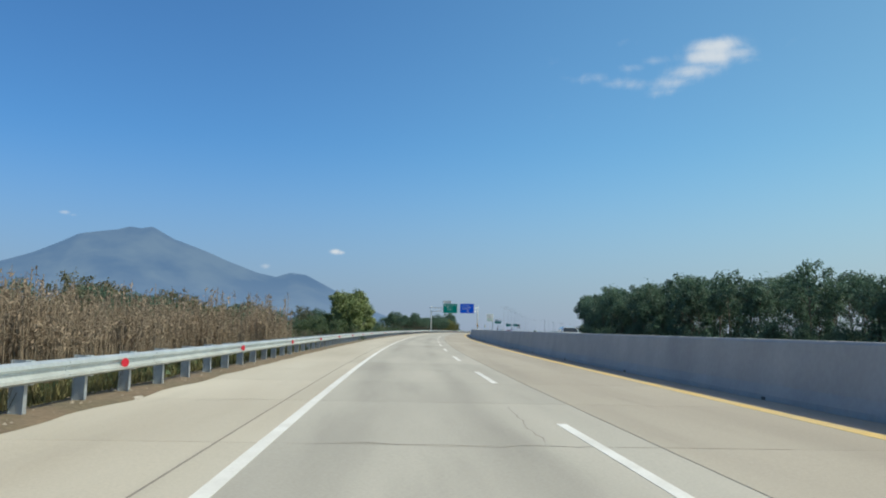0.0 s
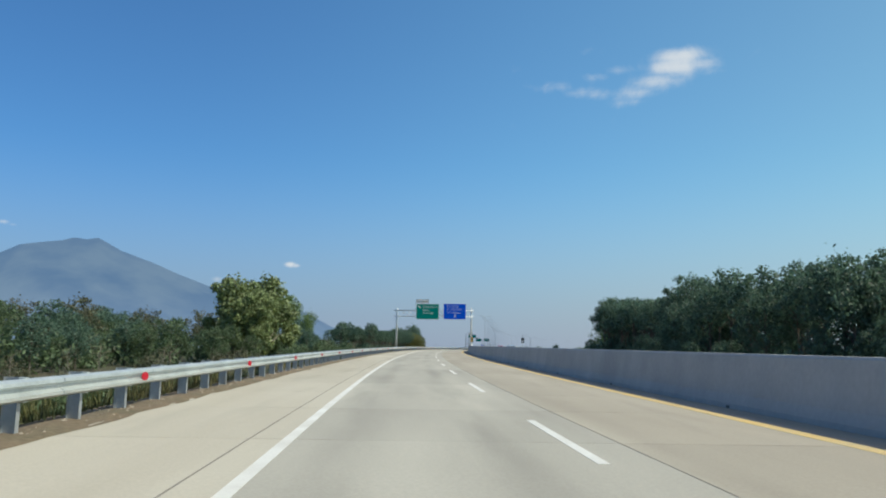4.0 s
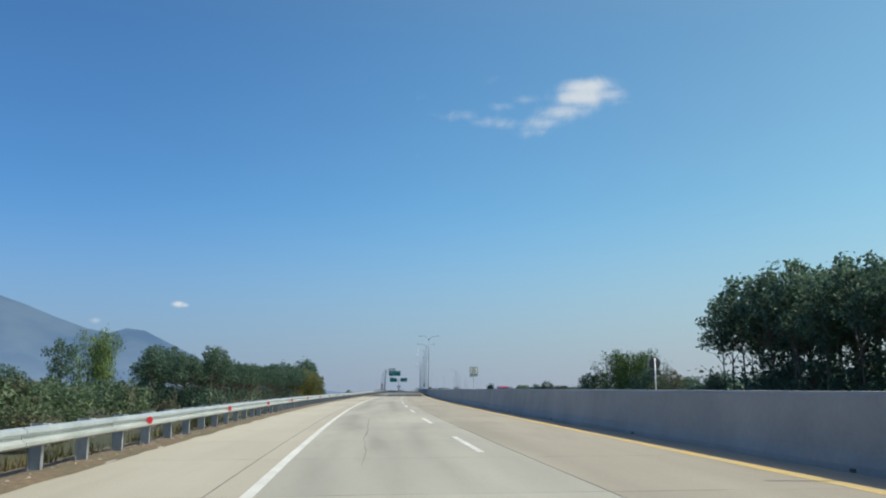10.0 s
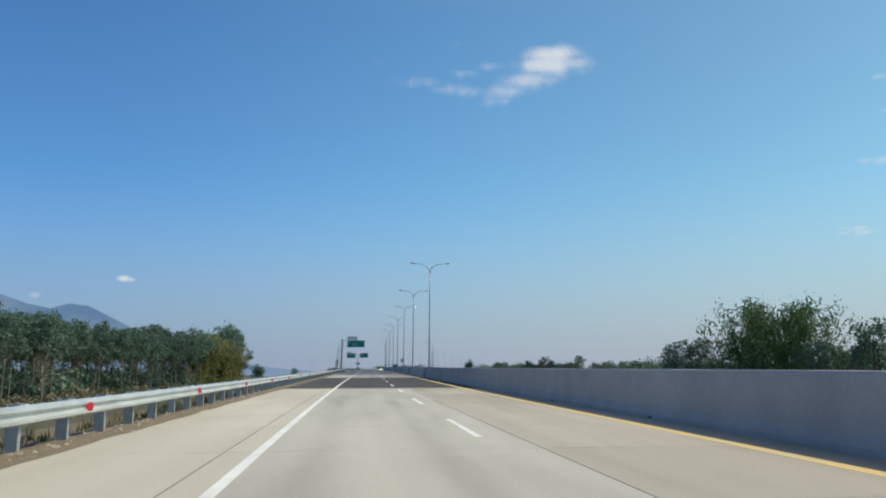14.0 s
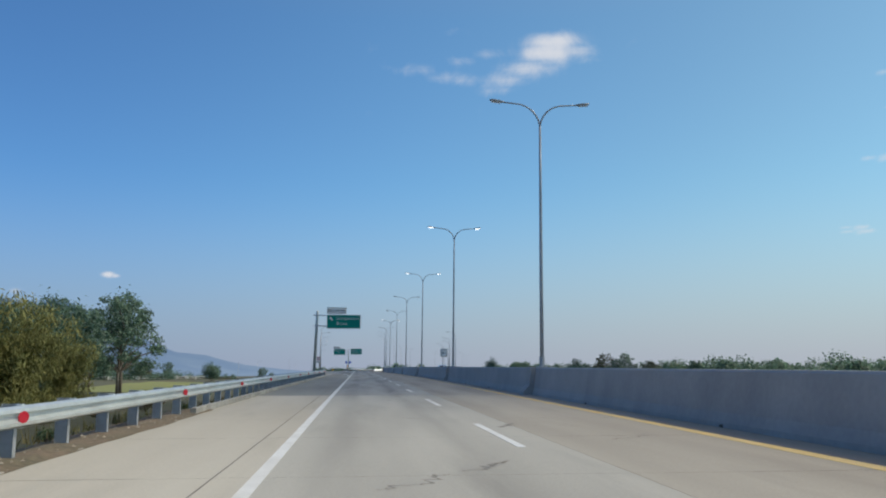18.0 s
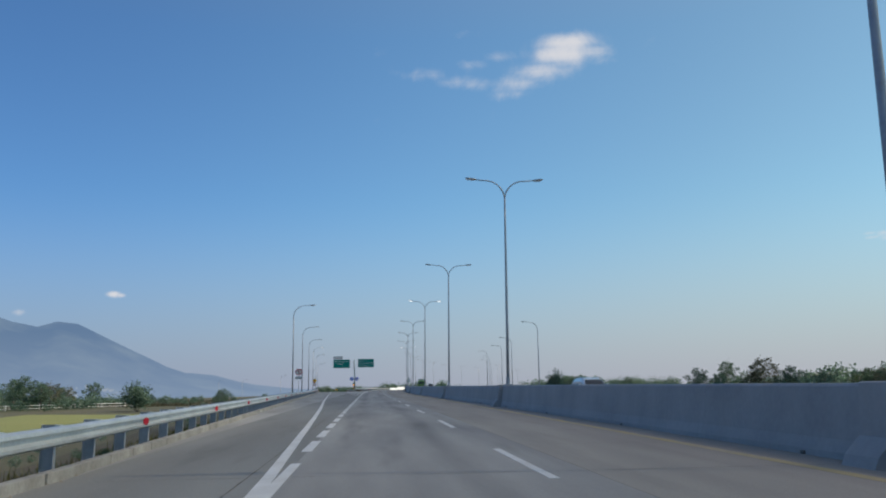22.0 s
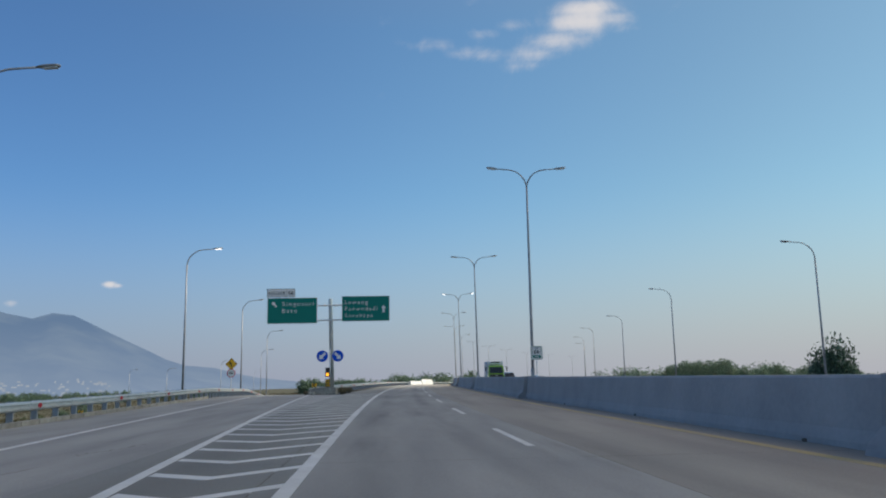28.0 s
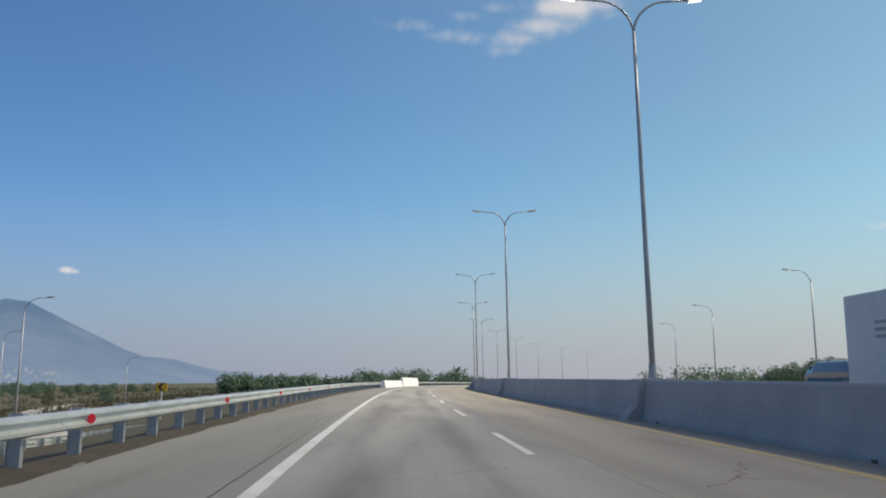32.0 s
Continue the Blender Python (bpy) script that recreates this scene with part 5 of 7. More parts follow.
def tree(name, label, category, height, spread, crown_from, leaf, leaf_size, count, bark, seed, blobs=9, group="", trunk_r=0.16, flat=0.8, limbs=6, shell=0.45, blob_r=0.45, shape=1.7):
    rng = np.random.default_rng(seed)
    g = root(name, Matrix.Identity(4), label, category, group)
    bm = bmesh.new()
    bend = rng.normal(size=2) * 0.035 * height
    top = height * 0.86
    spine = [(bend[0] * q * q + 0.05 * math.sin(5 * q), bend[1] * q * q, top * q - 0.3 * (1 - q)) for q in (0, 0.2, 0.4, 0.6, 0.8, 1.0)]
    tube(bm, spine, [trunk_r * (1.15 - 0.95 * q) for q in (0, 0.2, 0.4, 0.6, 0.8, 1.0)], 7)
    lo, hi = height * crown_from, height
    bl = []
    for k in range(blobs):
        f = (k + 0.5) / blobs
        a = 2.4 * k + rng.random()
        zz = lo + (hi - lo) * (0.12 + 0.78 * f)
        reach = spread * (0.35 + 0.55 * rng.random()) * math.sin(math.pi * (0.18 + 0.72 * f)) ** 0.6
        rad = spread * blob_r * (0.75 + 0.5 * rng.random()) * (1.05 - 0.35 * f)
        bl.append((bend[0] * f + reach * math.cos(a), bend[1] * f + reach * math.sin(a), min(zz, hi - rad * flat * 0.7), rad, rad * flat))
        if k < limbs or k % 2:
            q = max(0.25, min(0.9, (zz - 0.25 * (hi - lo)) / top))
            x0, y0 = bend[0] * q * q, bend[1] * q * q
            b0 = bl[-1]
            mx = ((x0 + b0[0]) / 2, (y0 + b0[1]) / 2, (q * top + b0[2]) / 2 + 0.05 * height)
            tube(bm, [(x0, y0, q * top), mx, b0[:3]], [trunk_r * 0.42, trunk_r * 0.28, trunk_r * 0.1], 5, False)
    bl.append((bend[0], bend[1], lo + (hi - lo) * 0.62, spread * 0.55, (hi - lo) * 0.34))
    tall = (1.15 if name == "plantation_tree" else 1.0) * height / max(q[2] + q[4] for q in bl)
    bl = [(q[0], q[1], q[2] * tall, q[3], q[4] * tall) for q in bl]
    part("trunk", bm, bark, g, smooth=True)
    me = leaves_mesh("crown", bl, count, leaf_size, leaf, rng, shape, shell)
    ob = new("crown", me)
    ob.parent = g
    return g


def bamboo(seed, height, spread, count, leaf, label):
    rng = np.random.default_rng(seed)
    g = root("bamboo_clump", Matrix.Identity(4), label, "bamboo", "bamboo clumps")
    bl = []
    for k in range(22):
        a, lean, h = rng.random() * 6.28, (0.3 + 0.7 * rng.random()) * spread, height * (0.7 + 0.3 * rng.random())
        bx, by = rng.normal() * spread * 0.28, rng.normal() * spread * 0.28
        pts = [(bx + 0.7 * lean * q ** 2.2 * math.cos(a), by + 0.7 * lean * q ** 2.2 * math.sin(a), h * (q - 0.12 * q ** 4) - 0.2) for q in (0, 0.25, 0.5, 0.75, 1)]
        part("stem", tube(bmesh.new(), pts, [0.05, 0.045, 0.035, 0.02, 0.008], 5, False), leaf, g)
        for q in pts[1:]:
            bl.append((*q, spread * 0.26, height * 0.13))
        bl.append((pts[1][0] * 1.5, pts[1][1] * 1.5, height * 0.12, spread * 0.3, height * 0.12))
    ob = new("foliage", leaves_mesh("foliage", bl, count, 0.34, leaf, rng, 4.0, 0.2, 0.5))
    ob.parent = g
    return g


def bush(name, label, seed, height, spread, leaf, size, count, shape=1.8, single=False):
    rng = np.random.default_rng(seed)
    g = root(name, Matrix.Identity(4), label, "bush")
    bm = bmesh.new()
    bl = []
    for k in range(7):
        a, r = 2.4 * k, spread * 0.55 * math.sqrt((k + 0.3) / 7)
        h = height * (0.45 + 0.4 * rng.random())
        bl.append((r * math.cos(a), r * math.sin(a), h * 0.7, spread * 0.42, h * 0.55))
        if single and k:
            part("stem", bm, BARK, g)
            bm = bmesh.new()
        tube(bm, [(0.1 * math.cos(a), 0.1 * math.sin(a), -0.2), (0.6 * r * math.cos(a), 0.6 * r * math.sin(a), h * 0.4), bl[-1][:3]], [0.05, 0.03, 0.012], 5, False)
    part("stem", bm, BARK, g)
    ob = new("foliage", leaves_mesh("foliage", bl, count, size, leaf, rng, shape, 0.35))
    ob.parent = g
    return g


LEAF_REED = mat("withered_leaves", (0.34, 0.265, 0.19), 0.8, var=0.2, scale=2.0, fine=2, bump=0, tint=(0.25, 0.19, 0.135), rand=0.4, leaf=0.25, object_space=True)
STRAW = mat("dry_stalks", (0.30, 0.235, 0.165), 0.9, var=0.15, scale=1.0, fine=8, bump=0, tint=(0.19, 0.14, 0.095))


def reeds(seed, height, spread, count):
    rng = np.random.default_rng(seed)
    g = root("dry_reeds", Matrix.Identity(4), "stand of tall dry brown stalks with withered leaves", "reeds", "dry reeds")
    bm = bmesh.new()
    bl = []
    for k in range(46):
        x, y, h = rng.normal() * spread * 0.5, rng.normal() * spread * 0.5, height * (0.75 + 0.3 * rng.random())
        lx, ly = rng.normal() * 0.12, rng.normal() * 0.12
        tube(bm, [(x, y, -0.2), (x + lx * 0.4, y + ly * 0.4, h * 0.5), (x + lx, y + ly, h)], [0.022, 0.018, 0.006], 4, False)
        bl.append((x + lx, y + ly, h * 0.93, 0.16, h * 0.09))
        bl.append((x + lx * 0.7, y + ly * 0.7, h * 0.62, 0.22, h * 0.22))
    part("stand", bm, STRAW, g)
    ob = new("foliage", leaves_mesh("foliage", bl, count, 0.17, LEAF_REED, rng, 3.2, 0.1, 0.4))
    ob.parent = g
    return g


def ground_z(s, d):
    """How far the land lies below the road at an offset."""
    low = float(np.interp(s, [380, 470], [-1.9, -3.0]))
    u = rail_line(min(s, 960)) - 0.25 - d if d < 0 else d - far_edge(s) - 0.5
    drop = ramp_z(s) if d < 0 else 0.0
    if d < 0 and u < 1.6 and s < 429:
        return float(np.interp(u, [-0.5, 0.3, 0.6, 0.95, 1.3, 1.6], [0.02, 0.02, -0.05, -0.15, -0.38, -0.45]))
    return float(np.interp(u, [0, 0.9, 2.0, 9.0, 18], [-0.07, -0.16, -0.5, low * 0.85, low])) + drop - 0.1


LAND = BVHTree.FromPolygons([v.co for v in bpy.data.objects["ground"].data.vertices], [f.vertices for f in bpy.data.objects["ground"].data.polygons])


def settle(q):
    """The place on the land right below or above q."""
    hit = LAND.ray_cast(Vector((q.x, q.y, 200)), Vector((0, 0, -1)))[0]
    return hit if hit is not None else q


class Stock:
    """A kind of plant: the first one set is the original, the others are copies."""
    def __init__(self, made):
        self.made, self.used = made, False

    def put(self, s, d, scale=1.0, turn=None, z=None, squash=1.0):
        turn = random.uniform(0, 360) if turn is None else turn
        m = spot(s, d, ground_z(s, d) if z is None else z, turn, (scale, scale, scale * squash))
        if self.used:
            return copy_thing(self.made, m)
        self.made.matrix_world, self.used = m, True
        return self.made


def undergrowth(label, s0, s1, offset, depth, height, count, leaf, size=0.5):
    """Thick low growth between the trunks, one leafy mass."""
    rng = np.random.default_rng(int(s0 + count))
    bl = []
    for k in range(count):
        s = s0 + (s1 - s0) * rng.random()
        d = offset(s) + depth * rng.random()
        q = at(s, d, ground_z(s, d))
        h = height * (0.6 + 0.7 * rng.random())
        bl.append((q.x, q.y, q.z + h * 0.42, h * 0.62, h * 0.5))
    tagged(new("undergrowth", leaves_mesh("undergrowth", bl, count * 130, size * 1.1, leaf, rng, 1.6, 0.35)), label, "undergrowth", kind="stuff")


random.seed(7)
teak = [Stock(tree("teak_tree", "broad-leaved tree with sunlit yellow-green leaves beside the motorway", "tree", 12, 4.8, 0.07, LEAF_TEAK, 0.44, 8200, PALE_BARK, 11 + k, 22, "", 0.2, 0.8, 12, 0.35, 0.26, 1.5)) for k in range(2)]
mixed = [Stock(tree("tree", "dense dark green roadside tree", "tree", 9, 3.9, 0.22, lf, 0.36, 2300, BARK, 31 + k, 15, "roadside trees", 0.15, 0.72, 8, 0.35, 0.34)) for k, lf in enumerate((LEAF_DARK, LEAF_GREEN, LEAF_DARK, LEAF_OLIVE))]
rubber = [Stock(tree("plantation_tree", "slender plantation tree with a high dark crown", "tree", 12, 3.2, 0.50, LEAF_DARK, 0.42, 1450, BARK, 51 + k, 12, "plantation trees", 0.12, 0.75, 8, 0.35, 0.36)) for k in range(4)]
lone_tree = Stock(tree("lone_tree", "slender tree with a rounded fresh green crown above the scrub", "tree", 12, 3.3, 0.50, LEAF_BRIGHT, 0.34, 3200, BARK, 61, 11, "", 0.15, 0.85, 8, 0.35, 0.42))
dark_tree = [Stock(tree("field_tree", "tall dark spreading tree with an airy ragged crown", "tree", 15, 6.2, 0.16, LEAF_DARK, 0.42, 4200, BARK, 75 + k, 24, "trees at the field edge", 0.22, 0.55, 14, 0.3, 0.24)) for k in range(2)]
bare = [Stock(tree("sparse_tree", "thin pale tree with few leaves", "tree", 9, 2.8, 0.35, LEAF_DRY, 0.22, 420, PALE_BARK, 71 + k, 12, "sparse trees", 0.11, 0.8, 12, 0.2, 0.4)) for k in range(2)]
bamboos = [Stock(bamboo(81 + k, 8.5, 3.4, 8500, LEAF_BAMBOO, "feathery dull yellow-green bamboo clump with arching stems")) for k in range(2)]
green_bamboo = Stock(bamboo(85, 8.5, 4.2, 9000, LEAF_BRIGHT, "feathery fresh green bamboo clump with drooping tips"))
shrub = [Stock(bush("shrub", "low green shrub behind the guardrail", 91 + k, 2.4, 2.0, lf, 0.20, 1750)) for k, lf in enumerate((LEAF_GREEN, LEAF_OLIVE, LEAF_DRY))]
verge_bush = Stock(bush("verge_bush", "leafy green bush growing between the guardrail posts", 97, 1.0, 1.0, LEAF_GREEN, 0.10, 1100, single=True))
reed = [Stock(reeds(101 + k, 3.9, 1.3, 800)) for k in range(2)]
dome = Stock(bush("round_bush", "round dark green bush standing alone in the field", 121, 5.2, 3.4, LEAF_DARK, 0.34, 3200))

U = random.uniform
LINE = np.interp
verge_bush.put(211.8, -7.9)
verge_bush.put(249, -8.0, 0.7)
# dry reeds, then bushes and a belt of trees further out, along the left side
for k in range(60):
    random.choice(reed).put(U(6, 62), -U(12.0, 20.0), U(0.85, 1.12))
for k in range(12):
    random.choice(reed).put(U(62, 82), -U(14.0, 24.0), U(0.7, 0.95))
for k in range(44):
    random.choice(shrub[:2]).put(U(62, 300), -U(17, 31), U(0.6, 1.4))
for k in range(16):
    random.choice(bare).put(74 + 5.2 * k + U(-2, 2), -U(17, 26), U(0.42, 0.62))
for k in range(9):
    mixed[2 * (k % 2)].put(104 + 9 * k + U(-3, 3), -U(33, 40), U(0.58, 0.78))
for k in range(34):
    random.choice(mixed + bare).put(62 + 4.2 * k + U(-1.5, 1.5), -U(32, 46), U(0.55, 0.85))
for k in range(46):
    random.choice(mixed).put(90 + 4.6 * k + U(-2, 2), -U(50, 64), U(1.15, 1.45))
for k in range(30):
    random.choice(mixed).put(110 + 7 * k + U(-2, 2), -U(70, 92), U(1.45, 1.8))
teak[0].put(199.5, -24.5, 1.06, 30)
teak[1].put(193, -27, 1.0, 120)
teak[0].put(206, -29, 0.95, 200)
teak[1].put(188.5, -24, 0.82, 10)
for k in range(14):
    mixed[1].put(170 + 4.6 * k + U(-1.5, 1.5), -U(26, 33), U(0.8, 1.15))
mixed[1].put(213, -31, 0.95)
mixed[1].put(184, -23, 0.72)
for s, d, k, sc in ((222, -30, 0, 0.75), (232, -34, 2, 0.8), (243, -31, 1, 0.7), (252, -36, 1, 0.8), (270, -33, 0, 0.8), (280, -37, 2, 0.95), (291, -33, 3, 0.5), (300, -38, 0, 0.7)):
    mixed[k].put(s, d, sc * 1.2)
lone_tree.put(256.5, -35.2, 1.14)
green_bamboo.put(390.7, -63.9, 1.5, squash=1.35)
mixed[2].put(376, -65, 1.6, squash=1.35)
mixed[0].put(365, -44, 1.5, squash=1.1)
bamboos[1].put(486, -35, 0.8)
bare[0].put(306, -28, 0.8)
# dark fill added so the inside of the plantation looks shaded
undergrowth("dark growth added on the plantation floor to fill its shaded inside", 362, 500, lambda s: -50, 16, 3.6, 110, LEAF_DARK, 0.5)
undergrowth("dull olive bushes before the plantation", 346, 420, lambda s: -27, 4, 1.5, 60, LEAF_DRY, 0.25)
# dark plantation on the left
for k in range(40):
    for row in range(5):
        if 3.6 * k + (10, 4, 10, 22, 36)[row] > 146:
            break
        random.choice(rubber).put(352 + (10, 4, 10, 22, 36)[row] + 3.6 * k + U(-1, 1), -33 - 5 * row - U(-1.2, 1.2), U(0.76, 0.88) * (1.0 if row else 0.95) * (1.0 if k < 25 else 1.18))
for k in range(30):
    random.choice(mixed[:1] + mixed[2:3]).put(330 + 5.4 * k, -U(60, 66), U(0.75, 0.9))
for k in range(24):
    random.choice(shrub[:2]).put(330 + 6.4 * k + U(-3, 3), -U(24, 31), U(0.5, 0.9))
bare[1].put(441, -29.5, 0.95)
bare[1].put(385, -29.5, 0.95)
bamboos[0].put(474, -29.5, 1.12)
bamboos[1].put(482, -29, 1.14)
bamboos[0].put(470, -33, 1.14)
bamboos[1].put(488, -32, 1.05)
bamboos[0].put(479, -34, 1.18)
for s, d, k, sc in ((516, -41, 0, 0.85), (524, -43, 1, 0.9), (531, -38.5, 0, 1.2), (538, -40, 1, 1.22), (526, -47, 1, 1.1), (508, -44, 0, 0.85), (545, -47, 0, 0.8)):
    dark_tree[k].put(s, d, sc)
for k in range(6):
    shrub[2].put(U(462, 500), -U(22, 27), U(0.5, 0.8))
# open fields beyond
for s, d, k, sc in ((684, -80, 0, 1.15), (690, -85, 2, 1.2), (683, -90, 3, 1.1), (694, -94, 0, 1.2), (701, -101, 2, 1.25), (678, -86, 2, 1.0), (676, -98, 0, 1.2), (688, -76, 3, 0.85)):
    mixed[k].put(s, d, sc)
for k in range(18):
    mixed[2 * (k % 2)].put(680 + U(0, 40), -U(74, 124), U(0.75, 1.15))
dome.put(661.5, -48.2, 1.1, squash=1.1)
mixed[0].put(677, -35, 0.75, squash=0.85)
dome.put(792, -70, 0.545, squash=0.9)
for k in range(16):
    random.choice(shrub[1:2] + mixed[2:]).put(U(600, 1000), -U(80, 210), U(0.5, 1.0))
# right side woods, which draw nearer along the way
for k in range(44):
    s = 56 + 4.1 * k
    d0 = float(LINE(s, [56, 120, 190, 240], [64, 54, 38, 40]))
    for row in range(3):
        kind = random.choice(mixed[:1] + mixed[2:3] + rubber)
        grow = float(LINE(s, [56, 110, 140, 165, 195, 240], [0.99, 1.02, 1.08, 1.16, 1.08, 1.0])) * U(0.88, 1.12)
        kind.put(s + U(-1.5, 1.5), d0 + 6.5 * row + U(-1.5, 1.5), grow * (1.12 if kind in rubber else 1.25), squash=1.0 if kind in rubber else 1.25)
    random.choice(mixed[:1] + shrub[:1]).put(s + U(-1.5, 1.5), d0 - U(2, 5), U(0.6, 0.9))
for s, d, k, sc in ((220, 42, 0, 1.27), (227, 46, 1, 1.2), (207, 45, 1, 1.05), (197, 47, 1, 0.98), (96, 60, 0, 0.9), (128, 52, 1, 0.95), (150, 47, 0, 1.0), (170, 44, 1, 1.05)):
    dark_tree[k].put(s, d, sc)
bare[0].put(118, 53, 1.45)
bare[1].put(186, 40, 1.45)
bare[0].put(172, 41, 1.3)
bare[1].put(201, 42, 1.75)
bare[0].put(212, 45, 1.7)
mixed[2].put(229, 44, 1.62, squash=1.2)
mixed[0].put(222, 47, 1.5, squash=1.2)
mixed[3].put(216, 41, 1.25, squash=1.2)
for k in range(22):
    for row in range(4):
        random.choice(rubber).put(240 + 4.1 * k + U(-1, 1), 42.5 + 5.0 * row + U(-1.2, 1.2), U(0.94, 1.06) * float(LINE(k, [0, 8, 11, 13, 16, 19, 21], [1.2, 1.3, 1.3, 1.37, 1.53, 1.52, 1.34])))
for k in range(22):
    random.choice(mixed[:1] + shrub[:1]).put(236 + 4.7 * k, U(39, 43), U(0.5, 0.8))
for s, d, k, sc in ((316, 47, 0, 1.12), (308, 46, 1, 1.12), (298, 46, 0, 1.08)):
    dark_tree[k].put(s, d, sc)
# scattered clumps further on, right
green_bamboo.put(427, 57, 1.18, squash=0.74)
green_bamboo.put(419, 57.5, 1.08, squash=0.74)
mixed[1].put(412, 58, 1.2)
mixed[0].put(434, 56.5, 1.35)
mixed[0].put(447, 51, 1.2)
mixed[1].put(441, 53, 1.6)
mixed[2].put(409, 55, 1.15)
mixed[0].put(398, 55, 1.3)
mixed[1].put(402, 58, 1.15)
mixed[3].put(388, 56, 1.0)
mixed[2].put(380, 58, 0.95)
mixed[0].put(370, 60, 0.95)
undergrowth("dark hedge across the fields", 350, 450, lambda s: 62, 14, 4.6, 90, LEAF_DARK)
for s, d, k, sc in ((422, 69, 1, 1.2), (430, 74, 0, 1.0), (415, 76, 2, 1.0), (445, 72, 1, 0.9), (398, 80, 3, 1.0), (380, 72, 0, 0.85), (368, 66, 1, 0.7), (436, 64, 3, 0.8)):
    mixed[k].put(s, d, sc)
dome.put(731, 48, 0.93, squash=1.5)
dome.put(661, 60, 0.40, squash=1.28)
for s, d, k, sc in ((676, 71, 0, 1.1), (668, 72, 2, 1.0), (655, 72, 1, 0.95), (648, 73, 3, 1.2), (640, 74, 0, 1.05), (632, 76, 2, 1.0), (622, 78, 1, 1.15), (612, 74, 3, 0.85), (596, 80, 0, 0.9), (584, 78, 2, 0.8)):
    mixed[k].put(s, d, sc)
bare[0].put(640, 87, 1.15)
for s, d, sc in ((632, 92, 0.9), (650, 96, 0.9), (662, 100, 1.0), (672, 92, 0.8), (798, 118, 1.0), (690, 110, 0.85), (705, 98, 0.7)):
    random.choice(mixed).put(s, d, sc)
for k in range(8):
    random.choice(shrub[:2]).put(U(740, 900), U(50, 90), U(0.7, 1.1))
dark_tree[1].put(772, 113, 0.85)
# a row of trees behind the opposite carriageway, towards the end
for k in range(30):
    s = 808 + 5.2 * k
    mixed[2 * (k % 2)].put(s + U(-1.5, 1.5), float(LINE(s, [806, 842, 868, 894, 960], [85, 76, 71, 68, 70])) + U(-3, 4), float(LINE(s, [806, 842, 864, 885, 900, 960], [0.9, 1.12, 1.4, 1.2, 1.08, 0.9])) * U(0.84, 1.12))


def far_wood(name, s0, s1, d0, d1, count, height, leaf, label, size=1.0):
    """A distant wood: one mass of leafy clumps with an uneven top."""
    rng = np.random.default_rng(int(abs(s0 + d0)) + count)
    bl = []
    for k in range(count):
        along = s0 + (s1 - s0) * rng.random()
        q = at(min(along, 800), d0 + (d1 - d0) * rng.random(), 0) + Vector((0.225, 0.974, 0)) * max(0.0, along - 800)
        if d1 < -200:
            q = settle(q) + Vector((0, 0, 3))
        h = height * (0.55 + 0.6 * rng.random())
        bl.append((q.x, q.y, q.z - 3.4 + h * 0.48, h * 0.55, h * 0.55))
    me = leaves_mesh(name, bl, int(count * 260 / size), size, leaf, rng, 1.4, 0.45)
    tagged(new(name, me), label, "woods", kind="stuff")


far_wood("far_wood", 945, 985, -54, -28, 55, 5.4, LEAF_DARK, "dark green clump of trees beyond the ramp", 0.7)
far_wood("far_wood", 985, 1080, -44, -6, 80, 5.0, LEAF_DARK, "low green belt of trees outside the bend", 0.8)
far_wood("far_wood", 1060, 1200, -26, 36, 60, 8.8, LEAF_DARK, "row of trees beyond the end of the road")
far_wood("far_wood", 1240, 1310, -480, -440, 40, 11.0, LEAF_GREEN, "small wood in the dry fields")
far_wood("far_wood", 880, 1150, 80, 160, 110, 4.8, LEAF_DARK, "long belt of trees behind the opposite carriageway", 0.7)
far_wood("far_wood", 885, 945, 62, 135, 90, 7.6, LEAF_DARK, "dark clump of trees beside the opposite carriageway", 0.6)
far_wood("far_wood", 700, 1000, 150, 330, 90, 10, LEAF_DARK, "belt of trees far across the fields")
far_wood("far_wood", 900, 1500, -470, -230, 240, 8.0, LEAF_DARK, "wooded patches at the foot of the mountain")
far_wood("far_wood", 480, 720, 112, 170, 100, 6.5, LEAF_DARK, "trees across the fields")


undergrowth("rank green weeds behind the guardrail", -5, 112, lambda s: -12.0, 3.6, 0.75, 190, LEAF_GREEN, 0.2)
undergrowth("thick dark undergrowth between the trees of the wood", 56, 240, lambda s: float(LINE(s, [56, 120, 190, 240], [60, 50, 35, 37])), 20, 4.2, 150, LEAF_DARK)
undergrowth("thick dark undergrowth below the plantation trees", 236, 336, lambda s: 44, 21, 7.6, 150, LEAF_DARK, 0.6)
undergrowth("green undergrowth among the roadside trees", 60, 325, lambda s: -48, 16, 4.0, 190, LEAF_GREEN)
# dark leaf masses added behind the trunks so the gaps look shaded
undergrowth("dark leafy backing added deep in the plantation for its shade", 326, 500, lambda s: -66, 16, 5.0, 110, LEAF_DARK)
undergrowth("dark leafy backing added behind the last plantation rows for their shade", 236, 322, lambda s: 60, 8, 10.5, 70, LEAF_DARK, 0.6)
undergrowth("dark trees across the field", 674, 716, lambda s: -112, 46, 3.2, 70, LEAF_DARK, 0.4)
# pale field fence
g = root("field_fence", Matrix.Identity(4), "low weathered white fence across the field", "fence")
line = [at(662 + 2.2 * k, -106 + 2.6 * k, ground_z(662 + 2.2 * k, -106 + 2.6 * k)) for k in range(19)]
for q in line:
    bm = bmesh.new()
    box(bm, (0.12, 0.12, 1.5), q + Vector((0, 0, 0.65)), 0.01)
    part("post", bm, SIGN_WHITE, g)
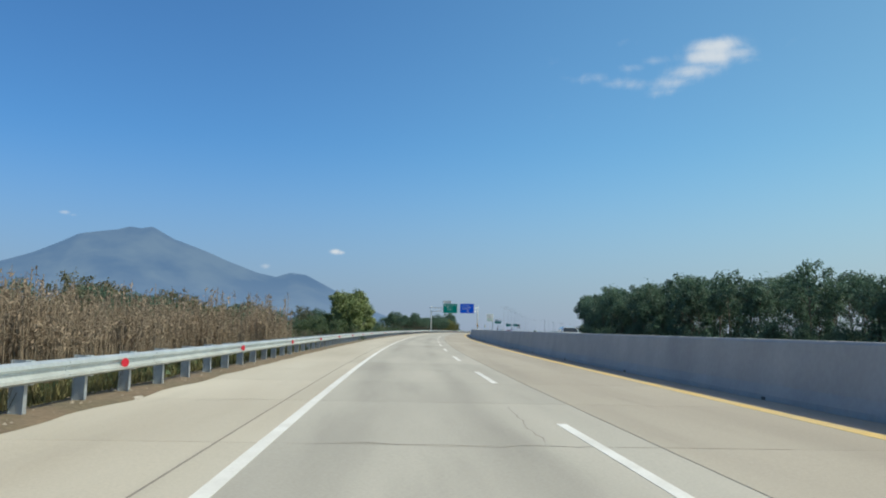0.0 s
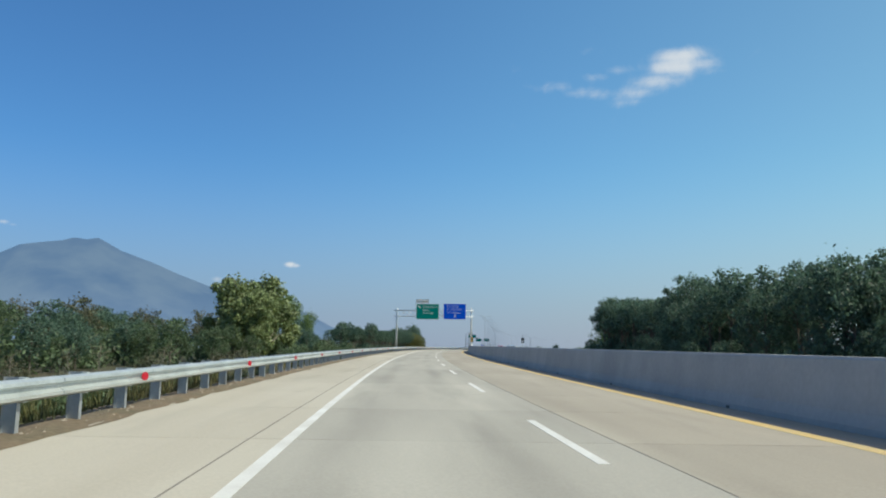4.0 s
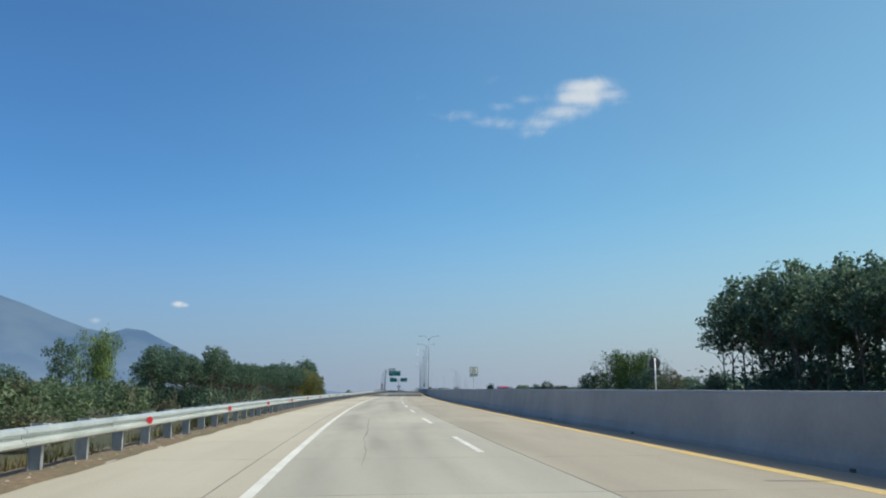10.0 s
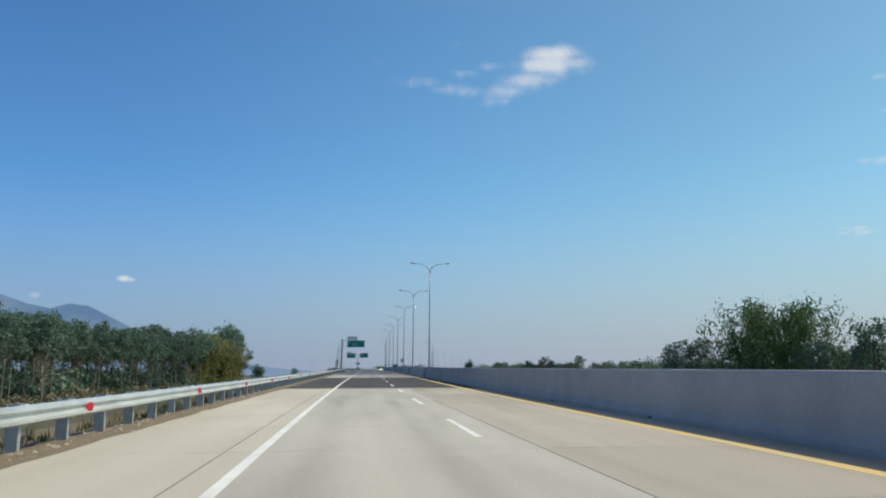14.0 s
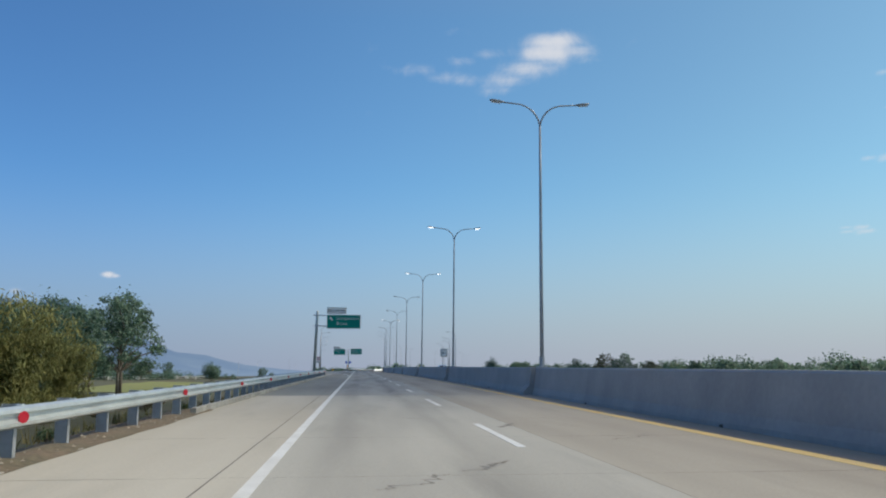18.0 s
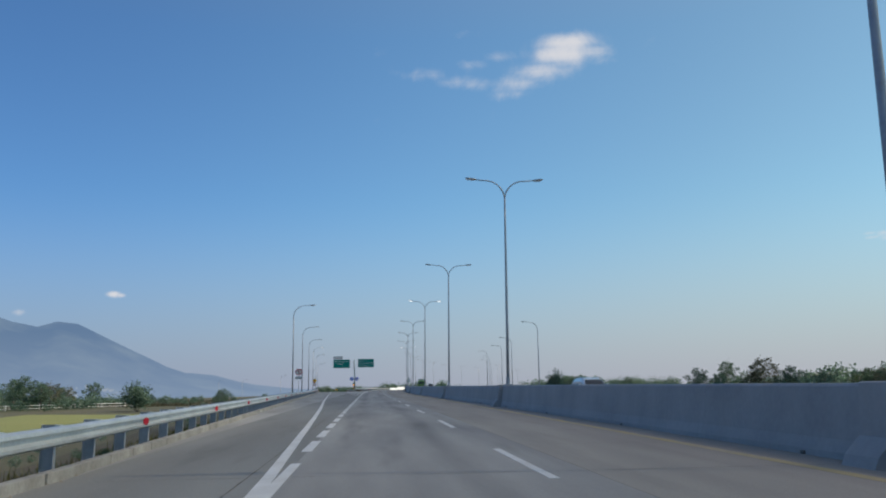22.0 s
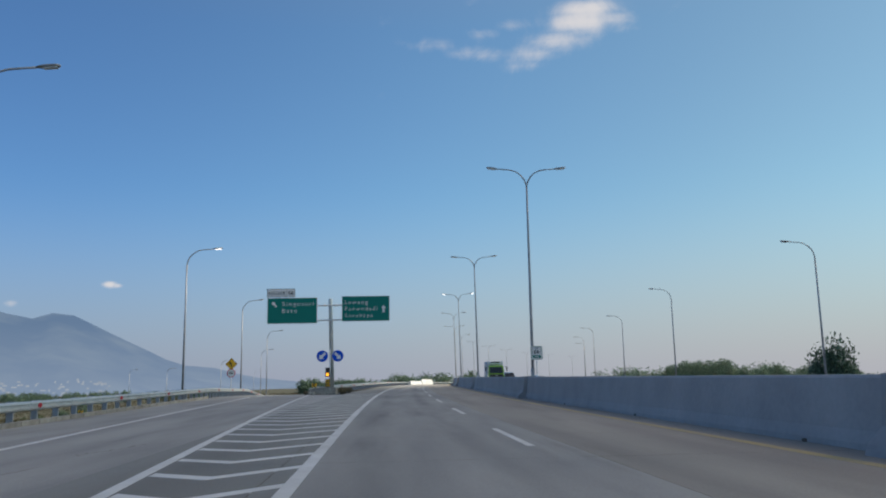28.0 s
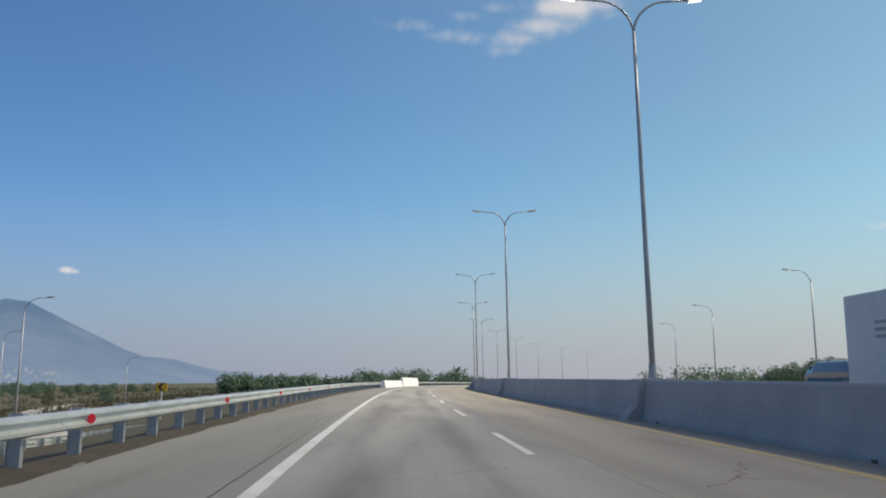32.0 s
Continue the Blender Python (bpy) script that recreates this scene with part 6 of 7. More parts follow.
for z in (0.55, 1.15):
    part("rail", tube(bmesh.new(), [q + Vector((0, 0, z)) for q in line], 0.06, 6), SIGN_WHITE, g)

undergrowth("low dull green scrub at the foot of the embankment", 500, 690, lambda s: rail_line(s) - 24, 14, 0.55, 110, LEAF_DARK, 0.09)
undergrowth("green weeds under the guardrail", 736, 800, lambda s: rail_line(s) - 1.9, 1.5, 0.62, 60, LEAF_GREEN, 0.07)
undergrowth("brown and green scrub in the fields", 560, 860, lambda s: -150, 62, 1.3, 420, LEAF_OLIVE, 0.35)
undergrowth("green scrub in the fields", 560, 860, lambda s: -160, 66, 1.7, 150, LEAF_GREEN, 0.4)


def tall_grass(s0, s1, near, depth, blades, width, height, seed):
    """A stand of tall brown grass over a fallow field, thinner in patches."""
    rng = np.random.default_rng(seed)
    vs, fs = [], []
    while len(fs) < blades:
        s = rng.uniform(s0, s1)
        d = -near - depth * rng.random() ** 1.8
        q = settle(at(min(s, 800), d, 0) + Vector((0.225, 0.974, 0)) * max(0.0, s - 800))
        lush = noise.noise(q * 0.03) + 0.5 * noise.noise(q * 0.11)
        if lush < -0.3:
            continue
        top = height * (0.8 + 0.9 * max(0.0, lush + 0.2)) * rng.uniform(0.7, 1.3)
        for _ in range(6):
            a, w = rng.uniform(0, 6.28), width * rng.uniform(0.6, 1.5)
            o = q + Vector((rng.normal(), rng.normal(), 0)) * 6 * width - Vector((0, 0, 0.15))
            side = Vector((math.cos(a) * w, math.sin(a) * w, 0))
            n = len(vs)
            vs += [o - side, o + side, o + Vector((rng.normal() * 0.22, rng.normal() * 0.22, top * rng.uniform(0.7, 1.1)))]
            fs.append((n, n + 1, n + 2))
    me = bpy.data.meshes.new("tall_grass")
    me.from_pydata([tuple(v) for v in vs], [], fs)
    me.materials.append(BROWN_GRASS)
    tagged(new("tall_grass", me), "tall brown seeding grass in the fallow fields", "grass", kind="stuff")


tall_grass(600, 700, 104, 150, 9000, 0.09, 1.0, 23)
tall_grass(700, 745, 58, 180, 9000, 0.09, 1.0, 24)
tall_grass(745, 1120, 36, 260, 42000, 0.09, 1.1, 25)
tall_grass(1120, 1800, 30, 560, 21000, 0.25, 1.5, 26)


def verge():
    """Grass and weeds in tufts along the guardrail."""
    rng = np.random.default_rng(5)
    vs, fs = [], []
    patch = [(noise.noise(Vector((k * 0.13, 3.1, 0.0))) > -0.08) for k in range(2000)]
    while len(fs) < 62000:
        s = rng.uniform(-5, 800) if rng.random() < 0.6 else rng.uniform(-5, 110)
        if not patch[int((s + 5) / 0.5) % 2000] and rng.random() < 0.85:
            continue
        u = abs(rng.normal()) * (2.2 if s < 110 else 1.1) + 0.05
        d = rail_line(s) - 0.35 - u
        base = at(s, d, ground_z(s, d) + 0.05)
        hgt = rng.uniform(0.10, 0.42) * (1.5 if s < 110 else 1.0 if s < 430 else 0.8)
        for _ in range(9):
            a = rng.uniform(0, 6.28)
            lean = rng.uniform(0.1, 0.6) * hgt
            o = base + Vector((rng.normal() * 0.09, rng.normal() * 0.09, 0))
            side = Vector((math.cos(a + 1.57), math.sin(a + 1.57), 0)) * rng.uniform(0.008, 0.02)
            tip = o + Vector((math.cos(a) * lean, math.sin(a) * lean, hgt * rng.uniform(0.6, 1.1)))
            n = len(vs)
            vs += [o - side, o + side, tip]
            fs.append((n, n + 1, n + 2))
    me = bpy.data.meshes.new("grass")
    me.from_pydata([tuple(v) for v in vs], [], fs)
    me.materials.append(GRASS)
    tagged(new("grass", me), "tufts of green and dry grass along the guardrail", "grass", kind="stuff")


verge()


def pebbles():
    """Loose stones and crumbs of concrete along the pavement's edge."""
    rng = np.random.default_rng(9)
    vs, fs = [], []
    for k in range(5000):
        s = (rng.uniform(0, 440), rng.uniform(440, 760), rng.uniform(0, 440), rng.uniform(60, 440))[k % 4]
        d = rail_line(s) + 0.28 - abs(rng.normal()) * 0.45
        o = at(s, d, ground_z(s, d) + 0.02 if d < -6.75 else 0.0)
        r = 0.012 + (0.042 if 290 < s < 352 else 0.030) * rng.random() ** 2
        n = len(vs)
        for x, y, z in ((1, 0, 0), (-0.5, 0.9, 0), (-0.5, -0.9, 0), (0.1, 0.1, 0.9)):
            vs.append((o.x + r * x * rng.uniform(0.7, 1.5), o.y + r * y * rng.uniform(0.7, 1.5), o.z + r * z))
        fs += [(n, n + 1, n + 3), (n + 1, n + 2, n + 3), (n + 2, n, n + 3)]
    me = bpy.data.meshes.new("gravel")
    me.from_pydata(vs, [], fs)
    me.materials.append(PEBBLE)
    tagged(new("gravel", me), "loose stones and crumbs along the pavement's edge", "gravel", kind="stuff")


PEBBLE = mat("pebbles", (0.30, 0.26, 0.21), 0.95, var=0.2, scale=0.5, fine=12, bump=0, tint=(0.26, 0.21, 0.16))
pebbles()
dry_weed = Stock(bush("dry_weed", "dry straw-coloured weed tuft at the gore nose", 141, 0.6, 0.6, LEAF_DRY, 0.12, 380, single=True))
for s, d, sc in ((706.0, -7.0, 0.9), (708.5, -7.35, 1.0), (711.0, -7.2, 0.8), (714.0, -7.1, 0.9), (704.4, -9.9, 0.6)):
    dry_weed.put(s, d, sc, z=0.02)
weeds = [Stock(bush("weed", "leafy green weed growing under the guardrail", 131 + k, 0.7, 0.7, LEAF_GREEN, 0.12, 420)) for k in range(2)]
for k in range(110):
    s = U(0, 430) if k % 4 else U(430, 720)
    random.choice(weeds).put(s, rail_line(s) - U(0.3, 1.7), U(0.35, 0.8))
for s, d, sc in ((209.2, -7.2, 1.25), (208.0, -7.5, 1.5), (207.0, -7.25, 1.3), (71.4, -7.0, 1.1), (70.3, -7.3, 1.3), (69.2, -7.1, 1.2), (73.0, -7.6, 1.2)):
    random.choice(weeds).put(s, d - 0.12, sc, squash=0.72)

# ---- mountain, far villages, clouds ----
# the ridge from the far flank over the summit and the shoulder to the tail: bearing, elevation, and the place along the road they are seen from
RIDGE = [(-46, 1.0, 60), (-38, 2.2, 60), (-32.5, 3.4, 60), (-28.9, 4.47, 60), (-27.3, 5.08, 60), (-25.8, 5.85, 60), (-24.8, 6.43, 60), (-22.4, 6.86, 60), (-21.7, 7.12, 60), (-20.9, 7.08, 60), (-20.2, 7.24, 60),
         (-18.8, 6.45, 75), (-17.0, 5.85, 110), (-15.3, 5.15, 170), (-13.6, 4.52, 240), (-12.5, 4.28, 300), (-11.5, 4.64, 320), (-10.4, 4.52, 340), (-8.9, 3.72, 400), (-7.13, 2.76, 480), (-5.66, 1.92, 560),
         (-4.56, 1.5, 600), (-2.71, 1.36, 620), (-1.2, 0.92, 640), (0.2, 0.62, 650), (3.0, 0.3, 650), (9.0, -0.1, 650)]


def mountain():
    """A volcano with a lower shoulder, furrowed by gullies, as it stands over the fields."""
    top = []
    for az, el, s in RIDGE:
        c, r = at(s, -1.9, 1.2), 4860.0 - 0.86 * s
        top.append((c.x + r * math.sin(radians(az)), c.y + r * math.cos(radians(az)), c.z + r * math.tan(radians(el))))
    top = np.array(top)
    along = np.r_[0, np.cumsum(np.hypot(np.diff(top[:, 0]), np.diff(top[:, 1])))]
    base = at(330, 0, 0)
    bm = bmesh.new()
    rows = []
    for u in np.linspace(0, along[-1], 420):
        x, y, h = (float(np.interp(u, along, top[:, k])) for k in range(3))
        out = Vector((x - base.x, y - base.y, 0))
        out.normalize()
        row = []
        for k in range(23):
            f = k / 22
            q = Vector((x, y, 0)) - out * (1450 * (1 - f))
            gully = noise.fractal(Vector((u * 0.0046, f * 1.1, 2.0)), 0.9, 2.1, 5)
            wob = noise.fractal(Vector((q.x, q.y, 0)) * 0.004, 1.0, 2.0, 4)
            q.z = -75 + (h + 75) * f ** 1.3 * (1 + 0.5 * (gully * 0.6 + wob * 0.4) * (1 - f) * f * 2) + 3.5 * wob * f
            row.append(bm.verts.new(q + out * (110 * gully * (1 - f) * f * 2)))
        rows.append(row)
    for a, b in zip(rows, rows[1:]):
        for j in range(22):
            bm.faces.new((a[j], b[j], b[j + 1], a[j + 1])).smooth = True
    bmesh.ops.recalc_face_normals(bm, faces=bm.faces)
    # the mountain's haze lies in its glow colour
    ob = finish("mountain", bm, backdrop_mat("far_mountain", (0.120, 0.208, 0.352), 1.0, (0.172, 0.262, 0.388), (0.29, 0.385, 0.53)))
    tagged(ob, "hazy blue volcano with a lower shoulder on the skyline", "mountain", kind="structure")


mountain()
# wall colour already paled by haze, and glowing
VILLAGE = backdrop_mat("far_village_walls", (0.34, 0.41, 0.50), 1.0, (0.26, 0.33, 0.43))
rng_v = np.random.default_rng(3)
bm = bmesh.new()
for k in range(110):
    a, r = radians(-17.0 + 10.0 * rng_v.random() ** 1.5), 3000 + 250 * rng_v.random()
    c = at(240, 0, 0)
    box(bm, (4 + 12 * rng_v.random() ** 2, 8, 4 + 3 * rng_v.random()), (c.x + r * math.sin(a), c.y + r * math.cos(a), -6 + 48 * rng_v.random() ** 1.3))
tagged(finish("far_village", bm, VILLAGE), "pale houses of a village at the foot of the mountain", "village", kind="stuff")

CLOUD = bpy.data.materials.new("cloud_vapour")


def cloud_mat(m, scale, gate, soft, bright, top=0.9):
    """Thin vapour whose sunlit white is its own glow: thick where the noise is high and towards the sheet's middle."""
    m.use_nodes = True
    n, l = m.node_tree.nodes, m.node_tree.links
    n.clear()
    out, mix, clear, em = (n.new("ShaderNode" + k) for k in ("OutputMaterial", "MixShader", "BsdfTransparent", "Emission"))
    co, nz = n.new("ShaderNodeTexCoord"), n.new("ShaderNodeTexNoise")
    nz.inputs["Scale"].default_value, nz.inputs["Detail"].default_value, nz.inputs["Roughness"].default_value = scale, 7, 0.62
    nz.inputs["Distortion"].default_value = 0.35
    l.new(co.outputs["Object"], nz.inputs["Vector"])
    at_v = n.new("ShaderNodeAttribute")
    at_v.attribute_name = "thick"
    swing, add, mp = n.new("ShaderNodeMapRange"), n.new("ShaderNodeMath"), n.new("ShaderNodeMapRange")
    swing.clamp = False
    swing.inputs["From Min"].default_value, swing.inputs["From Max"].default_value = 0.5, 0.75
    swing.inputs["To Min"].default_value, swing.inputs["To Max"].default_value = 0.0, 0.30
    l.new(nz.outputs[0], swing.inputs["Value"])
    l.new(swing.outputs[0], add.inputs[0])
    l.new(at_v.outputs["Fac"], add.inputs[1])
    mp.interpolation_type = "SMOOTHSTEP"
    mp.inputs["From Min"].default_value, mp.inputs["From Max"].default_value = gate, gate + soft
    mp.inputs["To Max"].default_value = top
    l.new(add.outputs[0], mp.inputs["Value"])
    l.new(mp.outputs[0], mix.inputs["Fac"])
    em.inputs["Color"].default_value, em.inputs["Strength"].default_value = (0.90, 0.93, 1.0, 1), bright
    l.new(clear.outputs[0], mix.inputs[1])
    l.new(em.outputs[0], mix.inputs[2])
    l.new(mix.outputs[0], out.inputs["Surface"])


cloud_mat(CLOUD, 0.0085, 0.16, 0.95, 0.78)


def cloud(name, centre, width, height, humps, label, depth=60.0, material=None, shade=False, lay_flat=None):
    """A bank of vapour: a gently bulging sheet, thick round its humps (x, z, radius, weight; in halves of the size)."""
    n_x, n_z = 70, 34
    bm = bmesh.new()
    grid = []
    for i in range(n_x + 1):
        col = []
        for j in range(n_z + 1):
            x, z = 2 * i / n_x - 1, 2 * j / n_z - 1
            col.append(bm.verts.new((x * width / 2, depth * noise.noise(Vector((x * 2, z * 2, 5.0))), z * height / 2)))
        grid.append(col)
    for i in range(n_x):
        for j in range(n_z):
            bm.faces.new((grid[i][j], grid[i + 1][j], grid[i + 1][j + 1], grid[i][j + 1])).smooth = True
    centre = Vector(centre)
    eye = at(330, 0, 0)
    turn = math.atan2(centre.x - eye.x, centre.y - eye.y)
    tilt = math.atan2(centre.z, math.hypot(centre.x - eye.x, centre.y - eye.y))
    ob = finish(name, bm, material or CLOUD, m=lay_flat or Matrix.LocRotScale(centre, Euler((tilt, 0, -turn)), None))
    lay = ob.data.attributes.new("thick", "FLOAT", "POINT")
    vals = []
    for v in ob.data.vertices:
        x, z = v.co.x / (width / 2), v.co.z / (height / 2)
        best = max(wt * math.exp(-((x - hx) ** 2 / (2 * hr * hr * 0.8) + (z - hz) ** 2 / (hr * hr * 0.9))) for hx, hz, hr, wt in humps)
        edge = max(0.0, 1 - max(abs(x), abs(z)) ** (2 if shade else 6))
        vals.append(best * edge + (0 if edge > 0.05 else -1))
    lay.data.foreach_set("value", vals)
    ob.visible_shadow = shade
    return tagged(ob, label, "cloud", kind="structure")


def far(az, el, dist, s=130):
    c = at(s, -2.3, 1.2)
    a, e = radians(az), radians(el)
    return (c.x + dist * math.sin(a) * math.cos(e), c.y + dist * math.cos(a) * math.cos(e), c.z + dist * math.sin(e))


cloud("cloud", (662, 2370, 824), 800, 330, [(0.40, 0.42, 0.17, 1.0), (0.54, 0.26, 0.13, 0.74), (0.66, 0.12, 0.10, 0.42), (0.35, 0.24, 0.18, 0.95), (0.23, 0.00, 0.17, 0.86), (0.11, -0.18, 0.14, 0.62), (0.04, -0.34, 0.12, 0.44), (-0.04, 0.24, 0.12, 0.46), (-0.18, 0.16, 0.11, 0.42),
    (-0.20, -0.16, 0.13, 0.42), (-0.34, -0.12, 0.12, 0.42), (-0.52, 0.02, 0.14, 0.50), (-0.30, 0.62, 0.12, 0.36)], "thin white ragged cloud high in the blue sky")
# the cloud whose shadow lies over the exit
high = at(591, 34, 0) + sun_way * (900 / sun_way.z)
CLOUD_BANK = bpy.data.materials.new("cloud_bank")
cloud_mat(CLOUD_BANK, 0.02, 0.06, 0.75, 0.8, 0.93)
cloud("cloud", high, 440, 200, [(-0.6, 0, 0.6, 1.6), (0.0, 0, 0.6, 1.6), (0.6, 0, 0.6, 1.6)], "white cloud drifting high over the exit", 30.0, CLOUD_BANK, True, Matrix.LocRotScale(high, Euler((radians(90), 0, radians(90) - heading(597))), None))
cloud("small_cloud", far(-7.6, 6.15, 4300), 150, 90, [(-0.1, 0.05, 0.36, 1.15), (0.3, -0.05, 0.3, 0.9)], "small white cloud beside the mountain", 15)
cloud("small_cloud", far(-25.45, 7.7, 4300, 20), 170, 80, [(-0.1, 0.05, 0.30, 0.7), (0.4, -0.2, 0.25, 0.5)], "small white cloud beside the summit", 15)
cloud("small_cloud", far(-12.7, 4.95, 4150), 160, 90, [(0, 0, 0.35, 0.62)], "small pale cloud at the mountain's shoulder", 15)
for az_, el_, s_, w_, h_ in ((43.6, 13.5, 382, 260, 110), (42.0, 9.0, 382, 240, 80), (44.2, 18.4, 312, 240, 120), (44.2, 16.3, 312, 180, 60), (44.6, 9.9, 730, 220, 80)):
    cloud("cloud", far(az_, el_, 4000, s_), w_, h_, [(-0.3, 0.1, 0.3, 0.55), (0.3, 0, 0.4, 0.7)], "thin white cloud low over the fields", 20)

# ---- vehicles on the opposite carriageway ----
def car_paint(name, color):
    m = mat(name, color, 0.25, metal=0.3, var=0.03, bump=0)
    m.node_tree.nodes["Principled BSDF"].inputs["Coat Weight"].default_value = 0.6
    return m


DARK_GLASS = mat("car_glass", (0.02, 0.025, 0.03), 0.06, var=0.02, bump=0)
RUBBER = mat("tyre_rubber", (0.03, 0.03, 0.03), 0.85, var=0.1)
HEADLIGHT = mat("headlight", (0.8, 0.82, 0.85), 0.1, var=0.02, bump=0)


def lofted(sections):
    """A body through cross sections (y, half width, bottom, top, inset of the top)."""
    bm = bmesh.new()
    rings = []
    for y, w, z0, z1, ins in sections:
        mid = z0 + (z1 - z0) * 0.55
        ring = [(-w * 0.94, z0), (-w, mid), (-(w - ins), z1 - 0.05), (-(w - ins) * 0.86, z1), ((w - ins) * 0.86, z1), (w - ins, z1 - 0.05), (w, mid), (w * 0.94, z0)]
        rings.append([bm.verts.new((x, y, z)) for x, z in ring])
    for a, b in zip(rings, rings[1:]):
        for j in range(8):
            bm.faces.new((a[j], a[(j + 1) % 8], b[(j + 1) % 8], b[j]))
    bm.faces.new(rings[0][::-1])
    bm.faces.new(rings[-1])
    bmesh.ops.recalc_face_normals(bm, faces=bm.faces)
    return bm


def wheel(parent, x, y, r=0.33, w=0.22):
    bm = bmesh.new()
    made = bmesh.ops.create_cone(bm, cap_ends=True, segments=20, radius1=r, radius2=r, depth=w)["verts"]
    bmesh.ops.transform(bm, matrix=Matrix.Translation((x, y, r)) @ Matrix.Rotation(radians(90), 4, "Y"), verts=made)
    t = part("wheel", bm, RUBBER, parent)
    bm = bmesh.new()
    made = bmesh.ops.create_cone(bm, cap_ends=True, segments=16, radius1=r * 0.6, radius2=r * 0.6, depth=w + 0.02)["verts"]
    bmesh.ops.transform(bm, matrix=Matrix.Translation((x, y, r)) @ Matrix.Rotation(radians(90), 4, "Y"), verts=made)
    part("rim", bm, GALV, t)


def people_carrier(s, d, paint, label, height=1.75, length=4.5):
    """Nose towards -y, that is towards the viewer."""
    g = root("car", spot(s, d), label, "car")
    h = length / 2
    part("body", lofted([(-h, 0.70, 0.35, 0.72, 0.05), (-h + 0.15, 0.82, 0.28, 0.92, 0.05), (-h + 1.05, 0.86, 0.25, 1.08, 0.06), (0, 0.87, 0.25, 1.08, 0.05), (h - 0.2, 0.86, 0.28, 1.08, 0.05), (h, 0.76, 0.38, 1.0, 0.05)]), paint, g, smooth=False)
    part("cabin", lofted([(-h + 1.0, 0.80, 1.02, 1.10, 0.04), (-h + 1.75, 0.78, 1.02, height - 0.08, 0.14), (-h + 2.3, 0.78, 1.02, height, 0.15), (h - 0.7, 0.78, 1.02, height - 0.02, 0.15), (h - 0.15, 0.76, 1.02, height - 0.22, 0.12), (h - 0.05, 0.76, 1.02, 1.12, 0.06)]), paint, g)
    bm = bmesh.new()
    q = [bm.verts.new(v) for v in ((-0.70, -h + 1.07, 1.13), (0.70, -h + 1.07, 1.13), (0.58, -h + 1.70, height - 0.14), (-0.58, -h + 1.70, height - 0.14))]
    bm.faces.new(q)
    for v in q:
        v.co.y -= 0.025
        v.co.z += 0.015
    part("windscreen", bm, DARK_GLASS, g)
    for sx in (-1, 1):
        for y0, y1 in ((-h + 1.75, -h + 2.55), (-h + 2.62, -h + 3.40), (-h + 3.46, h - 0.35)):
            bm = bmesh.new()
            q = [bm.verts.new((sx * x, y, z)) for x, y, z in ((0.795, y0, 1.14), (0.795, y1, 1.14), (0.665, y1, height - 0.16), (0.665, y0 + 0.05, height - 0.16))]
            bm.faces.new(q)
            part("side_window", bm, DARK_GLASS, g)
        bm = bmesh.new()
        box(bm, (0.18, 0.10, 0.13), (sx * 0.98, -h + 1.45, 1.14), 0.03)
        part("mirror", bm, paint, g)
        bm = bmesh.new()
        box(bm, (0.34, 0.10, 0.16), (sx * 0.55, -h + 0.07, 0.74), 0.03)
        part("headlight", bm, HEADLIGHT, g)
        part("roof_rail", tube(bmesh.new(), [(sx * 0.60, -h + 2.0, height + 0.02), (sx * 0.62, 0.4, height + 0.05), (sx * 0.60, h - 0.8, height + 0.0)], 0.018, 6), LAMP_GREY, g)
        for y in (-h + 0.85, h - 0.85):
            wheel(g, sx * 0.78, y)
    return g


SILVER, WHITE_CAR, RED_CAR, GREY_CAR = (car_paint(n, c) for n, c in (("silver_paint", (0.55, 0.57, 0.60)), ("white_car_paint", (0.78, 0.78, 0.78)), ("red_car_paint", (0.50, 0.02, 0.04)), ("grey_car_paint", (0.16, 0.18, 0.21))))
people_carrier(72.9, 12.5, SILVER, "silver people carrier behind the median barrier", 1.68)
people_carrier(227.5, 12.6, SILVER, "silver car behind the median barrier", 1.42, 4.0)
people_carrier(319.4, 12.5, RED_CAR, "bright red small car behind the median barrier", 1.55, 3.8)
people_carrier(553.6, 12.9, WHITE_CAR, "white people carrier behind the median barrier", 1.62, 4.8)
people_carrier(754.5, 12.4, GREY_CAR, "dark grey people carrier behind the median barrier", 1.82, 4.6)

LIME = car_paint("lime_green_paint", (0.19, 0.42, 0.03))
BOX_WHITE = mat("box_panel", (0.62, 0.64, 0.66), 0.5, var=0.04, scale=1.5, fine=5, bump=0.03)
BOX_BLUE = mat("box_blue_print", (0.05, 0.33, 0.62), 0.5, var=0.04, bump=0)


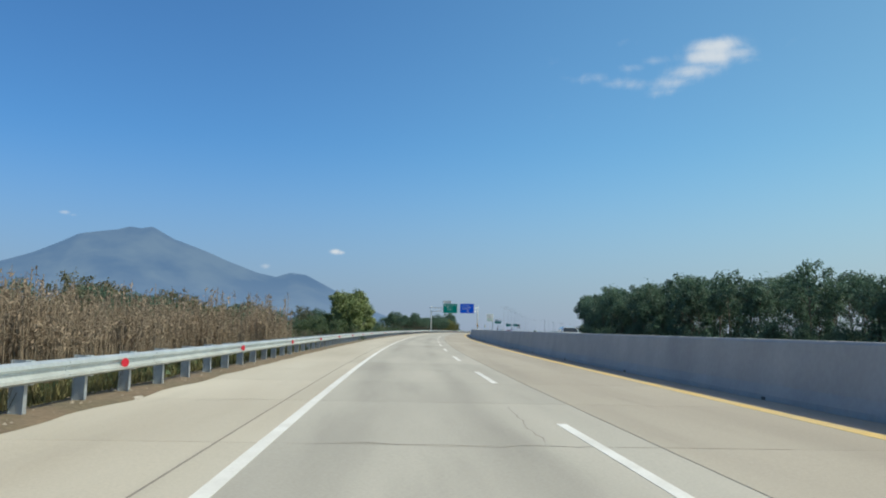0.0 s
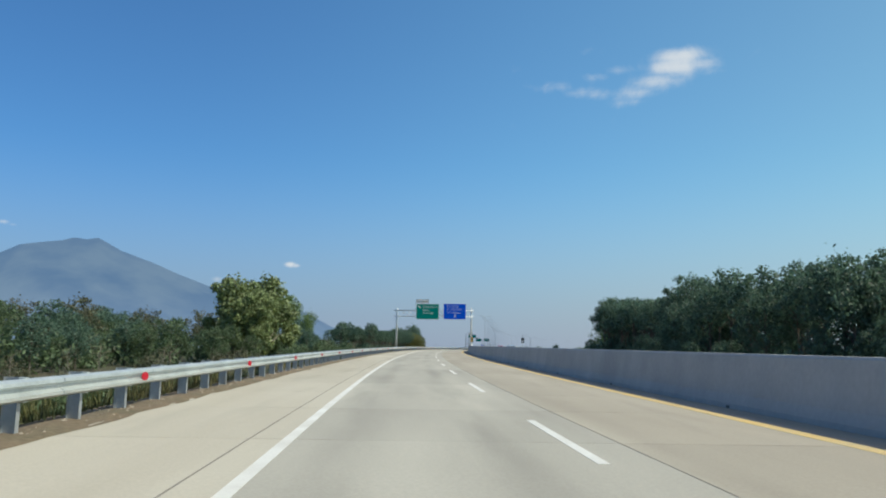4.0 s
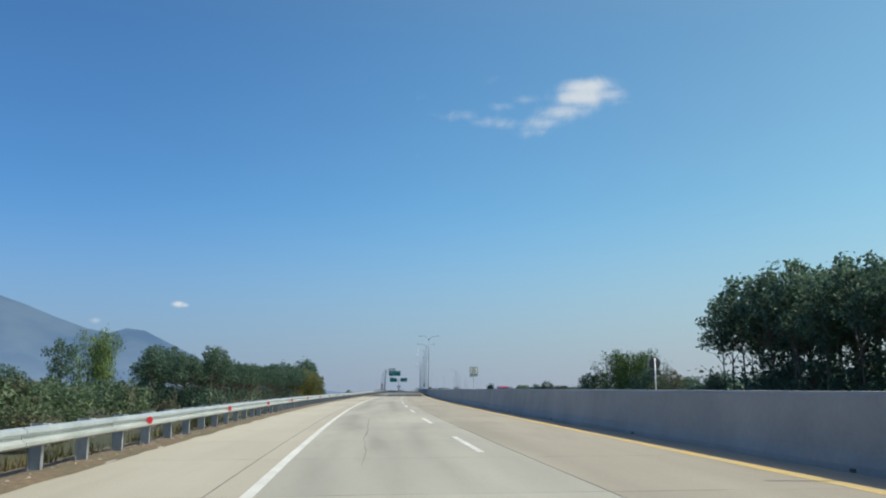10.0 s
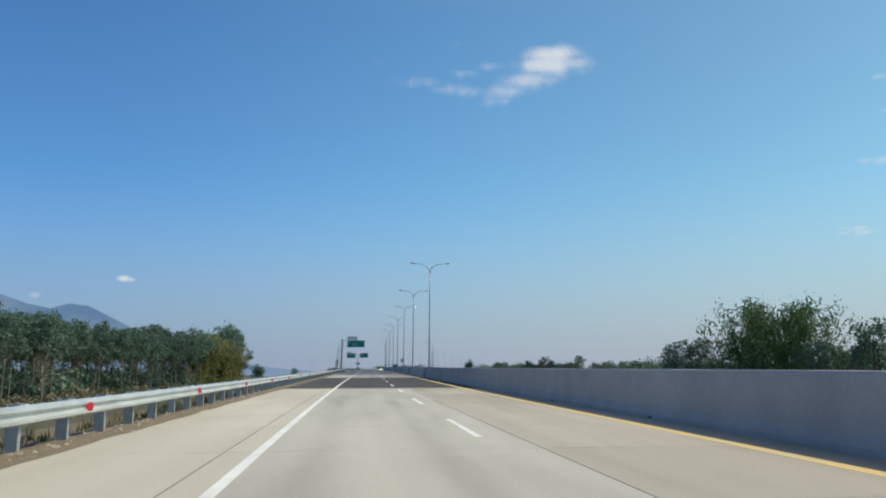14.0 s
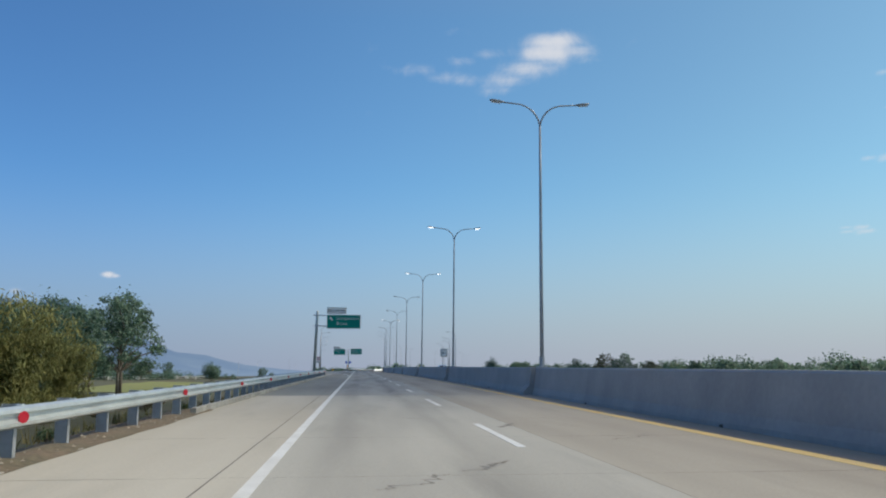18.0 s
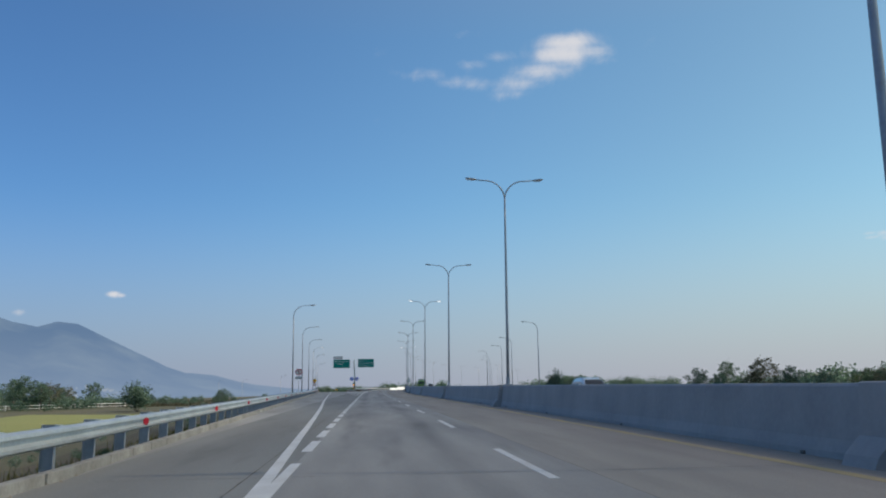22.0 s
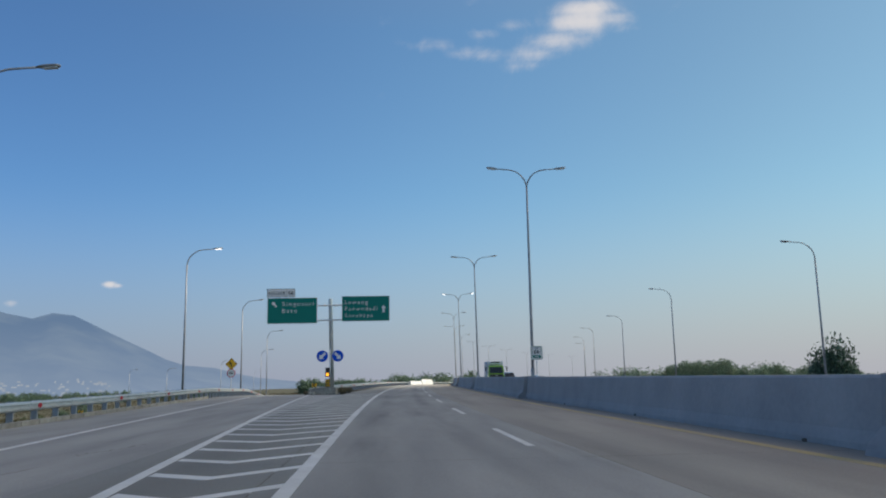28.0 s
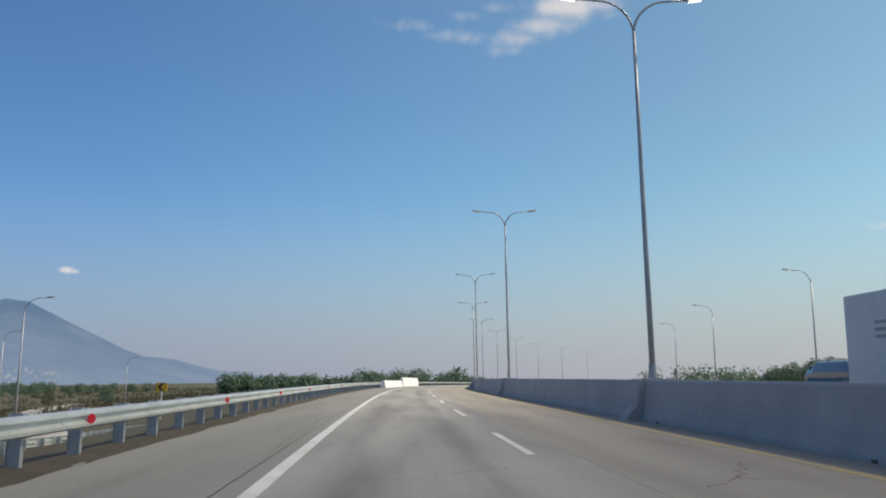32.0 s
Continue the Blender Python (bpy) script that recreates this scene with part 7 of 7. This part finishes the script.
def box_truck(s, d):
    g = root("box_truck", spot(s, d), "lime green refrigerated truck with a pale grey box", "truck")
    bm = bmesh.new()
    box(bm, (2.15, 4.6, 2.15), (0, 1.0, 2.12), 0.03)
    b = part("cargo_box", bm, BOX_WHITE, g)
    for sx in (-1,):
        bm = bmesh.new()
        q = [bm.verts.new((sx * 1.082, y, z)) for y, z in ((-1.27, 3.15), (0.1, 3.15), (-0.25, 2.5), (-0.45, 1.9), (-0.8, 1.1), (-1.27, 1.1))]
        bm.faces.new(q)
        part("blue_print", bm, BOX_BLUE, b)
        for k in range(3):
            bm = bmesh.new()
            box(bm, (0.006, 1.4, 0.07), (sx * 1.084, 1.4, 2.5 - 0.16 * k))
            part("text_bar", bm, LAMP_GREY, b)
    bm = bmesh.new()
    box(bm, (1.5, 0.5, 0.42), (0, -1.55, 2.98), 0.06)
    c = part("cooling_unit", bm, SIGN_WHITE, g)
    bm = bmesh.new()
    box(bm, (1.2, 0.02, 0.16), (0, -1.815, 3.05), 0.005)
    part("grille", bm, BLACK, c)
    part("cab", lofted([(-3.60, 1.02, 0.45, 1.60, 0.05), (-3.34, 1.04, 0.42, 2.48, 0.10), (-3.0, 1.04, 0.42, 2.66, 0.12), (-1.45, 1.04, 0.42, 2.72, 0.10)]), LIME, g)
    bm = bmesh.new()
    q = [bm.verts.new(v) for v in ((-0.88, -3.615, 1.62), (0.88, -3.615, 1.62), (0.80, -3.378, 2.44), (-0.80, -3.378, 2.44))]
    bm.faces.new(q)
    part("windscreen", bm, DARK_GLASS, g)
    bm = bmesh.new()
    box(bm, (1.7, 0.03, 0.34), (0, -3.62, 1.30), 0.01)
    part("grille", bm, BLACK, g)
    for x in (-0.42, 0.38):
        part("wiper", tube(bmesh.new(), [(x + 0.25, -3.64, 1.64), (x - 0.25, -3.58, 1.86)], 0.012, 5), BLACK, g)
    bm = bmesh.new()
    box(bm, (0.34, 0.01, 0.16), (0, -3.642, 1.31), 0.004)
    part("badge", bm, LAMP_GREY, g)
    bm = bmesh.new()
    box(bm, (2.1, 0.16, 0.34), (0, -3.66, 0.62), 0.04)
    part("bumper", bm, LIME, g)
    bm = bmesh.new()
    box(bm, (0.9, 6.2, 0.2), (0, -0.1, 0.85), 0.01)
    part("chassis", bm, BLACK, g)
    for sx in (-1, 1):
        bm = bmesh.new()
        q = [bm.verts.new((sx * x, y, z)) for x, y, z in ((1.065, -3.25, 1.68), (1.065, -2.2, 1.68), (0.99, -2.2, 2.5), (0.99, -3.05, 2.45))]
        bm.faces.new(q)
        part("side_window", bm, DARK_GLASS, g)
        bm = bmesh.new()
        box(bm, (0.16, 0.14, 0.48), (sx * 1.36, -3.5, 2.15), 0.03)
        m_ = part("mirror", bm, BLACK, g)
        part("mirror_arm", tube(bmesh.new(), [(sx * 1.0, -3.35, 2.5), (sx * 1.36, -3.5, 2.42)], 0.02, 6), BLACK, m_)
        bm = bmesh.new()
        box(bm, (0.3, 0.06, 0.2), (sx * 0.78, -3.66, 0.95), 0.02)
        part("headlight", bm, HEADLIGHT, g)
        for y in (-2.7, 1.9, 2.9):
            wheel(g, sx * 0.92, y, 0.48, 0.28)


box_truck(745, 9.5)

# ---- white concrete blocks set along the outside of the bend ----
def parapet_block(s0, s1, z0, z1):
    g = root("concrete_block", Matrix.Identity(4), "white concrete barrier block set along the outside of the bend", "barrier", "white blocks")
    part("block", ribbon(steps(s0, s1, 3.0), lambda s: [(-6.75, z0), (-6.55, z1 - 0.1), (-6.5, z1), (-6.25, z1), (-6.2, z1 - 0.1), (-6.0, z0)], True), SIGN_WHITE, g)


for k in range(4):
    parapet_block(834.0 + 6.2 * k, 839.9 + 6.2 * k, 0.0, 0.95)
for k in range(2):
    parapet_block(859.4 + 11.0 * k, 870.0 + 11.0 * k, 0.0, 1.45)

# ---- slabs, laid last ----
slab_mes = [slab_mesh(d0, d1, m) for d0, d1, m in COLS]
for k in range(73):
    s = 2.5 + 5 * k
    if s + 2.5 > 364.4:
        continue
    for me in slab_mes:
        share("slab", me, road, lie(s))
